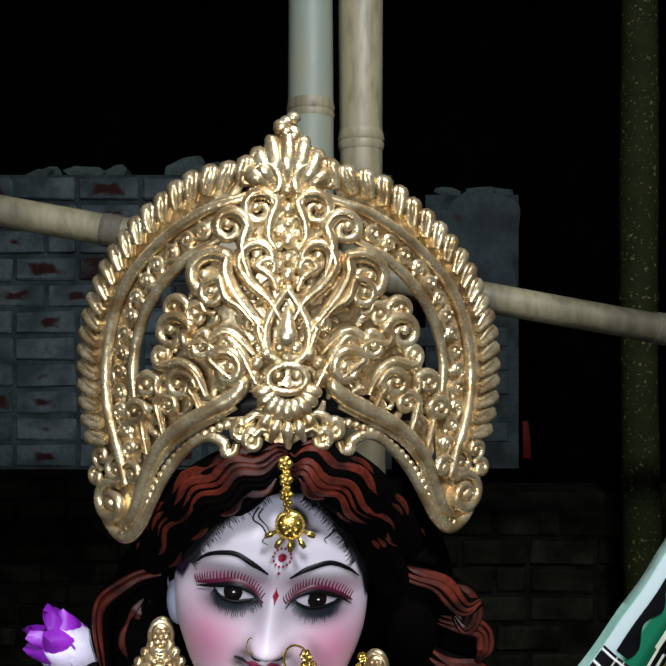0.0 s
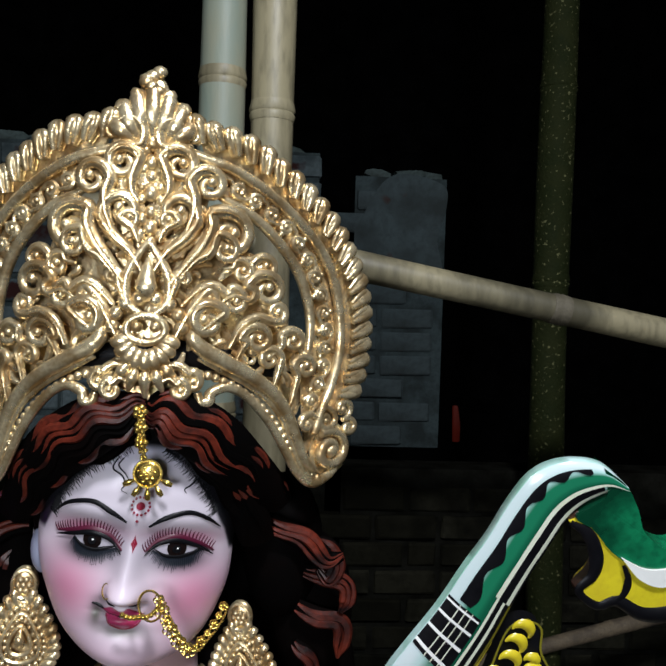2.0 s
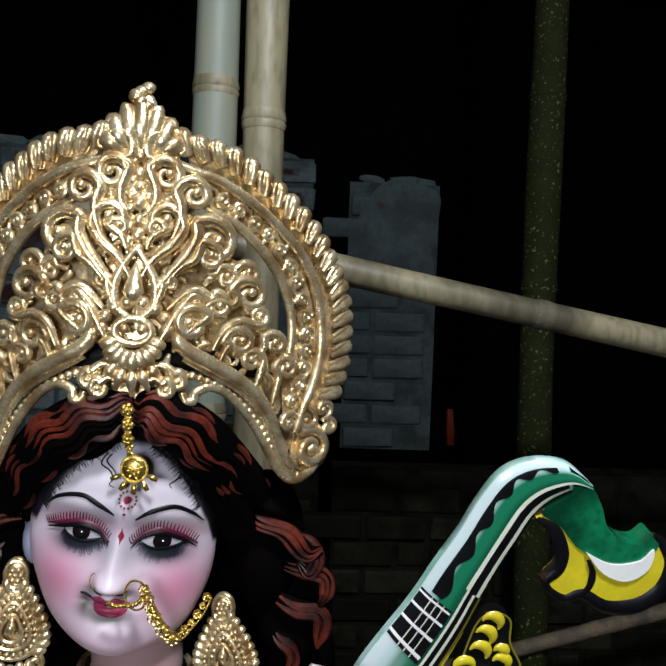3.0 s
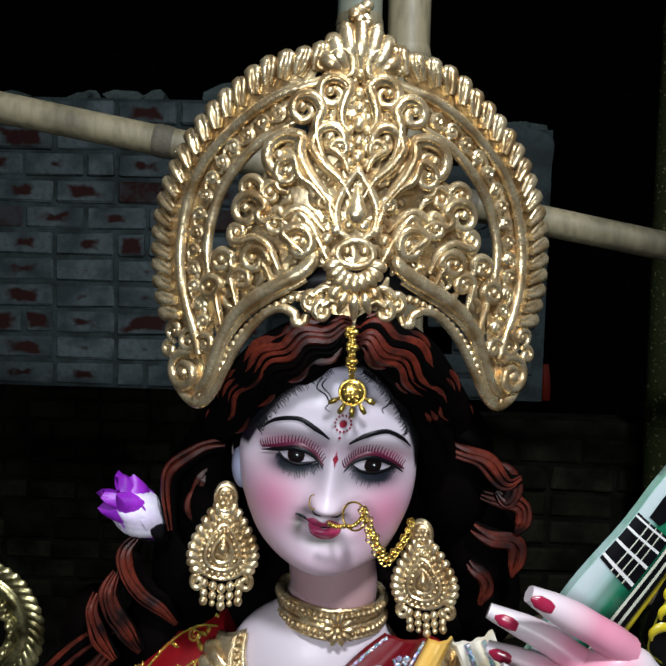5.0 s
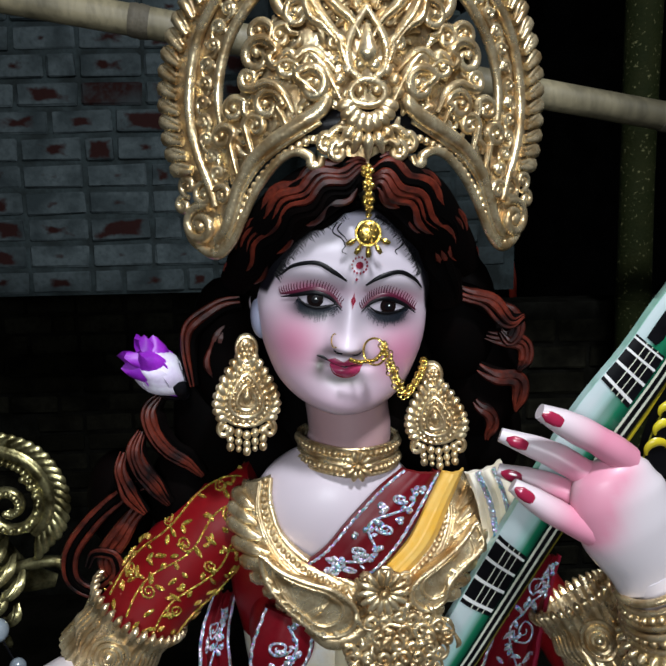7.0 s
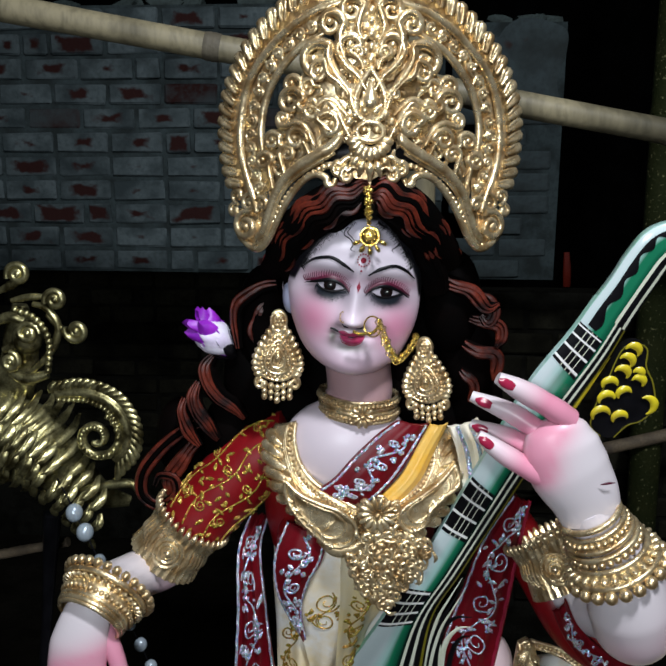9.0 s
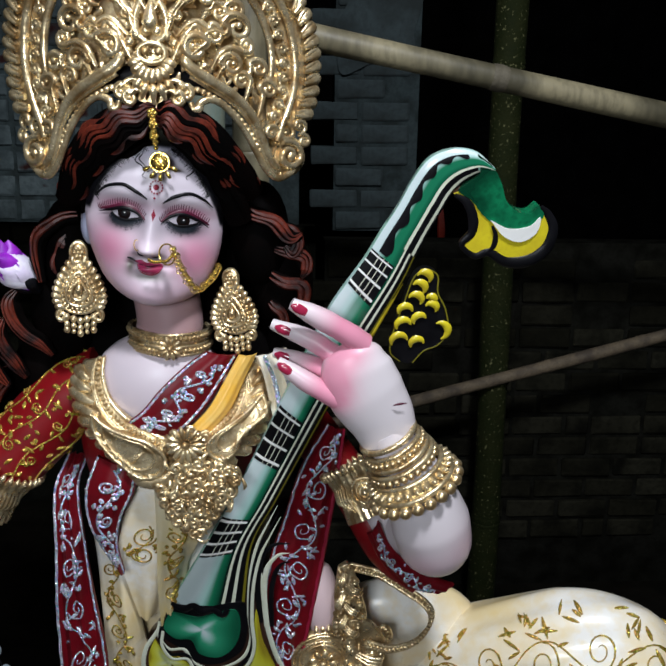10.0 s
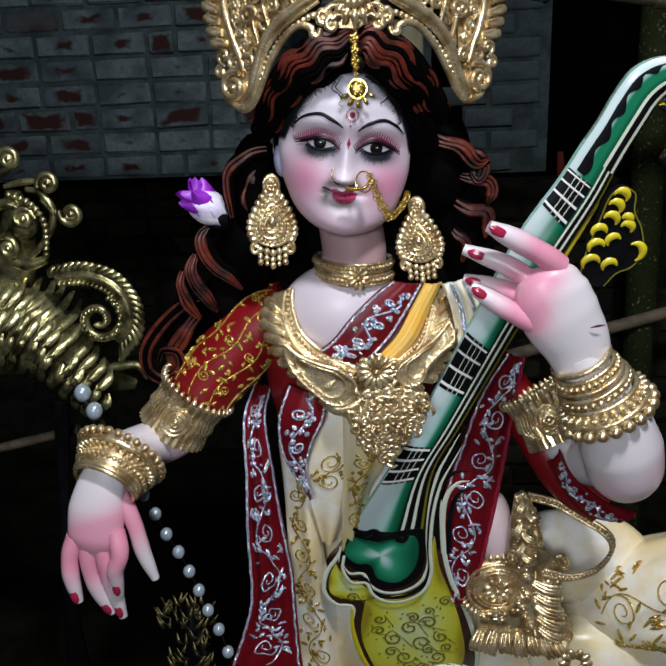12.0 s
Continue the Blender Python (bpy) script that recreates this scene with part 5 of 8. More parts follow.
leaf_scroll([(-0.0816, 0.0572), (-0.0932, 0.0795), (-0.1095, 0.0886), (-0.1236, 0.0853)], (-0.1285, 0.0954), 0.011, 240, 1.2, -1, 0.0055, 0.008)
leaf_scroll([(-0.0883, 0.0437), (-0.0944, 0.0571), (-0.0990, 0.0639)], (-0.1093, 0.0662), 0.017, 0, 1.4, 1, 0.0055, 0.008)
leaf_scroll([(-0.1279, 0.0159), (-0.1319, 0.0296), (-0.1354, 0.0434)], (-0.1233, 0.0458), 0.013, 180, 1.3, -1, 0.0048, 0.007)
leaf_scroll([(-0.1475, -0.0034), (-0.1517, 0.0153), (-0.1538, 0.0293)], (-0.1631, 0.0362), 0.014, 10, 1.3, 1, 0.005, 0.006)
leaf_scroll([(-0.1233, 0.0480), (-0.1355, 0.0595)], (-0.1479, 0.0642), 0.014, 30, 1.2, 1, 0.0052, 0.006)
leaf_scroll([(-0.0550, 0.0750), (-0.0685, 0.0860)], (-0.0596, 0.0838), 0.019, 150, 1.35, -1, 0.0068, 0.012)
leaf_scroll([(-0.0237, 0.0577), (-0.0329, 0.0752), (-0.0443, 0.0970), (-0.0555, 0.1101)], (-0.0590, 0.1048), 0.010, 100, 1.1, 1, 0.005, 0.010)
leaf_scroll([(-0.0200, 0.0972), (-0.0247, 0.1102), (-0.0284, 0.1224)], (-0.0346, 0.1240), 0.0085, 10, 1.1, 1, 0.0045, 0.011)
leaf_scroll([(-0.0141, 0.0224), (-0.0240, 0.0276), (-0.0319, 0.0222)], (-0.0327, 0.0155), 0.010, 100, 1.2, 1, 0.005, 0.010)
leaf_scroll([(-0.0189, 0.0401), (-0.0322, 0.0399), (-0.0432, 0.0318)], (-0.0444, 0.0238), 0.010, 100, 1.2, 1, 0.005, 0.009)
leaf_scroll([(-0.0736, 0.1365), (-0.0826, 0.1389)], (-0.0916, 0.1348), 0.012, 60, 1.2, 1, 0.005, 0.007)

# small balls and dabs that fill the ground of the relief
rnd = random.Random(5)
brow_u = [p[0] for p in BEADS][::-1]
brow_v = [p[1] for p in BEADS][::-1]
area = [np.array(p) for p in spline(half_centre, 60)]
for k in range(210):
    a = rnd.choice(area)
    f = rnd.uniform(0.12, 0.97)
    c = np.array((0.0, a[1])) * (1 - f) + a * f
    if c[1] < np.interp(c[0], brow_u, brow_v) + 0.012:
        continue
    for sg in (1, -1):
        s = Shape()
        w = rnd.uniform(0.0028, 0.0052)
        ang = rnd.uniform(0, 6.28)
        d = np.array((math.cos(ang), math.sin(ang))) * w * 2.0
        q = [c - d, c - d * 0.2 + np.array((-d[1], d[0])) * 0.4, c + d]
        s.tube([cp((x[0] * sg, x[1]), 0.002 + w * 0.5) for x in spline(q, 8)], [w * 0.4, w, w * 0.9, w * 0.5], 7)
        s.obj("leaf_dab", GOLD, crown)

# the drop, the rosette and the finial on the middle line
ax = lambda v, h=0.0: cp((0.0, v), h)
vd = ((-0.0062, 0.1140))[1]
s = Shape()
s.tube([ax(vd + 0.03, 0.012), ax(vd + 0.018, 0.016), ax(vd, 0.02), ax(vd - 0.012, 0.016)], [0.001, 0.006, 0.011, 0.004], 14, 0, 0.8, 16)
s.obj("drop", GOLD, crown)
for sg in (1, -1):
    s = Shape()
    s.tube([cp((sg * x, vd + z), 0.013) for x, z in spline([(0, 0.045), (0.012, 0.028), (0.021, 0.008), (0.019, -0.014), (0.006, -0.026)], 24)], [0.003, 0.0048, 0.0052, 0.004], 8)
    s.obj("drop_frame", GOLD, crown)
vf = ((-0.0033, 0.0646))[1]
for k in range(9):
    a = math.pi * (1.08 + 0.84 * k / 8)
    s = Shape()
    c = (0.024 * math.cos(a), vf + 0.004 + 0.024 * math.sin(a))
    s.ball(cp(c, 0.016), (0.0075, 0.006, 0.011), 10, 7, 0, Matrix.Rotation(-(a - math.pi * 1.5), 3, "Y"))
    s.obj("petal", GOLD, crown)
for k in range(8):
    a = math.pi * k / 7
    s = Shape()
    c = (0.034 * math.cos(a), vf + 0.012 + 0.028 * math.sin(a))
    s.ball(cp(c, 0.012), (0.0078, 0.006, 0.0075), 9, 7)
    s.obj("petal", GOLD, crown)
s = Shape()
s.tube([cp((0.019 * math.cos(a), vf + 0.01 + 0.013 * math.sin(a)), 0.017) for a in np.linspace(0, 2 * math.pi, 24, endpoint=False)], 0.004, 8, close=True)
s.ball(cp((0.009, vf + 0.012), 0.016), 0.0055)
s.ball(cp((-0.009, vf + 0.012), 0.016), 0.0055)
s.obj("rosette_ring", GOLD, crown)
for k, (dx, dz, ln) in enumerate(((0, 0, 0.03), (0.012, 0.002, 0.026), (-0.012, 0.002, 0.026), (0.022, 0.008, 0.02), (-0.022, 0.008, 0.02))):
    s = Shape()
    vb = ((-0.0028, 0.0181))[1]
    s.tube([cp((dx * 0.6, vb + 0.02 + dz), 0.012), cp((dx, vb + 0.008 + dz), 0.016), cp((dx * 1.4, vb + 0.02 - ln + dz), 0.010)], [0.002, 0.0065, 0.002], 8, 0, 0.8, 14)
    s.obj("leaf", GOLD, crown)
vt = ((-0.0038, 0.2731))[1]
for k in range(-3, 4):
    s = Shape()
    a = k * 0.36
    tip = (0.044 * math.sin(a), vt - 0.020 + 0.052 * math.cos(a) * (1 - 0.06 * abs(k)))
    s.tube([cp((0.3 * tip[0], vt - 0.02), 0.004), cp((tip[0] * 0.75, (vt - 0.02 + tip[1]) / 2), 0.010), cp(tip, 0.007), cp((tip[0] * 1.2, tip[1] - 0.004), 0.010)], [0.004, 0.0105, 0.0085, 0.004], 9, 0, 0.9, 18)
    s.obj("finial_leaf", GOLD, crown)
va = ((0.0026, 0.3115))[1]
for k in range(7):
    s = Shape()
    a = k * 0.9
    s.ball(cp((0.008 * math.cos(a), va + 0.004 * k - 0.012), 0.006 + 0.003 * math.sin(a)), (0.0075, 0.006, 0.006), 9, 7)
    s.obj("finial_bud", GOLD, crown)
s = Shape()
s.tube([ax(vt + 0.02, -0.001), ax(va - 0.02, 0.0), ax(va, 0.0), ax(va + 0.012, 0.0)], [0.03, 0.02, 0.012, 0.004], 12, 0, 0.35, 12)
s.obj("finial_core", GOLD, crown)
# buds that fill the heart above the drop
for u, v, r in ((0, 0.158, 0.0066), (0.010, 0.166, 0.006), (0, 0.173, 0.0075), (0.0085, 0.181, 0.0058), (0, 0.188, 0.006), (0.013, 0.176, 0.0046), (0, 0.206, 0.0078), (0.009, 0.200, 0.0045), (0.009, 0.212, 0.0045), (0, 0.222, 0.006), (0, 0.236, 0.0065), (0.008, 0.229, 0.005), (0.007, 0.246, 0.006), (0, 0.254, 0.007), (0.013, 0.240, 0.0045)):
    for sg in ((1, -1) if u else (1,)):
        s = Shape()
        s.ball(cp((sg * u, v), 0.006), (r, r * 0.9, r * 1.15), 10, 7)
        s.obj("bud", GOLD, crown)
# the cap that joins the crown to the hair
s = Shape()
s.tube([cp((x, 0.03 + 0.02 * math.cos(x * 12)), -0.03) for x in np.linspace(-0.15, 0.15, 24)], [0.012, 0.02, 0.024, 0.02, 0.012], 10, 0, 1.2)
s.obj("crown_base", INK, crown)

# ---- jewellery ----
def bead_row(pts, r, n, parent, name="bead", mat=GOLD, squash=1.0):
    """Beads set at even steps along a curve, each its own part on one mesh."""
    s = Shape()
    s.ball((0, 0, 0), (r, r * squash, r), 10, 7)
    first = None
    for p in even(spline(pts, 80), n):
        if first is None:
            ob = first = s.obj(name, mat, parent)
        else:
            ob = first.copy()
            scene.collection.objects.link(ob)
        ob.location = tuple(p)


# forehead pendant
tik = thing("forehead_pendant", "bright gilt forehead pendant on a chain of flowers", "pendant")
for y, r in ((700, 0.006), (718, 0.0035), (735, 0.0055), (752, 0.0035), (768, 0.0055), (786, 0.004), (802, 0.003)):
    c = {700: (-0.045, 0.712, 1.428), 718: (-0.044, 0.712, 1.420), 735: (-0.044, 0.713, 1.413), 752: (-0.044, 0.714, 1.405), 768: (-0.044, 0.716, 1.398), 786: (-0.043, 0.720, 1.390), 802: (-0.043, 0.725, 1.382)}[y]
    s = Shape()
    for k in range(5):
        a = k * 1.2566
        s.ball((c[0] + r * 0.7 * math.cos(a), c[1], c[2] + r * 0.7 * math.sin(a)), (r * 0.6, r * 0.5, r * 0.6), 7, 5)
    s.ball((c[0], c[1] - r * 0.5, c[2]), r * 0.5, 7, 5)
    s.obj("chain_flower", GOLD_BRIGHT, tik)
c = (-0.042, 0.748, 1.362)
s = Shape()
s.ball(c, (0.0145, 0.006, 0.0145), 22, 12)
s.tube([(c[0] + 0.0135 * math.cos(a), c[1] - 0.002, c[2] + 0.0135 * math.sin(a)) for a in np.linspace(0, 6.283, 26, endpoint=False)], 0.0016, 6, close=True)
for k in range(12):
    a = k * 2.4
    s.ball((c[0] + 0.003 * math.sqrt(k) * math.cos(a), c[1] - 0.006, c[2] + 0.003 * math.sqrt(k) * math.sin(a)), 0.0018, 6, 5)
s.obj("disc", GOLD_BRIGHT, tik)
for k in range(5):
    a = radians(-90 + (k - 2) * 32)
    s = Shape()
    s.tube([(c[0] + 0.014 * math.cos(a), c[1], c[2] + 0.014 * math.sin(a)), (c[0] + 0.021 * math.cos(a), c[1] - 0.001, c[2] + 0.021 * math.sin(a)), (c[0] + 0.027 * math.cos(a), c[1], c[2] + 0.027 * math.sin(a))], [0.001, 0.0032, 0.0022], 8, 0, 0.5, 8)
    s.obj("ray", GOLD_BRIGHT, tik)

# nose ring and its chain to the ear
ring = thing("nose_ring", "bright gilt nose ring with a fine chain", "nose ring")
c = (-0.036, 0.748, 1.228)
s = Shape()
s.tube([(c[0] + 0.0125 * math.cos(a), c[1] - 0.004 * math.cos(a), c[2] + 0.0155 * math.sin(a)) for a in np.linspace(0, 6.283, 32, endpoint=False)], 0.0013, 6, close=True)
s.obj("hoop", GOLD_BRIGHT, ring)
bead_row([(-0.063, 0.745, 1.220), (-0.055, 0.745, 1.217), (-0.045, 0.745, 1.218), (-0.036, 0.745, 1.219), (-0.027, 0.745, 1.229), (-0.025, 0.745, 1.238)], 0.0028, 13, ring, "hoop_bead", GOLD_BRIGHT)
for off in (0, 8):
    pts = [(-0.026, 0.748, 1.234), (-0.020, 0.748, 1.218), (-0.010, 0.765, 1.191), (0.002, 0.785, 1.169), (0.013, 0.800, 1.175), (0.024, 0.815, 1.185), (0.032, 0.830, 1.199)]
    bead_row([(p[0] + 0.0006 * off, p[1] + 0.001, p[2] - 0.0004 * off) for p in pts], 0.0015, 44, ring, "chain_bead", GOLD_BRIGHT)
for k, p in enumerate(even(spline([(-0.027, 0.745, 1.236), (-0.020, 0.745, 1.216), (-0.010, 0.760, 1.190), (0.002, 0.780, 1.170), (0.013, 0.798, 1.175), (0.024, 0.813, 1.186), (0.032, 0.828, 1.199)], 60), 14)):
    s = Shape()
    big = (0.85 if k < 8 else 0.55) * (1.15 if k % 2 else 0.8)
    for j in range(6):
        a = j * 1.047 + k * 0.5
        c0 = (p[0] + 0.0052 * big * math.cos(a), p[1] - 0.002, p[2] + 0.0052 * big * math.sin(a))
        s.tube([(c0[0] + 0.0026 * big * math.cos(b), c0[1], c0[2] + 0.0026 * big * math.sin(b)) for b in np.linspace(0, 6.283, 9, endpoint=False)], 0.0008, 5, close=True)
    s.ball((p[0], p[1] - 0.002, p[2]), 0.0022 * big, 7, 5)
    s.obj("chain_flower", GOLD_BRIGHT, ring)
s = Shape()
pn = (-0.081, 0.752, 1.241)
s.tube([(pn[0] + 0.004 * math.cos(a), pn[1], pn[2] + 0.008 * math.sin(a)) for a in np.linspace(1.2, 5.2, 16)], 0.0007, 6)
tagged(s.obj("nose_pin", GOLD_BRIGHT), "thin gilt loop in the idol's nostril", "nose pin")


def earring(at, sx=1.0):
    """A hanging earring: stud, pear-shaped plate with rows of beads, leaf curls at its sides and a fringe of balls."""
    er = thing("earring", "heavy gilded pear-shaped earring with bead fringe", "earring", "pair of earrings", at)
    f = lambda x, z, y=0.0: (x * sx, y, z)
    s = Shape()
    s.ball(f(0, 0.052, 0.002), (0.0165, 0.007, 0.0185), 18, 10)
    s.tube([f(0.0135 * math.cos(a), 0.052 + 0.0155 * math.sin(a), -0.005) for a in np.linspace(0, 6.283, 22, endpoint=False)], 0.0026, 7, close=True)
    for k in range(7):
        a = k * 6.283 / 6
        s.ball(f(0.0065 * math.cos(a) * (k < 6), 0.052 + 0.0065 * math.sin(a) * (k < 6), -0.008), 0.0036, 7, 5)
    s.obj("stud", GOLD, er)
    pear = lambda a, k: (k * 0.036 * math.cos(a) * (1 - 0.28 * math.sin(a)), k * (0.037 * math.sin(a)) - 0.008 + 0.012 * k * max(0, math.sin(a)) ** 3)
    s = Shape()
    s.slab([f(*pear(a, 0.96), -0.002) for a in np.linspace(0, 6.283, 40, endpoint=False)], (0, 0.008, 0), 0, 0.04)
    s.obj("plate", GOLD, er)
    for k, r, y in ((0.92, 0.0027, -0.004), (0.62, 0.0024, -0.007), (0.36, 0.0023, -0.010)):
        s = Shape()
        s.tube([f(*pear(a, k), y) for a in np.linspace(0, 6.283, 44, endpoint=False)], r, 7, close=True)
        s.obj("ring", GOLD, er)
    for k, n, r in ((0.77, 26, 0.0034), (0.49, 16, 0.003)):
        for j in range(n):
            a = 6.283 * j / n
            s = Shape()
            s.ball(f(*pear(a, k), -0.006), r, 7, 5)
            s.obj("bead", GOLD, er)
    s = Shape()
    s.tube([f(0, 0.008, -0.008), f(0, -0.004, -0.012), f(0, -0.014, -0.009)], [0.001, 0.007, 0.003], 10, 0, 0.8, 10)
    s.obj("drop", GOLD, er)
    for sg in (1, -1):
        for j in range(9):
            a = radians(70 - 14 * j)
            x, z = pear(a, 1.0)
            s = Shape()
            d = np.array((math.cos(a) * 0.8 + 0.2, math.sin(a) * 0.6 + 0.55))
            d /= np.linalg.norm(d)
            b = np.array((x, z))
            s.tube([f(sg * q[0], q[1], -0.003) for q in spline([b - d * 0.007, b + d * 0.001, b + d * 0.0065, b + d * 0.007 + np.array((0.003, -0.003))], 10)], [0.0035, 0.0062, 0.0062, 0.003], 8)
            s.obj("leaf", GOLD, er)
        s = Shape()
        s.tube([f(sg * x, z, -0.004) for x, z in curl((0.031, -0.046), 0.011, 100, 1.3, -1, 0.2, 24)], [0.003, 0.0042, 0.003], 8)
        s.obj("curl", GOLD, er)
    for j in range(-2, 3):
        s = Shape()
        x, z = j * 0.0115, -0.054 + abs(j) * 0.003
        for q, r in ((0, 0.0062), (0.011, 0.0055), (0.02, 0.006 if j % 2 == 0 else 0.004)):
            s.ball(f(x, z - q, -0.003), (r, r * 0.9, r), 9, 7)
        s.obj("pendant_bead", GOLD, er)
    return er


e1 = earring((-0.1905, 0.838, 1.164))
e1.matrix_basis = e1.matrix_basis @ pose(0, 0, 0, 0, 2, 6)
e2 = copy_thing(e1, pose(*(0.0535, 0.865, 1.122), 0, -5, -14))
e1.scale, e2.scale = (0.90, 1.0, 1.05), (0.88, 1.0, 0.98)

# choker
ck = thing("choker", "gilded choker of bead rows with a flower", "choker")
cc = np.array((-0.060, 0.908, 1.062))
def neck(a, z, k=1.0):
    return cc + np.array((0.066 * k * math.sin(a), -0.062 * k * math.cos(a), 0.78 * z + 0.004 * abs(math.sin(a)) - 0.004 * math.sin(a)))
s = Shape()
s.grid([[neck(a, z, k) for a in np.linspace(-2.2, 2.2, 50)] for z, k in ((-0.022, 0.95), (-0.023, 1.0), (0.023, 1.0), (0.022, 0.95))], 0)
s.obj("band", GOLD, ck)
for z in (-0.022, -0.004, 0.006, 0.023):
    s = Shape()
    s.tube([neck(a, z, 1.03) for a in np.linspace(-2.1, 2.1, 50)], 0.0028, 7)
    s.obj("cord", GOLD, ck)
for z, n in ((0.0145, 30), (-0.013, 30)):
    bead_row([neck(a, z, 1.05) for a in np.linspace(-1.7, 1.7, 20)], 0.0045, n, ck)
s = Shape()
fc = neck(0.12, -0.004, 1.1)
for k in range(10):
    a = k * 0.6283
    s.ball(fc + np.array((0.013 * math.cos(a), 0, 0.013 * math.sin(a))), (0.0042, 0.003, 0.0085), 8, 6, 0, Matrix.Rotation(-(a - math.pi / 2), 3, "Y"))
s.ball(fc + np.array((0, -0.003, 0)), 0.005)
s.obj("flower", GOLD, ck)

# broad necklace with pendant
nk = thing("necklace", "broad gilded leaf necklace with a large pendant", "necklace")
NL_IN = [(-0.166, 0.875, 1.036), (-0.166, 0.860, 1.009), (-0.153, 0.845, 0.971), (-0.126, 0.832, 0.944), (-0.093, 0.822, 0.928), (-0.061, 0.815, 0.912)]
NL_OUT = [(-0.205, 0.885, 1.027), (-0.215, 0.870, 0.985), (-0.195, 0.845, 0.933), (-0.158, 0.830, 0.890), (-0.118, 0.818, 0.859), (-0.070, 0.810, 0.853)]
NR_IN = [(0.052, 0.875, 1.023), (0.056, 0.865, 0.987), (0.043, 0.850, 0.954), (0.020, 0.838, 0.933), (-0.002, 0.825, 0.920), (-0.021, 0.815, 0.911)]
NR_OUT = [(0.097, 0.885, 1.027), (0.113, 0.875, 0.983), (0.102, 0.860, 0.934), (0.075, 0.840, 0.890), (0.030, 0.820, 0.863), (-0.011, 0.810, 0.856)]
for A, B in ((NL_IN, NL_OUT), (NR_IN, NR_OUT)):
    n = 50
    a, b = spline(A, n), spline(B, n)
    L = lambda i, t, h=0.0: a[i] + (b[i] - a[i]) * t + np.array((0, -0.010 * math.sin(math.pi * min(1, max(0, t))) - h, 0))
    s = Shape()
    s.grid([[L(i, t) for t in np.linspace(0, 1, 9)] + [L(i, t, -0.012) for t in np.linspace(1, 0, 9)] for i in range(n)], 0, True, True)
    s.obj("collar", GOLD, nk)
    for t, r in ((0.02, 0.004), (0.32, 0.003), (0.38, 0.0022)):
        s = Shape()
        s.tube([L(i, t, 0.003) for i in range(n)], r, 8)
        s.obj("cord", GOLD, nk)
    bead_row([L(i, 0.18, 0.003) for i in range(n)], 0.0045, 24, nk)
    # acanthus lobes that sweep up and out along the outer edge
    for j in range(9):
        i = int(3 + j * (n * 0.66) / 8)
        out = b[i] - a[i]
        out /= np.linalg.norm(out)
        d = b[min(i + 1, n - 1)] - b[i - 1]
        d /= np.linalg.norm(d)
        s = Shape()
        p0, p1 = L(min(i + 6, n - 1), 0.45, 0.003), L(i, 1.0, 0.003)
        mid = (p0 + p1) / 2 + out * 0.003 + np.array((0, -0.004, 0))
        s.tube([p0, mid, p1 + out * 0.004, p1 + out * 0.012 - d * 0.006], [0.004, 0.0095, 0.0115, 0.0055], 12, 0, 0.75, 16)
        for off, r in ((-0.005, 0.0022), (0.002, 0.0024)):
            s.tube([p0 + np.array((0, -0.003, 0)), mid + d * off + np.array((0, -0.0055, 0)), p1 + d * off + np.array((0, -0.006, 0)), p1 + out * 0.004 - d * (0.004 - off)], [r * 0.4, r, r * 1.2, r * 0.5], 7, 0, 1.0, 14)
        s.obj("leaf", GOLD, nk)


def domed_pad(name, outline, rise, cords=((0.97, 0.0036), (0.70, 0.0026)), scallops=()):
    """A smooth cast boss: raised rim, sunken field, and scallops along some stretch of its edge."""
    o2 = even(spline(list(outline) + [outline[0]], 140), 61)[:-1]
    mid = sum(o2) / len(o2)
    s = Shape()
    rows = [[p + np.array((0, 0.014, 0)) for p in o2]]
    for f, h in ((1.0, 0.0), (0.93, 0.8), (0.82, 1.0), (0.66, 0.8), (0.5, 0.75), (0.3, 0.9), (0.03, 1.0)):
        rows.append([mid + (p - mid) * f + np.array((0, -rise * h, 0)) for p in o2])
    s.grid(rows, 0, True, True)
    s.obj(name, GOLD, nk)
    for f, r in cords:
        s = Shape()
        s.tube([mid + (p - mid) * f + np.array((0, -rise * 0.9, 0)) for p in o2], r, 8, close=True)
        s.obj("pad_cord", GOLD, nk)
    for k in scallops:
        p = o2[k % 60]
        out = (p - mid) / np.linalg.norm(p - mid)
        s = Shape()
        s.tube([p - out * 0.010 + np.array((0, -rise, 0)), p + np.array((0, -rise * 0.7, 0)), p + out * 0.006], [0.003, 0.0068, 0.003], 9, 0, 0.7, 10)
        s.obj("scallop", GOLD, nk)


s = Shape()
s.slab([(-0.024 + 0.052 * math.cos(a), 0.818, 0.893 + 0.034 * math.sin(a)) for a in np.linspace(0, 2 * math.pi, 24, endpoint=False)], (0, 0.02, 0), 0, 0.1)
s.obj("centre_plate", GOLD, nk)
for k in range(10):
    a = 6.283 * k / 10 + 0.2
    s = Shape()
    s.tube([(-0.024 + 0.045 * math.cos(a) + x, 0.812, 0.893 + 0.030 * math.sin(a) + z) for x, z in curl((0, 0), 0.011, 60 * k, 1.3, 1 if k % 2 else -1, 0.25, 18)], [0.002, 0.004, 0.003], 7)
    s.obj("scroll", GOLD, nk)
domed_pad("paisley", [(-0.180, 0.822, 0.955), (-0.154, 0.814, 0.934), (-0.118, 0.806, 0.921), (-0.083, 0.803, 0.909), (-0.057, 0.803, 0.882), (-0.066, 0.803, 0.853), (-0.099, 0.805, 0.846), (-0.130, 0.808, 0.868), (-0.158, 0.814, 0.895), (-0.178, 0.822, 0.928)], 0.007, scallops=range(33, 56, 3))
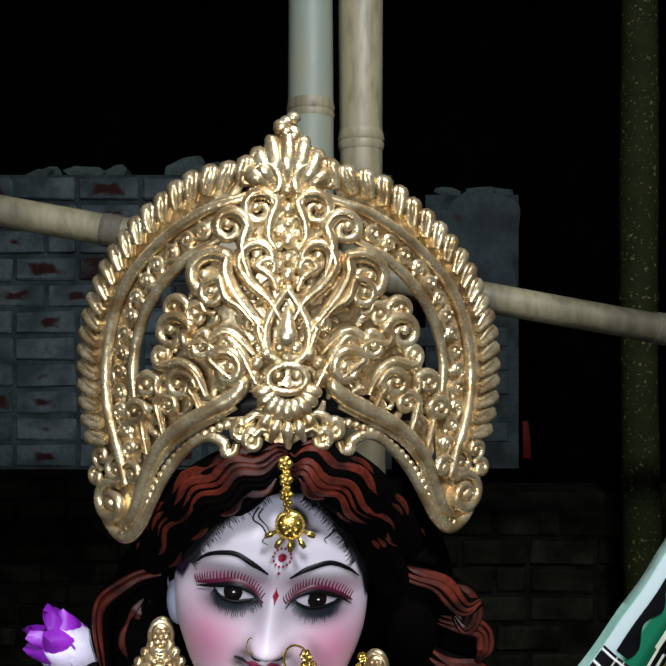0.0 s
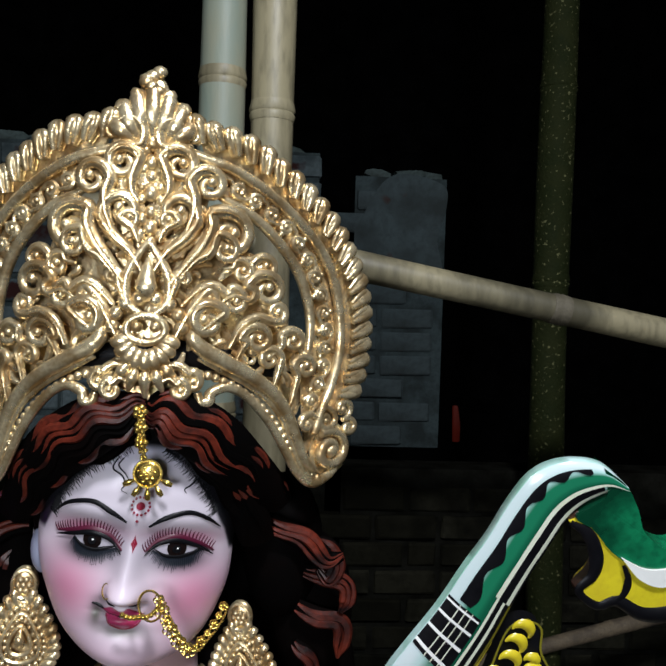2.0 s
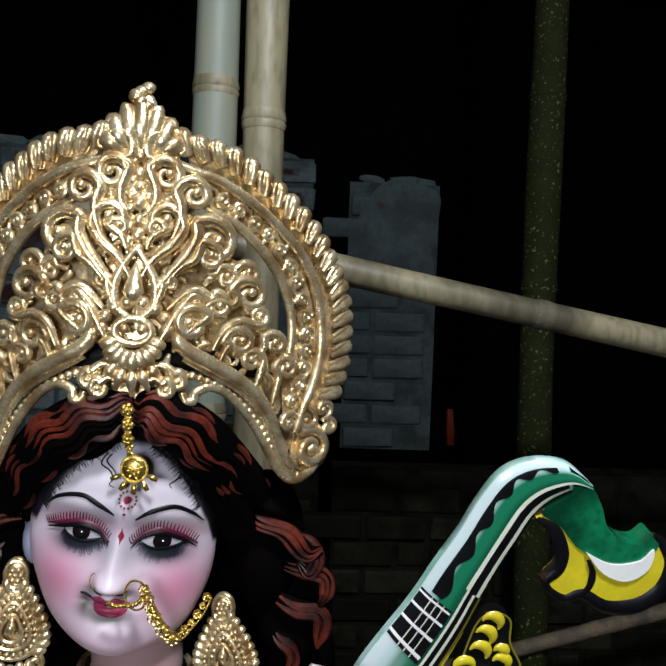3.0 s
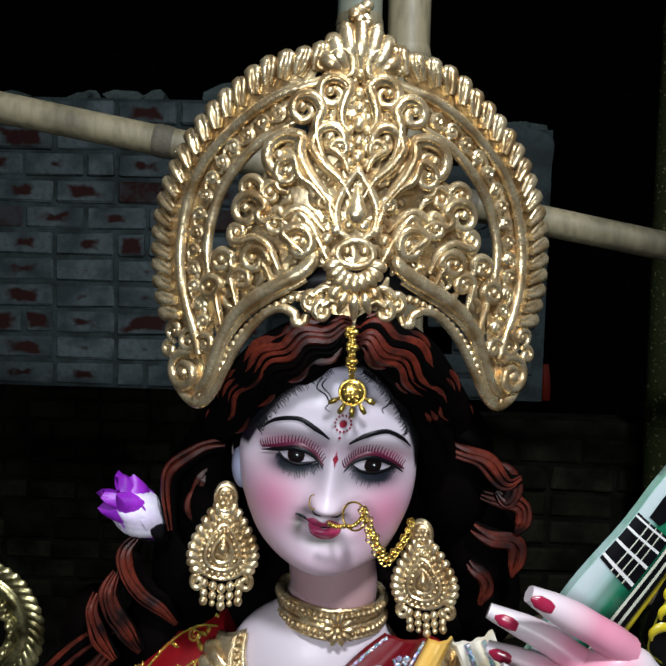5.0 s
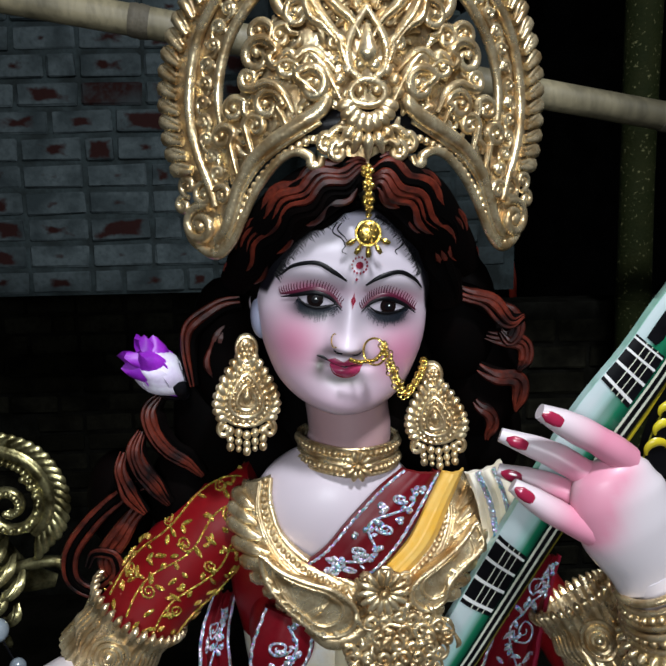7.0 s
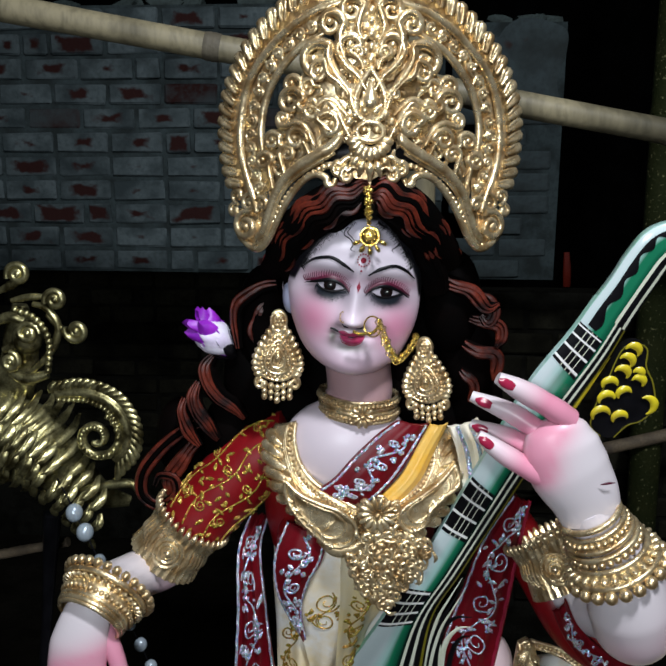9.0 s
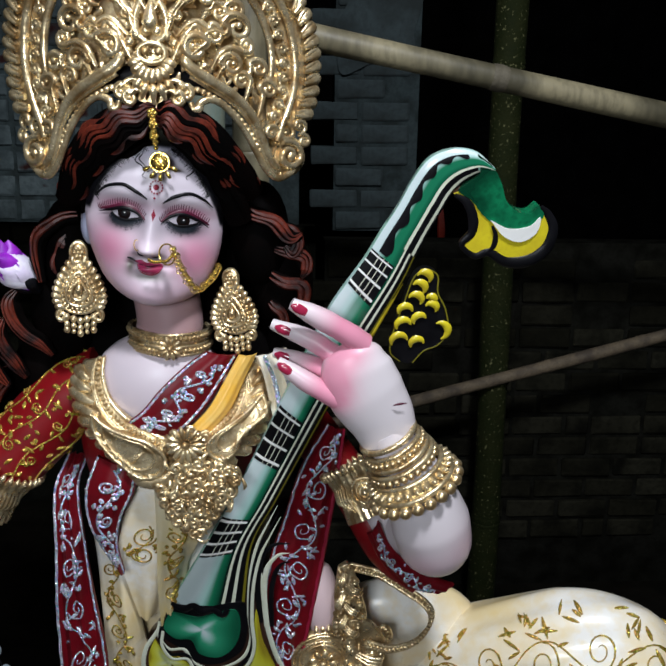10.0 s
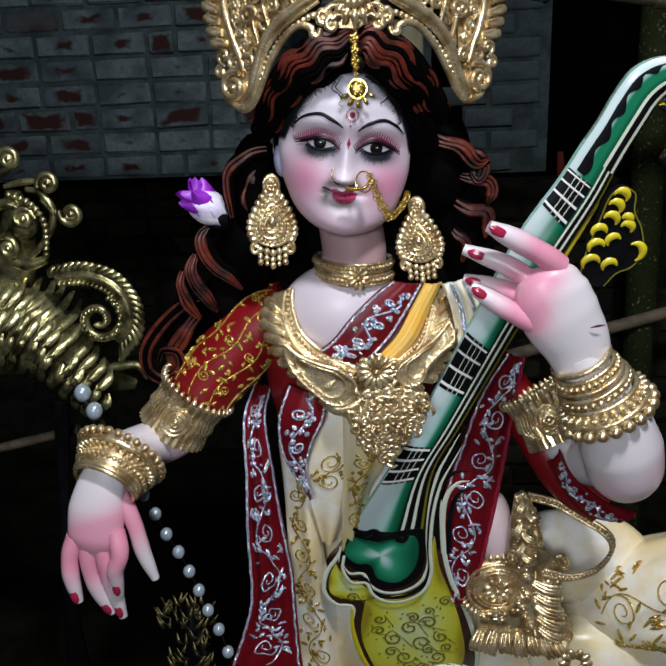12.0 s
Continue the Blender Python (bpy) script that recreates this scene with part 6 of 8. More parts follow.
domed_pad("paisley", [(0.103, 0.835, 0.985), (0.110, 0.826, 0.955), (0.082, 0.815, 0.932), (0.062, 0.808, 0.912), (0.055, 0.806, 0.890), (0.032, 0.804, 0.877), (0.012, 0.804, 0.891), (0.016, 0.805, 0.915), (0.047, 0.810, 0.938), (0.078, 0.820, 0.960)], 0.007, scallops=range(4, 24, 3))
s = Shape()
s.tube([(-0.124, 0.812, 0.852), (-0.095, 0.803, 0.838), (-0.065, 0.800, 0.842), (-0.045, 0.800, 0.862)], [0.004, 0.011, 0.012, 0.006], 12, 0, 0.6, 20)
s.obj("leaf", GOLD, nk)
fl = np.array((-0.024, 0.790, 0.909))
for k in range(14):
    a = k * 6.283 / 14
    s = Shape()
    s.ball(fl + np.array((0.020 * math.cos(a), 0, 0.020 * math.sin(a))), (0.0048, 0.004, 0.013), 8, 6, 0, Matrix.Rotation(-(a - math.pi / 2), 3, "Y"))
    s.obj("petal", GOLD, nk)
s = Shape()
s.ball(fl + np.array((0, -0.004, 0)), (0.006, 0.005, 0.006))
s.obj("flower_eye", GOLD, nk)
pend = spline([(-0.071, 0.802, 0.831), (-0.061, 0.802, 0.797), (-0.042, 0.802, 0.767), (-0.011, 0.802, 0.741), (0.017, 0.802, 0.776), (0.045, 0.802, 0.810), (0.059, 0.802, 0.849), (0.037, 0.802, 0.873), (-0.016, 0.802, 0.876), (-0.052, 0.802, 0.865)], 60)
s = Shape()
s.slab(pend, (0, 0.016, 0), 0, 0.08)
s.obj("pendant", GOLD, nk)
rnd = random.Random(11)
pm = sum(pend) / len(pend)
for ring_, (f, count) in enumerate(((0.94, 22), (0.66, 15), (0.36, 8), (0.08, 2))):
    for k in range(count):
        q = pend[int((k + 0.5 * (ring_ % 2)) * 60 / count) % 60]
        c = pm + (q - pm) * (f + rnd.uniform(-0.05, 0.05))
        r = rnd.uniform(0.0095, 0.0125)
        lift = 0.006 + 0.010 * (1 - f)
        s = Shape()
        a0, sg = rnd.uniform(0, 360), rnd.choice((1, -1))
        s.tube([(c[0] + x, c[1] - lift - 0.004 * k_ / 20, c[2] + z) for k_, (x, z) in enumerate(curl((0, 0), r, a0, 1.3, sg, 0.2, 20))], [r * 0.18, r * 0.34, r * 0.34, r * 0.26], 8)
        a = radians(a0 - sg * 50)
        s.tube([(c[0] + r * math.cos(radians(a0)), c[1] - lift, c[2] + r * math.sin(radians(a0))), (c[0] + 1.5 * r * math.cos(a), c[1] - lift - 0.002, c[2] + 1.5 * r * math.sin(a)), (c[0] + 1.9 * r * math.cos(a - 0.5 * sg), c[1] - lift + 0.002, c[2] + 1.9 * r * math.sin(a - 0.5 * sg))], [r * 0.2, r * 0.36, r * 0.1], 7, 0, 0.8, 10)
        s.obj("scroll", GOLD, nk)


def bangle(name, label, cen, axis, r, rows, parent=None, group=""):
    """Stacked rings round an arm: (shift along the arm, radius, thickness, kind)."""
    th = thing(name, label, "bangle", group)
    ax_ = np.array(axis, float)
    ax_ /= np.linalg.norm(ax_)
    e1_ = np.cross(ax_, (0, 1, 0))
    e1_ /= np.linalg.norm(e1_)
    e2_ = np.cross(ax_, e1_)
    cen = np.array(cen, float)
    P = lambda a, k, sh: cen + ax_ * sh + r * k * (math.cos(a) * e1_ + math.sin(a) * e2_)
    for sh, k, thick, kind in rows:
        if kind == "ring":
            s = Shape()
            s.tube([P(a, k, sh) for a in np.linspace(0, 6.283, 48, endpoint=False)], thick, 9, close=True, side=ax_)
            s.obj("ring", GOLD, th)
        elif kind == "band":
            s = Shape()
            s.grid([[P(a, k + x, sh + z) for a in np.linspace(0, 6.283, 48)] for x, z in ((-0.1, -thick), (0, -thick), (0.03, 0), (0, thick), (-0.1, thick))], 0)
            s.obj("band", GOLD, th)
        else:
            m = int(2 * math.pi * r * k / (thick * 2.05))
            b = Shape()
            b.ball((0, 0, 0), thick, 10, 7)
            first = None
            for a in np.linspace(0, 6.283, m, endpoint=False):
                if first is None:
                    ob = first = b.obj("bead", GOLD, th)
                else:
                    ob = first.copy()
                    scene.collection.objects.link(ob)
                ob.location = tuple(P(a, k, sh))
                if kind == "leaf":
                    d = P(a, 2, 0) - P(a, 1, 0)
                    ob.rotation_mode = "QUATERNION"
                    ob.rotation_quaternion = Vector(d).to_track_quat("Z", "Y")
                    ob.scale = (0.8, 0.8, 1.7)
    return th


# bangles on the raised wrist
bc0, bc1 = np.array((0.308, 0.766, 0.930)), np.array((0.358, 0.775, 0.841))
bx = bc1 - bc0
bangle("bangle_stack", "stack of gilded bangles on the raised wrist", bc0, bx, 0.046, [(-0.004, 1.02, 0.005, "ring"), (0.011, 1.05, 0.0045, "ring"), (0.02, 1.12, 0.005, "bead"), (0.03, 1.16, 0.0045, "ring"), (0.024, 1.08, 0.014, "band"), (0.041, 1.24, 0.005, "ring"), (0.05, 1.26, 0.006, "bead")])
bangle("bracelet", "wide gilded bracelet edged with large balls", bc0 + bx * 0.78, bx + np.array((0.01, 0, -0.03)), 0.062, [(-0.016, 1.0, 0.005, "ring"), (-0.006, 1.06, 0.007, "leaf"), (0.008, 1.12, 0.006, "ring"), (0.002, 1.05, 0.018, "band"), (0.02, 1.22, 0.0105, "bead")])
# bracelet on the lowered wrist
wc = np.array((-0.496, 0.800, 0.733))
wx = np.array((-0.030, -0.085, -0.052))
bangle("bracelet", "gilded bracelet with rows of balls on the lowered wrist", wc, wx, 0.061, [(-0.026, 1.3, 0.0085, "bead"), (-0.015, 1.18, 0.006, "ring"), (-0.004, 1.1, 0.006, "leaf"), (0.004, 1.0, 0.024, "band"), (0.012, 1.06, 0.005, "bead"), (0.022, 1.0, 0.004, "ring"), (0.030, 0.96, 0.005, "ring"), (0.036, 0.92, 0.004, "ring")])


def armlet(pts, radius, label, flare=1.12):
    """A fluted gilded cuff round the upper arm with a rosette in front."""
    th = thing("armlet", label, "armlet")
    c = [np.array(p) for p in spline(pts, 6)]
    d = c[-1] - c[0]
    ln = np.linalg.norm(d)
    d /= ln
    e = np.cross(d, (0, 1, 0))
    e /= np.linalg.norm(e)
    f = np.cross(d, e)
    P = lambda a, t, k=1.0: c[0] + d * ln * t + radius * k * (math.cos(a) * e + math.sin(a) * f)
    s = Shape()
    s.grid([[P(a, t, (1 + (flare - 1) * abs(2 * t - 1)) + 0.03 * math.cos(30 * a)) for a in np.linspace(0, 6.283, 120)] for t in np.linspace(0, 1, 12)] + [[P(a, 1, 0.9) for a in np.linspace(0, 6.283, 120)]], 0)
    s.obj("cuff", GOLD, th)
    front = min(np.linspace(0, 6.283, 60), key=lambda a: P(a, 0.5)[1])
    for k in range(34):
        a = k * 6.283 / 34
        s = Shape()
        p = P(a, 0.0, flare * 1.02)
        s.tube([p, p - d * 0.010 + (P(a, 0, 1.2) - P(a, 0, 1)) * 0.3, p - d * 0.016], [0.0055, 0.0055, 0.0015], 7, 0, 1, 8)
        s.obj("scallop", GOLD, th)
    for k, rr in ((0.9, 0.004), (0.6, 0.0036), (0.34, 0.0036)):
        s = Shape()
        s.tube([P(front + 0.42 * k * math.cos(a), 0.5 + 0.34 * k * math.sin(a), 1.07) for a in np.linspace(0, 6.283, 34, endpoint=False)], rr, 7, close=True)
        s.obj("rosette_ring", GOLD, th)
    s = Shape()
    s.ball(P(front, 0.5, 1.09), 0.008)
    s.obj("rosette_eye", GOLD, th)
    for sg in (1, -1):
        for k in range(6):
            s = Shape()
            s.tube([P(front + sg * (0.5 + 0.13 * k), 0.85 - 0.06 * k, 1.05), P(front + sg * (0.58 + 0.13 * k), 0.5, 1.09), P(front + sg * (0.50 + 0.13 * k), 0.18, 1.05)], [0.002, 0.005, 0.002], 7, 0, 1, 10)
            s.obj("flute", GOLD, th)
    return th


armlet([(-0.365, 0.915, 0.830), (-0.417, 0.910, 0.759)], 0.061, "fluted gilded armlet below the red sleeve")
armlet([(0.273, 0.930, 0.809), (0.313, 0.900, 0.735)], 0.056, "fluted gilded armlet behind the instrument")

# girdle
gd = thing("girdle", "gilded girdle with a flower boss and bead chain", "girdle")
gc = np.array((0.2175, 0.985, 0.362))
s = Shape()
s.ball(gc, (0.072, 0.022, 0.065), 30, 16)
s.obj("boss", GOLD, gd)
for k, r in ((0.062, 0.004), (0.05, 0.0032), (0.042, 0.003)):
    s = Shape()
    s.tube([gc + np.array((k * math.cos(a), -0.016 - 0.1 * (0.062 - k), k * 0.92 * math.sin(a))) for a in np.linspace(0, 6.283, 40, endpoint=False)], r, 8, close=True)
    s.obj("boss_ring", GOLD, gd)
for k in range(9):
    a = k * 6.283 / 9
    s = Shape()
    s.ball(gc + np.array((0.02 * math.cos(a), -0.024, 0.02 * math.sin(a))), (0.008, 0.006, 0.011), 9, 7, 0, Matrix.Rotation(-(a - math.pi / 2), 3, "Y"))
    s.obj("petal", GOLD, gd)
s = Shape()
s.ball(gc + np.array((0, -0.027, 0)), 0.007)
s.obj("flower_eye", GOLD, gd)


def relief(parent, outline, count, seed, big=0.012, name="scroll"):
    """A cast plate covered with small scrolls and fluted leaves."""
    r_ = random.Random(seed)
    o2 = spline(list(outline) + [outline[0]], 61)[:-1]
    mid = sum(o2) / len(o2)
    s = Shape()
    s.slab(o2, (0, 0.014, 0), 0, 0.05)
    s.obj("plate", GOLD, parent)
    s = Shape()
    s.tube([p + np.array((0, -0.001, 0)) for p in o2], 0.0032, 8, close=True)
    s.obj("plate_rim", GOLD, parent)
    for k in range(count):
        f = math.sqrt(r_.uniform(0.03, 0.95))
        c = mid + (o2[(k * 23) % 60] - mid) * f
        r = r_.uniform(0.55, 1.0) * big
        s = Shape()
        if k % 3:
            s.tube([(c[0] + x, c[1] - 0.004, c[2] + z) for x, z in curl((0, 0), r, r_.uniform(0, 360), 1.25, r_.choice((1, -1)), 0.25, 18)], [r * 0.2, r * 0.4, r * 0.34, r * 0.3], 7)
            s.ball((c[0], c[1] - 0.006, c[2]), r * 0.4, 7, 5)
        else:
            out = c - mid
            out /= np.linalg.norm(out) + 1e-9
            s.tube([c - out * r, c + np.array((0, -0.007, 0)), c + out * r * 1.4], [r * 0.2, r * 0.5, r * 0.2], 8, 0, 0.8, 10)
        s.obj(name, GOLD, parent)


relief(gd, [(0.268, 0.935, 0.480), (0.310, 0.935, 0.470), (0.339, 0.935, 0.426), (0.333, 0.935, 0.362), (0.366, 0.935, 0.275), (0.333, 0.935, 0.233), (0.263, 0.935, 0.243), (0.197, 0.935, 0.264), (0.174, 0.935, 0.321), (0.230, 0.935, 0.331), (0.261, 0.935, 0.382)], 54, 4)
relief(gd, [(0.245, 0.945, 0.588), (0.266, 0.945, 0.593), (0.286, 0.945, 0.536), (0.299, 0.945, 0.483), (0.283, 0.945, 0.454), (0.249, 0.945, 0.474), (0.239, 0.945, 0.522)], 18, 6, 0.010)
for k in range(30):
    a = radians(100 - 9 * k)
    s = Shape()
    e = np.array((math.cos(a), 0, 0.93 * math.sin(a)))
    s.tube([gc + e * 0.068 + np.array((0, -0.010, 0)), gc + e * 0.078 + np.array((0, -0.016, 0)), gc + e * 0.088 + np.array((0, -0.006, 0))], [0.003, 0.0055, 0.003], 8, 0, 0.9, 8)
    s.obj("boss_leaf", GOLD, gd)


def fluted_leaf(p, way, length, w, bend=0.3):
    """A broad leaf of three parallel ribs that curls at its end."""
    way = np.array(way, float) / np.linalg.norm(way)
    side_ = np.cross(way, (0, 1, 0))
    s = Shape()
    for off in (-0.8, 0.0, 0.8):
        q = [np.array(p) + side_ * off * w * 0.7, np.array(p) + way * length * 0.5 + side_ * off * w + np.array((0, -0.010, 0)), np.array(p) + way * length * 0.9 + side_ * (off + bend) * w + np.array((0, -0.010, 0)), np.array(p) + way * length + side_ * (off + bend * 1.8) * w + np.array((0, -0.002, 0))]
        s.tube(q, [w * 0.3, w * 0.5, w * 0.52, w * 0.2], 8, 0, 0.9, 14)
    s.obj("fluted_leaf", GOLD, gd)


for k in range(7):
    fluted_leaf((0.180 + 0.026 * k, 0.930, 0.288 - 0.003 * k), (0.16 * (k - 3), 0, -1), 0.042 + 0.006 * (k % 2), 0.0115, 0.5)
for k in range(5):
    fluted_leaf((0.282 + 0.004 * k, 0.928, 0.405 - 0.027 * k), (1, 0, -0.35 - 0.05 * k), 0.052, 0.0095, 0.5)
for k in range(6):
    fluted_leaf((0.258 + 0.004 * math.sin(2 * k), 0.930, 0.585 - 0.023 * k), (1 if k % 2 else -0.6, 0, -0.7), 0.028, 0.006, 0.6)
for pts, r in (([(0.255, 0.955, 0.588), (0.254, 0.955, 0.540), (0.267, 0.955, 0.497), (0.291, 0.955, 0.468), (0.311, 0.955, 0.438)], 0.0105), ([(0.273, 0.950, 0.519), (0.249, 0.950, 0.490), (0.242, 0.950, 0.451), (0.260, 0.950, 0.422)], 0.0085), ([(0.289, 0.945, 0.425), (0.323, 0.945, 0.420), (0.348, 0.945, 0.430), (0.340, 0.945, 0.454), (0.322, 0.945, 0.446)], 0.0085)):
    s = Shape()
    s.tube(pts, [r * 0.6, r, r, r * 0.6], 9, 0, 0.8, 30)
    s.obj("strap", GOLD, gd)
    bead_row([(p[0], p[1] - r * 0.8, p[2]) for p in pts], r * 0.5, 12, gd)
CHAIN = [(0.269, 0.960, 0.589), (0.325, 0.950, 0.577), (0.375, 0.930, 0.554), (0.411, 0.910, 0.537), (0.425, 0.900, 0.515), (0.415, 0.895, 0.486), (0.389, 0.900, 0.454), (0.347, 0.910, 0.436), (0.302, 0.930, 0.435)]
for off, r in ((0.0, 0.0042), (0.010, 0.0042)):
    s = Shape()
    s.tube([(p[0] - off * 0.4, p[1] - 0.002, p[2] - off) for p in CHAIN], r, 8, n=60)
    s.obj("chain_cord", GOLD, gd)
bead_row([(p[0] - 0.002, p[1] - 0.004, p[2] - 0.005) for p in CHAIN], 0.0042, 46, gd, "chain_bead")
fl2 = np.array((0.360, 0.875, 0.255))
for k in range(10):
    a = k * 0.6283
    s = Shape()
    s.ball(fl2 + np.array((0.022 * math.cos(a), 0, 0.022 * math.sin(a))), (0.008, 0.006, 0.013), 9, 7, 0, Matrix.Rotation(-(a - math.pi / 2), 3, "Y"))
    s.obj("petal", GOLD, gd)

# ---- the stringed instrument ----
veena = thing("veena", "green and yellow painted wooden veena with a scroll head", "veena")
EDGE_L = [*[(-0.080, 0.930, 0.531), (-0.017, 0.902, 0.648), (0.054, 0.869, 0.791), (0.111, 0.838, 0.921), (0.156, 0.814, 1.024), (0.207, 0.787, 1.136)], *[(0.259, 0.768, 1.218), (0.286, 0.757, 1.267), (0.307, 0.748, 1.303), (0.323, 0.741, 1.336), (0.342, 0.733, 1.367), (0.364, 0.730, 1.382), (0.391, 0.728, 1.387), (0.419, 0.730, 1.382), (0.444, 0.734, 1.363)]]
EDGE_R = [*[(0.065, 0.932, 0.522), (0.081, 0.898, 0.668), (0.124, 0.874, 0.766), (0.175, 0.848, 0.878), (0.213, 0.829, 0.960), (0.263, 0.805, 1.063)], *[(0.317, 0.779, 1.171), (0.339, 0.767, 1.224), (0.356, 0.758, 1.263), (0.372, 0.750, 1.295), (0.385, 0.744, 1.321), (0.399, 0.740, 1.338), (0.414, 0.737, 1.349), (0.429, 0.736, 1.356), (0.447, 0.736, 1.357)]]
VN = 120
VL, VR = spline(EDGE_L, VN), spline(EDGE_R, VN)
OUT = np.array((0, -1, -0.235)) / math.hypot(1, 0.235)


def vb(s, t, lift=0.0):
    """Along the neck from the belly (0) to the head (1), across it from 0 to 1."""
    x = min(VN - 1.001, max(0.0, s * (VN - 1)))
    i, f = int(x), x - int(x)
    a, b = VL[i] * (1 - f) + VL[i + 1] * f, VR[i] * (1 - f) + VR[i + 1] * f
    round_ = 0.006 * (1 - abs(2 * min(1.0, max(0.0, t)) - 1) ** 4)
    return a + (b - a) * t + OUT * (round_ + lift)


def strip_on(s0, s1, t0, t1, mat, name="stripe", lift=0.0014, n=60, k=12, wave=None, parent=veena):
    s = Shape()
    rows = []
    for i in range(n):
        q = s0 + (s1 - s0) * i / (n - 1)
        w = wave(i / (n - 1)) if wave else 0.0
        rows.append([vb(q, t0 + (t1 + w - t0) * j / (k - 1), lift) for j in range(k)])
    s.grid(rows, 0)
    return s.obj(name, mat, parent)


s = Shape()
s.grid([[vb(i / 119, t, 0) for t in np.linspace(0, 1, 13)] + [vb(i / 119, t, 0) - OUT * (0.012 + 0.014 * math.sqrt(max(0, 1 - (2 * t - 1) ** 2))) for t in np.linspace(1, 0, 13)] for i in range(120)], 0, True, True)
s.obj("neck", GREEN_PALE, veena)
# brushed shading from pale to green to near black across the neck
def shade(stops, x):
    k = [q[0] for q in stops]
    return tuple(float(np.interp(x, k, [q[1][c] for q in stops])) for c in range(3))


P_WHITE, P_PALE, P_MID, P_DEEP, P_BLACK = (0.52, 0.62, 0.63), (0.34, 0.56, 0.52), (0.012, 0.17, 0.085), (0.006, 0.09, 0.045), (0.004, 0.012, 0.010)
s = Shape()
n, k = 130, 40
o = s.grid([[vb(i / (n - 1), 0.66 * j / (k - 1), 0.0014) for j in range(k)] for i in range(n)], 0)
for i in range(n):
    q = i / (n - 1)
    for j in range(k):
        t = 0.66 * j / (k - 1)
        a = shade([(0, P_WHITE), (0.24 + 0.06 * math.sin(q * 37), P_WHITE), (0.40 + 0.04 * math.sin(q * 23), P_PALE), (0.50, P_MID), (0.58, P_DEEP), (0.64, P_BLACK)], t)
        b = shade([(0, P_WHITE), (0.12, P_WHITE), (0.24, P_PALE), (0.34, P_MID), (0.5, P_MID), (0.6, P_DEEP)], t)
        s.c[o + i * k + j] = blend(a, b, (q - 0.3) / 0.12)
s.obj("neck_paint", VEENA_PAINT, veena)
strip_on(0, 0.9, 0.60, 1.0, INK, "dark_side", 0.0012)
for t0, t1, m in ((0.66, 0.705, CREAM), (0.79, 0.84, CREAM), (0.93, 0.97, OLIVE)):
    strip_on(0.0, 0.5, t0, t1, m, "line", 0.0022)
for t0, t1, m in ((0.62, 0.70, CREAM), (0.85, 0.93, CREAM)):
    strip_on(0.5, 1.0, t0, t1, m, "line", 0.0022)
strip_on(0.46, 0.88, 0.15, 0.29, INK, "wavy_mark", 0.0024, 90, 6, lambda f: 0.07 + 0.07 * math.sin(f * 34) - 0.12 * f)
# frets
for s0, s1 in ((0.068, 0.115), (0.18, 0.245), (0.395, 0.455)):
    strip_on(s0, s1, 0.0, 0.62, INK, "fret_board", 0.0022, 20)
    for k in range(4):
        q = s0 + (s1 - s0) * (0.06 + 0.28 * k)
        strip_on(q, q + 0.0028, -0.01, 0.6, WHITE, "fret", 0.0032, 3, 12)
    for t in (0.2, 0.32, 0.44):
        strip_on(s0, s1, t, t + 0.018, CREAM, "string_mark", 0.003, 10, 3)


def plate(name, pts, mat, lift, back=0.02, n=70, parent=veena):
    s = Shape()
    o2 = spline(list(pts) + [pts[0]], n + 1)[:-1]
    s.slab([p + OUT * lift for p in o2], -OUT * back)
    return s.obj(name, mat, parent, smooth=False)


def line_on(name, pts, w, mat, lift, n=50, flat=0.22, parent=veena):
    s = Shape()
    s.tube([p + OUT * lift for p in spline(pts, n)], w, 8, 0, flat, None, OUT)
    return s.obj(name, mat, parent)


# scroll head
head_green = [(0.417, 0.730, 1.382), (0.442, 0.734, 1.364), (0.458, 0.740, 1.339), (0.468, 0.746, 1.315), (0.487, 0.749, 1.299), (0.507, 0.750, 1.296), (0.520, 0.747, 1.307), (0.528, 0.751, 1.292), (0.510, 0.754, 1.277), (0.487, 0.756, 1.271), (0.462, 0.755, 1.276), (0.436, 0.751, 1.292), (0.414, 0.745, 1.316), (0.394, 0.742, 1.328), (0.406, 0.740, 1.340), (0.423, 0.737, 1.353)]
plate("scroll_green", head_green, GREEN, 0.007, 0.03)
head_yellow = [(0.388, 0.743, 1.324), (0.412, 0.742, 1.332), (0.433, 0.745, 1.316), (0.452, 0.752, 1.287), (0.477, 0.755, 1.275), (0.510, 0.754, 1.279), (0.526, 0.749, 1.298), (0.543, 0.754, 1.278), (0.540, 0.762, 1.245), (0.518, 0.766, 1.227), (0.484, 0.767, 1.225), (0.456, 0.764, 1.235), (0.430, 0.765, 1.232), (0.411, 0.762, 1.245), (0.424, 0.758, 1.264), (0.426, 0.752, 1.289), (0.414, 0.746, 1.311)]
plate("scroll_yellow", head_yellow, YELLOW, 0.0055, 0.026)
plate("scroll_white", [(0.447, 0.752, 1.286), (0.477, 0.755, 1.273), (0.508, 0.754, 1.277), (0.523, 0.751, 1.291), (0.520, 0.757, 1.267), (0.498, 0.760, 1.253), (0.471, 0.758, 1.261)], WHITE, 0.009, 0.008)
plate("scroll_back", [p + (p - sum(np.array(q) for q in head_yellow) / len(head_yellow)) * 0.07 for p in [np.array(q) for q in head_yellow]], BROWN, 0.002, 0.018)
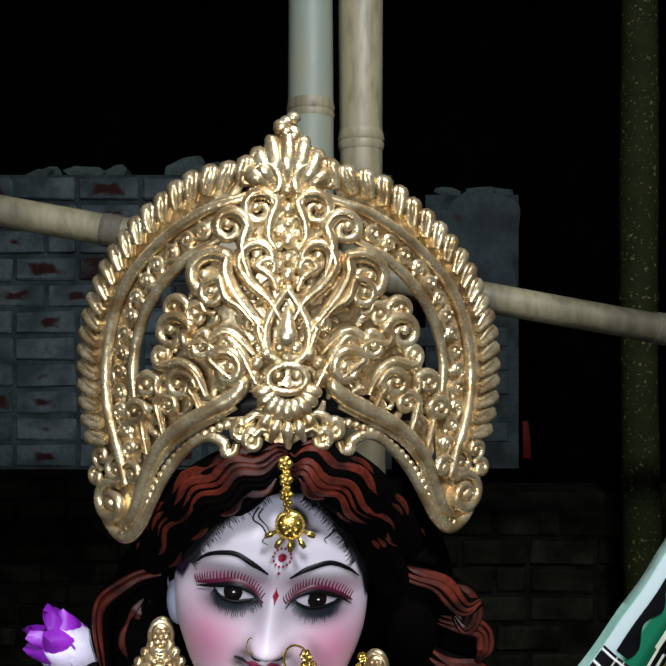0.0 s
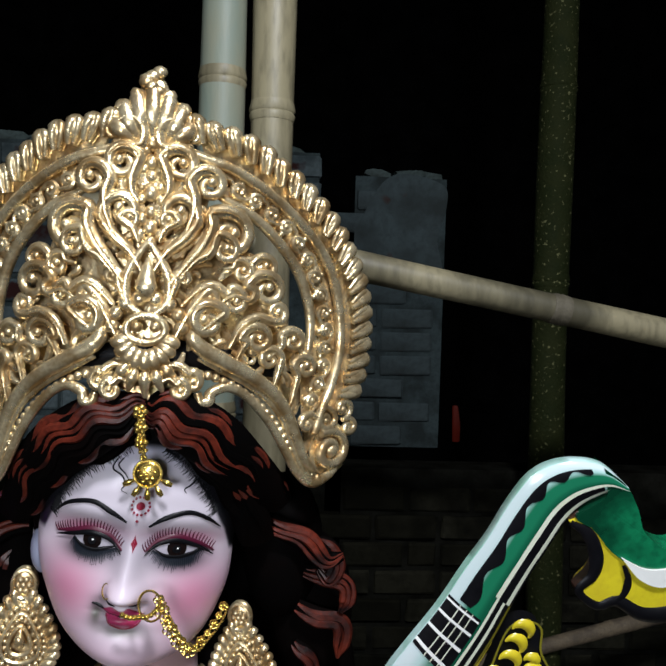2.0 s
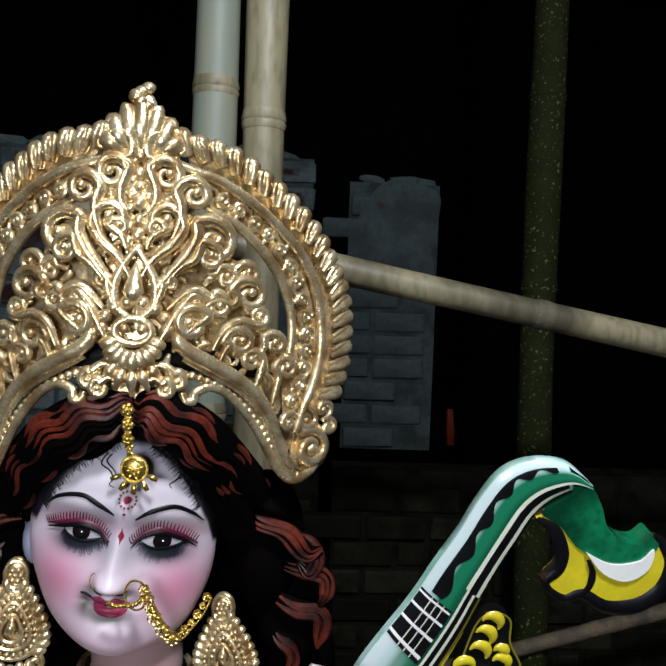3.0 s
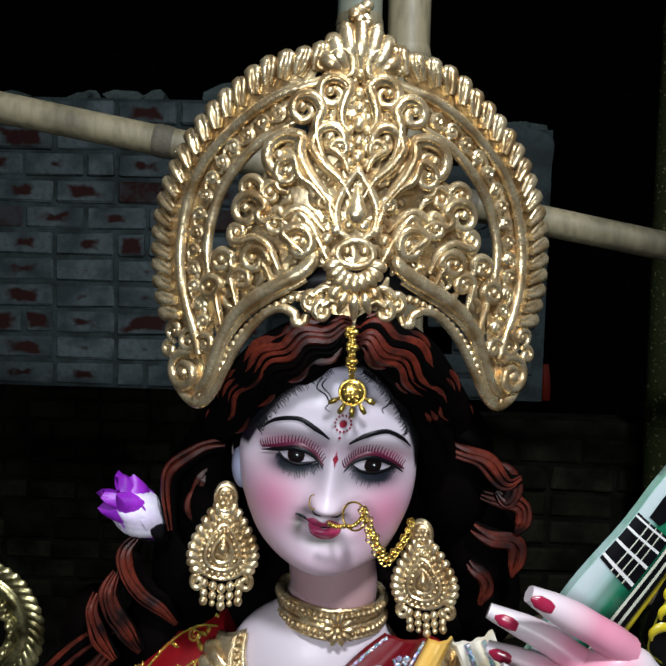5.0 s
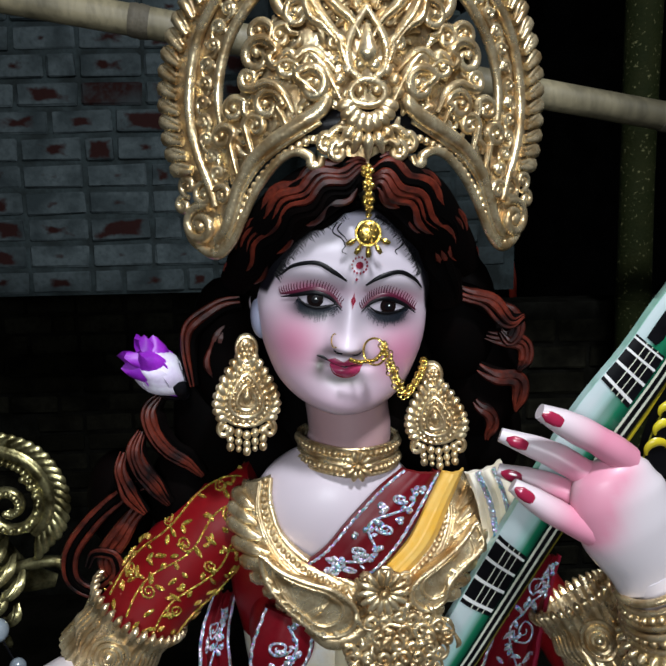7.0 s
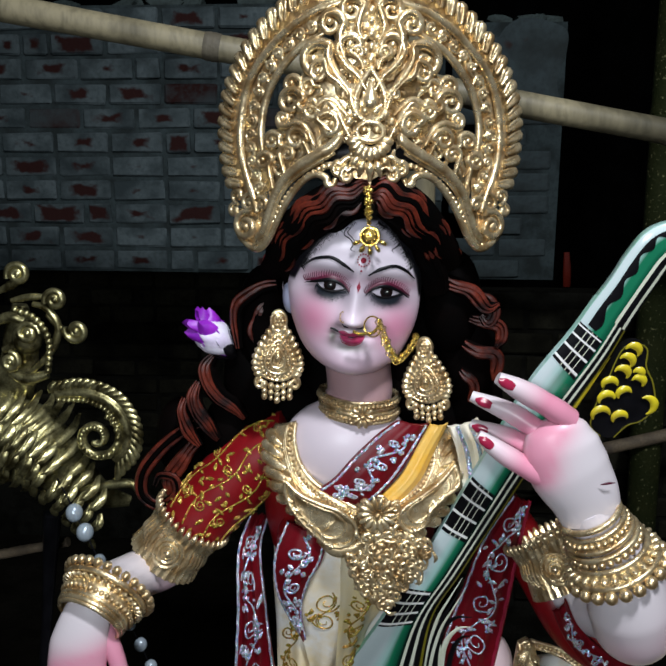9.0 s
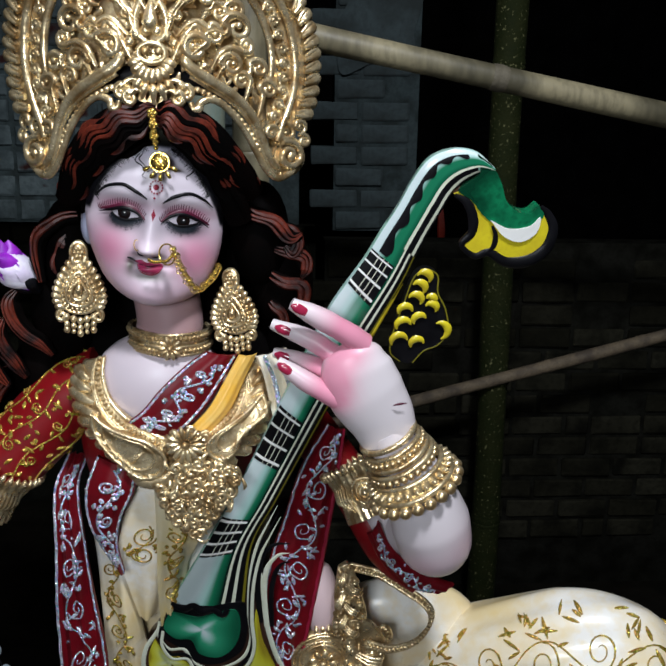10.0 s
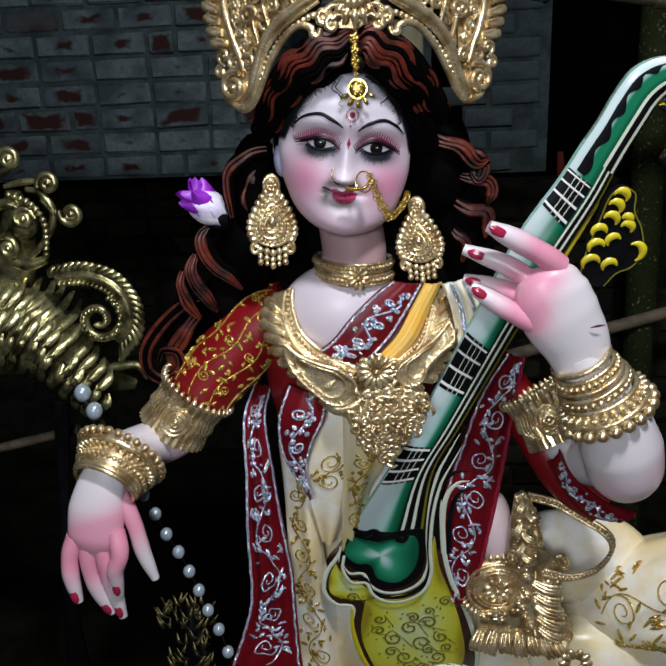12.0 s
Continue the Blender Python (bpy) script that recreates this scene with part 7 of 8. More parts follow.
line_on("scroll_edge", [(0.389, 0.744, 1.323), (0.409, 0.746, 1.311), (0.421, 0.752, 1.286), (0.421, 0.758, 1.264), (0.408, 0.762, 1.246), (0.430, 0.766, 1.229), (0.451, 0.764, 1.235), (0.480, 0.768, 1.220), (0.514, 0.767, 1.222), (0.540, 0.763, 1.242), (0.546, 0.755, 1.273), (0.534, 0.750, 1.296), (0.521, 0.747, 1.307)], [0.003, 0.007, 0.008, 0.006, 0.004, 0.006, 0.007, 0.010, 0.010, 0.008, 0.006, 0.003], INK, 0.006, 90, 0.4)
line_on("scroll_crease", [(0.451, 0.754, 1.277), (0.458, 0.758, 1.262), (0.457, 0.762, 1.246), (0.448, 0.764, 1.235)], [0.002, 0.0045, 0.003], INK, 0.008)

# belly
belly = [(-0.071, 0.925, 0.551), (-0.107, 0.945, 0.466), (-0.136, 0.957, 0.413), (-0.144, 0.970, 0.358), (-0.121, 0.979, 0.320), (-0.086, 0.982, 0.309), (-0.093, 0.998, 0.241), (-0.075, 1.019, 0.152), (-0.027, 1.046, 0.035), (0.072, 1.060, -0.025), (0.159, 1.046, 0.037), (0.186, 1.023, 0.132), (0.174, 1.001, 0.228), (0.150, 0.981, 0.313), (0.123, 0.965, 0.382), (0.105, 0.945, 0.465), (0.098, 0.927, 0.544), (0.088, 0.907, 0.629), (0.065, 0.927, 0.544), (-0.019, 0.928, 0.539)]
plate("belly", belly, BROWN, 0.002, 0.05, 120)

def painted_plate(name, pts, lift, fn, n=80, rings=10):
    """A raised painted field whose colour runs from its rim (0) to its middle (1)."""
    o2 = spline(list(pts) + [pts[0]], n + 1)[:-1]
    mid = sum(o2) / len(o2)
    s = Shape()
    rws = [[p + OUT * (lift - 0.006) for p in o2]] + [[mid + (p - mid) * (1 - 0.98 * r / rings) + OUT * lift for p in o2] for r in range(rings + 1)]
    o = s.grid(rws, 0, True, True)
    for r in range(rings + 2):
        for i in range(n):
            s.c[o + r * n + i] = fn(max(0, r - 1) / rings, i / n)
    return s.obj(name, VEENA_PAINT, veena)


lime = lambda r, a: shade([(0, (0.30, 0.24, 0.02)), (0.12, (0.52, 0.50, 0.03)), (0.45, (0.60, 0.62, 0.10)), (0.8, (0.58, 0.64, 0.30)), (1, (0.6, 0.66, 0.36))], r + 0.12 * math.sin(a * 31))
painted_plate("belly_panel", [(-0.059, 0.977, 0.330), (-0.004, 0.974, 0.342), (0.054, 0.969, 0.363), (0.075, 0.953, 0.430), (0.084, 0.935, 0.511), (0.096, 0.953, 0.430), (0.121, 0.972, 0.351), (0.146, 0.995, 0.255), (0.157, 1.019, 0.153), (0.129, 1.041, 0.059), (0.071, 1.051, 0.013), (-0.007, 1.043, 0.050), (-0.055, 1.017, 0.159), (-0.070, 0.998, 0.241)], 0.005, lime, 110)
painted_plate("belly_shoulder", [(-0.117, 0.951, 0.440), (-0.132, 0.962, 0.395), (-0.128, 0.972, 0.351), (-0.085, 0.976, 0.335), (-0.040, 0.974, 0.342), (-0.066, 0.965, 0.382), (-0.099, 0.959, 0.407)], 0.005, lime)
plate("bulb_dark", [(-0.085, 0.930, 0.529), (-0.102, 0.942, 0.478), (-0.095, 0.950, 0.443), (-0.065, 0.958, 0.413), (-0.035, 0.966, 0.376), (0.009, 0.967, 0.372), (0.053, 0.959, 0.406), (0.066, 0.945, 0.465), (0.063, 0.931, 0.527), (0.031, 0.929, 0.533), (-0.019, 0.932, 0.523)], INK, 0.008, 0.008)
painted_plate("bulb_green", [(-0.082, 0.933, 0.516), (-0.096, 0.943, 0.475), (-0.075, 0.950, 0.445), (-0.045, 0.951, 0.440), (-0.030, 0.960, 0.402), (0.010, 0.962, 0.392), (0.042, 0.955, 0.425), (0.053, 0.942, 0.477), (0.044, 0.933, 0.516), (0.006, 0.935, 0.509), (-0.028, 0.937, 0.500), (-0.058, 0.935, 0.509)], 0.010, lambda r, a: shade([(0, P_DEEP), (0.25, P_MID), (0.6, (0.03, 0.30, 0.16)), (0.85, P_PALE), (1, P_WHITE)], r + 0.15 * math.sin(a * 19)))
line_on("belly_mark", [(-0.078, 0.927, 0.543), (-0.055, 0.931, 0.525), (-0.036, 0.929, 0.534), (-0.019, 0.933, 0.518), (0.002, 0.932, 0.522), (0.019, 0.935, 0.509), (0.031, 0.932, 0.522)], [0.004, 0.0085, 0.007, 0.009, 0.0065, 0.008, 0.004], INK, 0.0135)
for off, m, w in ((0, CREAM, 0.0038), (14, INK, 0.0045), (26, CREAM, 0.0036)):
    k = off / 14 * 0.012
    line_on("belly_line", [np.array(p) + np.array((0.25 * k, 0, -k)) for p in [(-0.103, 0.939, 0.491), (-0.107, 0.948, 0.452), (-0.090, 0.957, 0.416), (-0.060, 0.958, 0.413), (-0.046, 0.965, 0.380), (-0.017, 0.970, 0.360), (0.023, 0.969, 0.364), (0.058, 0.962, 0.392), (0.073, 0.951, 0.442), (0.070, 0.934, 0.511), (0.074, 0.914, 0.598), (0.087, 0.897, 0.670), (0.106, 0.886, 0.718), (0.126, 0.878, 0.762)]], [w * 0.8, w, w, w, w, w * 0.8, w * 0.1], m, 0.0085, 90)
line_on("belly_edge", belly[:13] + belly[13:18], [0.004, 0.005, 0.005, 0.005], CREAM, 0.003, 160)
line_on("belly_edge", [(-0.088, 0.982, 0.307), (-0.087, 0.999, 0.234), (-0.067, 1.020, 0.145), (-0.022, 1.044, 0.043)], [0.003, 0.006, 0.006], YELLOW, 0.004)
for pts, m, w in (([(0.104, 0.945, 0.465), (0.100, 0.924, 0.555), (0.106, 0.910, 0.613), (0.126, 0.903, 0.644), (0.148, 0.902, 0.649)], CREAM, 0.005), ([(0.091, 0.943, 0.476), (0.088, 0.919, 0.576), (0.096, 0.904, 0.639), (0.119, 0.897, 0.669), (0.149, 0.897, 0.671)], INK, 0.006), ([(0.114, 0.945, 0.465), (0.113, 0.927, 0.544), (0.120, 0.914, 0.597), (0.133, 0.908, 0.623), (0.151, 0.907, 0.628)], INK, 0.005)):
    line_on("belly_loop", pts, [w, w, w, w * 0.7, w * 0.15], m, 0.003, 40, 0.25)
rnd = random.Random(3)
for x, y, r, a0, sg in ((0, 0, 0.016, 30, 1), (0.030, 0.012, 0.015, 200, -1), (-0.026, -0.022, 0.017, 90, 1), (0.02, -0.03, 0.018, 300, -1), (0.05, -0.018, 0.013, 120, 1), (-0.008, -0.062, 0.017, 0, -1), (0.045, -0.062, 0.016, 220, 1), (-0.048, 0.018, 0.011, 45, -1), (0.055, 0.055, 0.010, 60, 1), (-0.09, 0.062, 0.010, 0, 1), (0.005, 0.022, 0.011, 150, -1), (-0.03, -0.05, 0.012, 10, 1), (0.03, -0.045, 0.011, 80, 1), (0.06, -0.04, 0.010, 250, -1), (0.0, -0.085, 0.013, 60, 1), (0.03, 0.035, 0.009, 300, 1), (-0.05, -0.005, 0.011, 200, -1), (0.02, -0.085, 0.012, 20, 1)):
    x, y, r = x * 1.35, y * 1.5 - 0.03, r * 1.4
    c = np.array((0.036, 0.988, 0.281))
    pts = [(c[0] + x + q[0], c[1] - 0.235 * (y + q[1]), c[2] + y + q[1]) for q in [(r * 1.8, -r * 1.2)] + curl((0, 0), r, a0, 1.4, sg, 0.2, 22)]
    line_on("belly_curl", [np.array(p) for p in pts], [0.001, 0.0028, 0.0024, 0.0014], OLIVE, 0.0062, 40)
    for j in range(3):
        a = radians(a0 + 90 * j)
        q = c + np.array((x + 1.5 * r * math.cos(a), -0.235 * (y + 1.5 * r * math.sin(a)), y + 1.5 * r * math.sin(a)))
        line_on("belly_leaf", [q, q + np.array((0.006 * math.cos(a + 0.8), 0, 0.006 * math.sin(a + 0.8)))], [0.001, 0.0024, 0.0008], OLIVE, 0.006, 6)

# pegs: a dark carved board with yellow crescents, and the yellow rod beside the neck
plate("peg_board", [(0.312, 0.806, 1.058), (0.316, 0.797, 1.098), (0.328, 0.787, 1.140), (0.341, 0.776, 1.186), (0.358, 0.772, 1.200), (0.379, 0.775, 1.191), (0.382, 0.781, 1.162), (0.397, 0.788, 1.134), (0.405, 0.797, 1.095), (0.390, 0.803, 1.070), (0.368, 0.805, 1.060), (0.351, 0.811, 1.038), (0.330, 0.810, 1.040)], INK, -0.012, 0.018, 80)
line_on("peg_edge", [(0.330, 0.810, 1.040), (0.312, 0.806, 1.058), (0.316, 0.797, 1.098), (0.328, 0.787, 1.140), (0.341, 0.776, 1.186), (0.358, 0.772, 1.200), (0.379, 0.775, 1.191), (0.382, 0.781, 1.162), (0.397, 0.788, 1.134), (0.405, 0.797, 1.095), (0.390, 0.803, 1.070), (0.368, 0.805, 1.060), (0.351, 0.811, 1.038)], 0.0012, OLIVE, -0.010, 60)
line_on("peg_rod", [(0.275, 0.798, 1.090), (0.297, 0.787, 1.137), (0.319, 0.777, 1.182)], [0.007, 0.0075, 0.006], YELLOW, -0.004, 20, 1.0)
line_on("peg_rod_tip", [(0.311, 0.780, 1.169), (0.319, 0.776, 1.187), (0.326, 0.771, 1.207)], [0.005, 0.0045, 0.001], CREAM, -0.003, 12, 1.0)
for x, y, r, a in ((1465, 470, 15, 60), (1450, 495, 15, 50), (1440, 525, 15, 60), (1415, 555, 15, 100), (1408, 590, 16, 110), (1395, 630, 18, 110), (1478, 545, 13, 60), (1450, 575, 14, 120), (1495, 600, 20, 20), (1440, 635, 15, 110), (1478, 525, 10, 60)):
    c = np.array({(1465, 470): (0.357, 0.776, 1.186), (1450, 495): (0.350, 0.780, 1.169), (1440, 525): (0.346, 0.784, 1.149), (1415, 555): (0.332, 0.789, 1.129), (1408, 590): (0.331, 0.795, 1.104), (1395, 630): (0.326, 0.802, 1.076), (1478, 545): (0.373, 0.788, 1.135), (1450, 575): (0.357, 0.793, 1.114), (1495, 600): (0.390, 0.797, 1.096), (1440, 635): (0.356, 0.803, 1.071), (1478, 525): (0.371, 0.785, 1.149)}[(x, y)])
    rr = r * 0.00074
    pts = [c + np.array((rr * math.cos(b), -0.235 * rr * math.sin(b), rr * math.sin(b))) for b in np.linspace(radians(a - 95), radians(a + 95), 9)]
    line_on("peg", pts, [0.0012, 0.0052, 0.0068, 0.0052, 0.0012], YELLOW, -0.009, 20, 0.6)

# ---- flower in the hair ----
fb = thing("lotus_bud", "purple and white artificial lotus bud tucked into the hair", "flower")
base, tip = np.array((-0.283, 0.900, 1.152)), np.array((-0.335, 0.880, 1.212))
axd = tip - base
ln = np.linalg.norm(axd)
axd /= ln
e1v = np.cross(axd, (0, 1, 0))
e1v /= np.linalg.norm(e1v)
e2v = np.cross(axd, e1v)
for ring, (count, rad, reach, mat) in enumerate(((5, 0.031, 0.90, PETAL), (5, 0.021, 1.0, PURPLE), (4, 0.013, 1.12, PURPLE), (3, 0.006, 0.95, PURPLE))):
    for k in range(count):
        a = 6.283 * k / count + ring * 0.6
        out = math.cos(a) * e1v + math.sin(a) * e2v
        side_ = np.cross(axd, out)
        s = Shape()
        rows = []
        for i in range(12):
            t = i / 11
            w = 0.021 * math.sin(math.pi * min(1, 0.12 + t * 0.88)) ** 0.7 * (1.15 if ring == 1 else 1)
            c = base + axd * ln * t * reach + out * rad * math.sin(math.pi * (0.1 + 0.72 * t)) * (1.0 + 0.25 * ring * t) + out * (0.016 * t ** 3 if ring in (1, 2) else 0.0)
            rows.append([c + side_ * w * x - out * 0.010 * x * x + out * 0.002 * math.sin(9 * t + 3 * x) for x in np.linspace(-1, 1, 7)] + [c + side_ * w * x * 0.97 - out * (0.010 * x * x + 0.0012) for x in np.linspace(1, -1, 7)])
        s.grid(rows, 0, True, True)
        s.obj("petal", mat, fb)
for k in range(4):
    a = 1.57 * k + 0.4
    out = math.cos(a) * e1v + math.sin(a) * e2v
    s = Shape()
    s.tube([base - axd * 0.012, base + out * 0.018 + axd * 0.008, base + out * 0.022 + axd * ln * 0.38], [0.008, 0.011, 0.001], 8, 0, 0.4, 12, out)
    s.obj("sepal", INK, fb)

# ---- the gilded bird beside the idol, one carved piece ----
bird = Shape()
bird.tube([(-0.956, 1.100, 0.891), (-0.829, 1.080, 0.922), (-0.734, 1.070, 0.914), (-0.665, 1.080, 0.853), (-0.606, 1.100, 0.797), (-0.549, 1.120, 0.774)], [0.10, 0.105, 0.085, 0.055, 0.03, 0.012], 22, 0, 0.7, 34)
BIRD_MID = ((-0.95, 0.89), (-0.83, 0.92), (-0.73, 0.914), (-0.665, 0.853), (-0.606, 0.797), (-0.55, 0.774))


def on_bird(x, z, lift=0.0):
    zc = float(np.interp(x, [q[0] for q in BIRD_MID], [q[1] for q in BIRD_MID]))
    return np.array((x, 1.002 + 0.06 * min(1.4, abs(z - zc) / 0.1) ** 2 - lift, z))


back_ = spline([(-0.84, 1.012), (-0.77, 1.022), (-0.703, 1.008), (-0.655, 0.965), (-0.612, 0.890), (-0.565, 0.826)], 60)
feather_rnd = random.Random(8)
for tier in range(4):
    for k in range(15):
        q = back_[min(59, int(k * 4.1 + 2 * (tier % 2)))] + np.array((-0.018, -0.046)) * tier * (1 - 0.02 * k)
        ln = (0.060 - 0.0016 * k) * feather_rnd.uniform(0.85, 1.1)
        sway = feather_rnd.uniform(-0.004, 0.004)
        pts = [q + np.array((0.010, 0.006)), q + np.array((0.006 + sway, -0.3 * ln)), q + np.array((-0.008 + sway, -0.7 * ln)), q + np.array((-0.026, -ln))]
        bird.tube([on_bird(x, z, 0.002 + 0.008 * math.sin(math.pi * i / 3)) for i, (x, z) in enumerate(pts)], [0.003, 0.0105, 0.0085, 0.0015], 9, 0, 0.45, 12)
        bird.tube([on_bird(x - 0.003, z, 0.008 + 0.007 * math.sin(math.pi * i / 3)) for i, (x, z) in enumerate(pts)], [0.001, 0.0026, 0.0022, 0.0006], 6, 0, 0.8, 10)
plume = [*[(-0.651, 1.020, 1.035), (-0.591, 1.020, 1.038), (-0.541, 1.020, 1.018), (-0.515, 1.020, 0.976), (-0.517, 1.020, 0.932), (-0.539, 1.020, 0.902)]]
bird.tube(plume, [0.010, 0.014, 0.014, 0.012, 0.008], 10, 0, 0.7, 40)
pl = even(spline(plume, 60), 24)
pc = np.array((-0.572, 1.020, 0.956))
for k, p in enumerate(pl):
    out = p - pc
    out /= np.linalg.norm(out)
    d = pl[min(k + 1, 23)] - pl[max(k - 1, 0)]
    d /= np.linalg.norm(d)
    bird.tube([p + out * 0.004 - d * 0.006, p + out * 0.016 + d * 0.004, p + out * 0.026 + d * 0.018, p + out * 0.022 + d * 0.026], [0.005, 0.0085, 0.0065, 0.002], 8, 0, 0.8, 10)
    bird.ball(p - out * 0.014 + np.array((0, -0.008, 0)), 0.0052, 7, 5)
sp = curl((0, 0), 0.052, 60, 1.5, -1, 0.16, 60)
bird.tube([pc + np.array((x, -0.004, z - 0.006)) for x, z in sp], [0.007, 0.010, 0.009, 0.006], 9)
for x, z in sp[::2]:
    bird.ball(pc + np.array((x, -0.013, z - 0.006)), 0.0055, 7, 5)
for stem, r in (([(-0.716, 1.040, 1.063), (-0.665, 1.040, 1.112), (-0.645, 1.040, 1.162), (-0.665, 1.040, 1.199), (-0.693, 1.040, 1.208)], 0.008), ([(-0.667, 1.040, 1.187), (-0.641, 1.040, 1.162), (-0.618, 1.040, 1.149)], 0.007), ([(-0.749, 1.040, 1.072), (-0.716, 1.040, 1.059), (-0.672, 1.040, 1.069)], 0.012), ([(-0.735, 1.040, 1.214), (-0.700, 1.040, 1.221), (-0.666, 1.040, 1.223)], 0.007), ([(-0.762, 1.050, 1.230), (-0.734, 1.050, 1.245), (-0.715, 1.050, 1.260)], 0.009), ([(-0.764, 1.050, 1.114), (-0.728, 1.050, 1.125), (-0.704, 1.050, 1.112)], 0.010), ([(-0.678, 1.050, 0.807), (-0.584, 1.050, 0.834), (-0.520, 1.050, 0.842), (-0.497, 1.050, 0.813)], 0.010), ([(-0.782, 1.050, 1.165), (-0.745, 1.050, 1.180), (-0.716, 1.050, 1.171)], 0.011)):
    bird.tube(stem, [r * 0.6, r, r, r * 0.7], 9, 0, 0.8, 24)
for c, r, a0, sg in (((-0.644, 1.030, 1.218), 0.022, 200, -1), ((-0.606, 1.030, 1.158), 0.024, 160, 1), ((-0.718, 1.040, 1.265), 0.024, 200, -1), ((-0.702, 1.030, 1.152), 0.024, 0, 1), ((-0.741, 1.030, 1.095), 0.020, 90, -1)):
    c = np.array(c)
    bird.tube([c + np.array((x, 0, z)) for x, z in curl((0, 0), r, a0, 1.5, sg, 0.2, 34)], [0.006, 0.0075, 0.005], 9)
    bird.ball(c, r * 0.35)
for p in even(spline([(-0.721, 1.025, 1.199), (-0.682, 1.025, 1.181), (-0.659, 1.025, 1.140), (-0.664, 1.025, 1.081)], 30), 14):
    bird.ball(p, 0.0072, 8, 6)
bird.ball((-0.713, 1.050, 1.137), (0.03, 0.025, 0.03), 14, 10)
bird.tube([(-0.785, 1.100, 1.026), (-0.755, 1.090, 1.072), (-0.739, 1.080, 1.142), (-0.733, 1.070, 1.202)], [0.06, 0.04, 0.035, 0.015], 14, 0, 0.6, 16)
# the leg block on which it stands
bird.tube([(-0.80, 1.16, -0.31), (-0.79, 1.16, 0.25), (-0.76, 1.15, 0.5), (-0.72, 1.12, 0.74)], [0.05, 0.012, 0.012, 0.02], 14, 1, 0.8, 18)
tagged(bird.obj("bird_figure", [GOLD_OLD, INK]), "dark gilded ornamental bird figure with scrolling plume", "figure")

# foliage ornament low down, its shade put into a darkened gilt
fo = Shape()
rnd2 = random.Random(4)
for k in range(90):
    p = np.array((-0.472 + rnd2.uniform(-0.052, 0.05), 1.055 + rnd2.uniform(-0.02, 0.02), 0.16 + rnd2.uniform(-0.16, 0.10)))
    lean = rnd2.uniform(-0.016, 0.016)
    fo.tube([p, p + np.array((lean, -0.010, 0.014)), p + np.array((2 * lean, 0, 0.030))], [0.001, 0.0042, 0.001], 6, 0, 0.5, 7)
bb = np.array((-0.472, 1.090, 0.177))
fo.tube([(bb[0], bb[1], -0.31), (bb[0], bb[1], 0.1), tuple(bb), (bb[0], bb[1], bb[2] + 0.06)], [0.05, 0.035, 0.03, 0.01], 10, 1, 1, 12)
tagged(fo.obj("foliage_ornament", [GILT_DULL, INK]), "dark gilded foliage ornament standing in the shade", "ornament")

# string of beads
st = thing("bead_string", "string of silvery beads hanging beside the idol", "beads")
BEADS_A = [(-0.649, 1.000, 0.870), (-0.624, 0.985, 0.835), (-0.609, 0.975, 0.811), (-0.586, 0.965, 0.776), (-0.555, 0.950, 0.725), (-0.513, 0.930, 0.660), (-0.491, 0.920, 0.614), (-0.472, 0.920, 0.571), (-0.454, 0.920, 0.525), (-0.433, 0.920, 0.484), (-0.415, 0.920, 0.439), (-0.399, 0.920, 0.394), (-0.384, 0.920, 0.346), (-0.365, 0.920, 0.299), (-0.350, 0.920, 0.243), (-0.334, 0.920, 0.172), (-0.325, 0.950, 0.044)]
s = Shape()
s.tube(BEADS_A, 0.0015, 6, 0, 1, 80)
s.obj("thread", INK, st)
for p in BEADS_A[2:16]:
    s = Shape()
    r = 0.0165 if p[2] > 0.75 else 0.0125
    s.ball((0, 0, 0), (r, r, r * 1.12), 16, 11)
    ob = s.obj("bead", PEARL, st)
    ob.location = p

# ---- loose shards on the wall top ----
rnd = random.Random(21)
for k in range(22):
    s = Shape()
    w, h = rnd.uniform(0.03, 0.11), rnd.uniform(0.012, 0.03)
    x = rnd.uniform(-1.25, 0.17) if k < 17 else rnd.uniform(0.36, 0.64)
    a = rnd.uniform(-0.5, 0.3)
    top = 2.06 if k < 17 else 2.05
    pts = [(w * math.cos(b) * rnd.uniform(0.7, 1.1), 0, h * math.sin(b) * rnd.uniform(0.7, 1.1)) for b in np.linspace(0, 6.283, 9, endpoint=False)]
    s.slab(pts, (0, 0.05, 0))
    ob = s.obj("roof_shard", TILE_BITS, smooth=False)
    ob.matrix_basis = pose(x, (2.47 if k < 17 else 2.78) + rnd.uniform(0, 0.1), top + h * 0.6 + w * abs(math.sin(a)) * 0.6, rnd.uniform(-10, 10), math.degrees(a), rnd.uniform(-20, 20))
    tagged(ob, "broken grey-green roof shard lying on the wall", "shard", "shards on the wall")

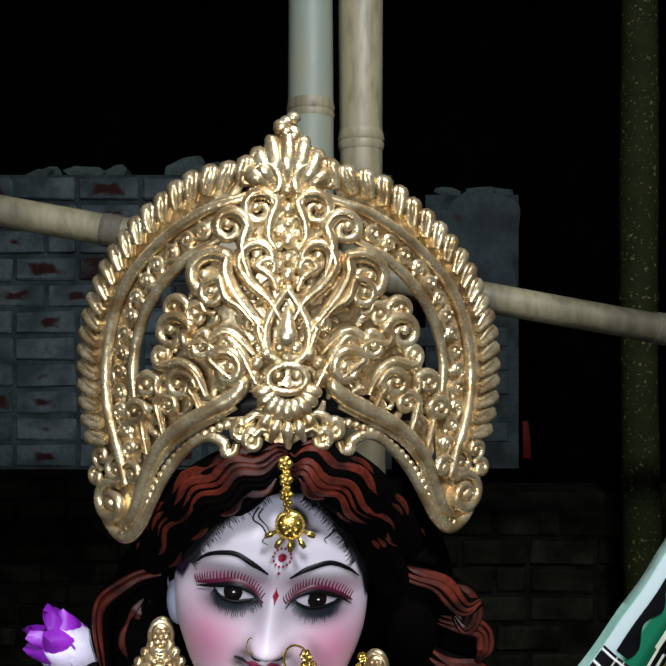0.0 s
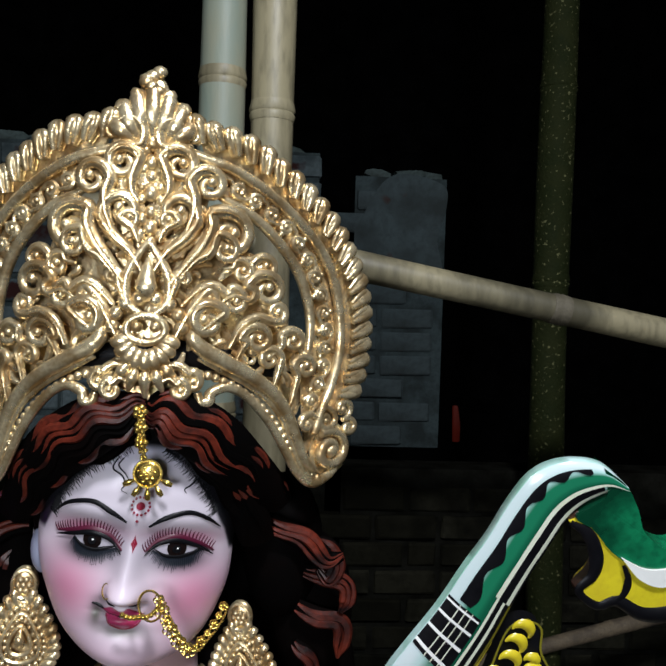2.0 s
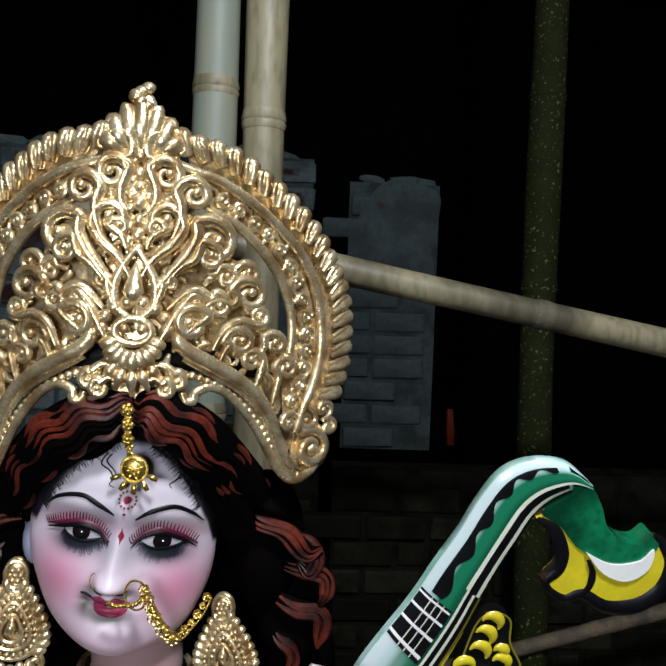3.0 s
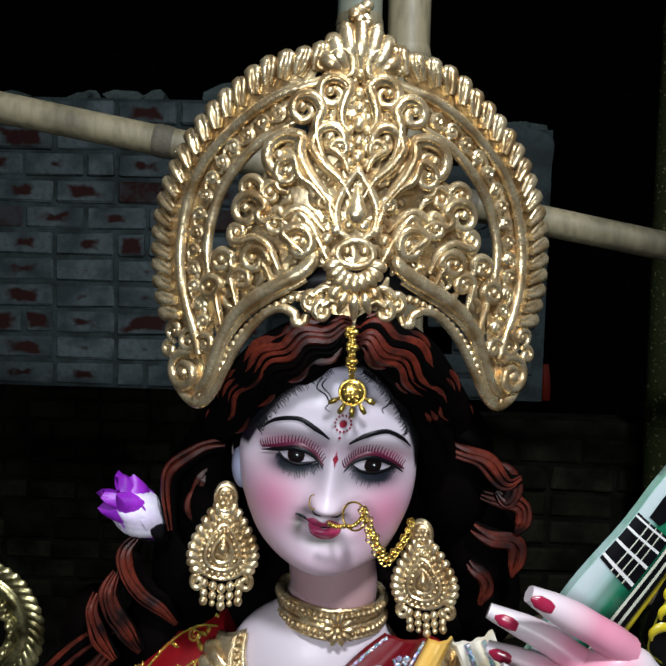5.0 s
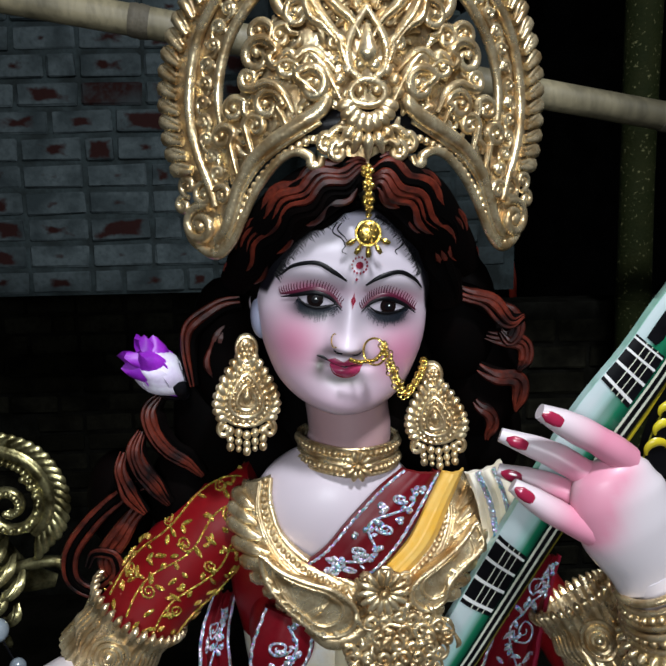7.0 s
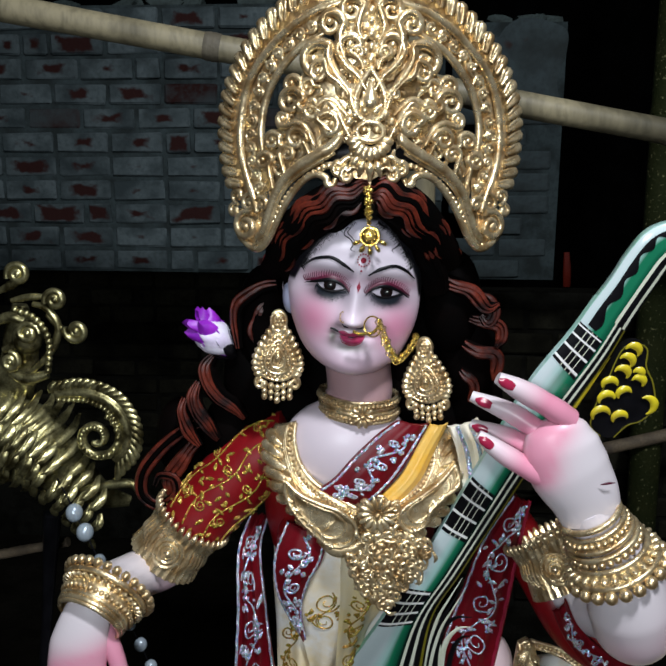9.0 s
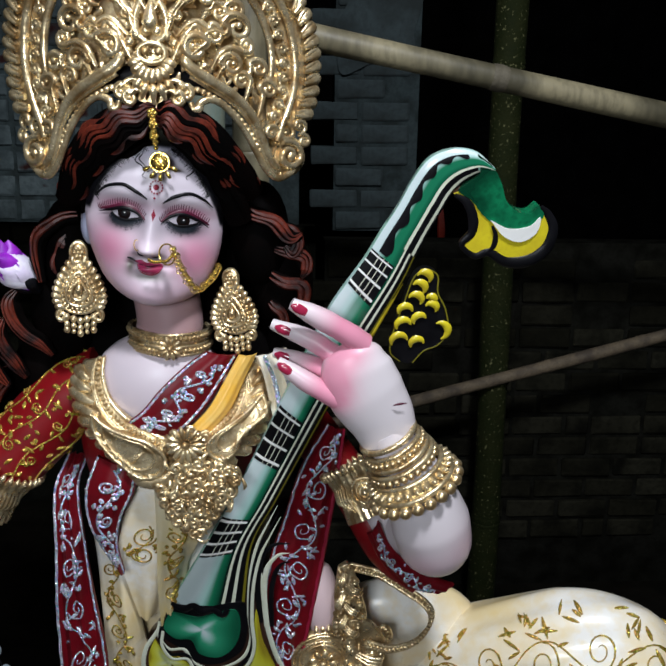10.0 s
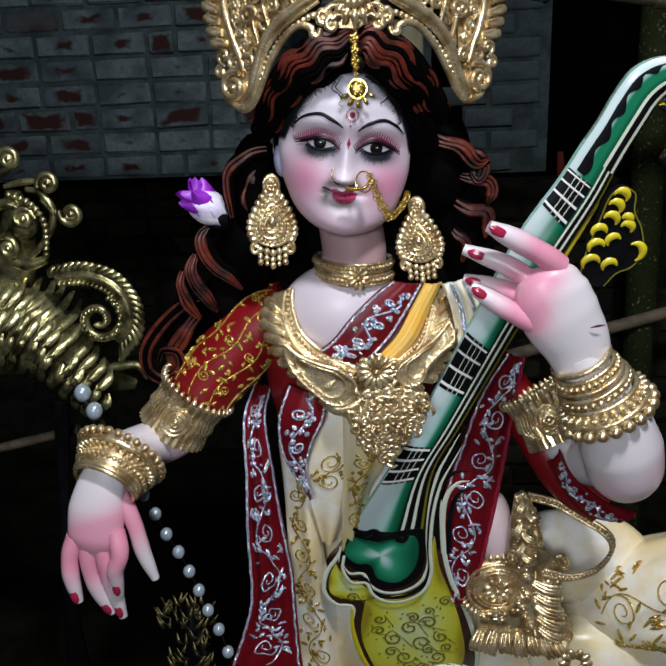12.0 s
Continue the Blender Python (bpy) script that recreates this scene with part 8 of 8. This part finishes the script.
# ---- bricks ----
def brick_mesh(name, w, h, d, seed, mat):
    """One worn brick with blunt edges."""
    r = random.Random(seed)
    bm = box_mesh(-w / 2, 0, -h / 2, w / 2, d, h / 2, 0.006)
    for v in bm.verts:
        v.co.x += r.uniform(-0.003, 0.003)
        v.co.z += r.uniform(-0.0025, 0.0025)
        v.co.y += r.uniform(-0.003, 0.003)
    me = bpy.data.meshes.new(name)
    bm.to_mesh(me)
    bm.free()
    me.materials.append(mat)
    return me


def lay(wall, x0, x1, z0, z1, y, mats, seed, skip=0.0):
    r = random.Random(seed)
    pool = [[brick_mesh("brick", 0.190, 0.070, 0.05, seed + k, m) for k in range(4)] for m, _ in mats]
    half = [[brick_mesh("brick", 0.088, 0.070, 0.05, seed + 9 + k, m) for k in range(3)] for m, _ in mats]
    row, z = 0, z0 + 0.044
    while z < z1:
        x = x0 - (0.1025 if row % 2 else 0.0)
        while x < x1:
            short = r.random() < 0.14
            w = 0.1025 if short else 0.205
            if x + w > x0 + 0.02 and x + w <= x1 + 0.03 and r.random() > skip:
                m = r.choices(range(len(mats)), [q for _, q in mats])[0]
                ob = new("brick", r.choice((half if short else pool)[m]))
                ob.parent = wall
                ob.location = (x + w / 2, y - r.uniform(0.006, 0.016), z)
                ob.rotation_euler = (r.uniform(-0.01, 0.01), r.uniform(-0.012, 0.012), 0)
            x += w
        row += 1
        z += 0.086


lay(wall_upper, -1.95, 0.19, 1.11, 2.05, 2.46, [(BRICK, 0.93), (BRICK_RED, 0.07)], 1, 0.02)
lay(wall_pier, 0.335, 0.672, 1.06, 2.03, 2.76, [(PLASTER, 0.85), (BRICK_RED, 0.15)], 40)
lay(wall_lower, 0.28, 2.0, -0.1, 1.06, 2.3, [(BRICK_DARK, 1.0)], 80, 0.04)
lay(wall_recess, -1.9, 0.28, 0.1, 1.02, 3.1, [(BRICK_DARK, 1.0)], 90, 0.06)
s = Shape()
s.slab([(x, 2.742, z) for x, z in spline([(0.335, 1.85), (0.46, 2.05), (0.65, 2.03), (0.67, 1.94), (0.64, 1.83), (0.655, 1.70), (0.50, 1.72), (0.365, 1.67), (0.335, 1.76)], 50)], (0, 0.02, 0))
ob = s.obj("plaster", PLASTER, wall_pier, "flaking teal plaster patch", False)
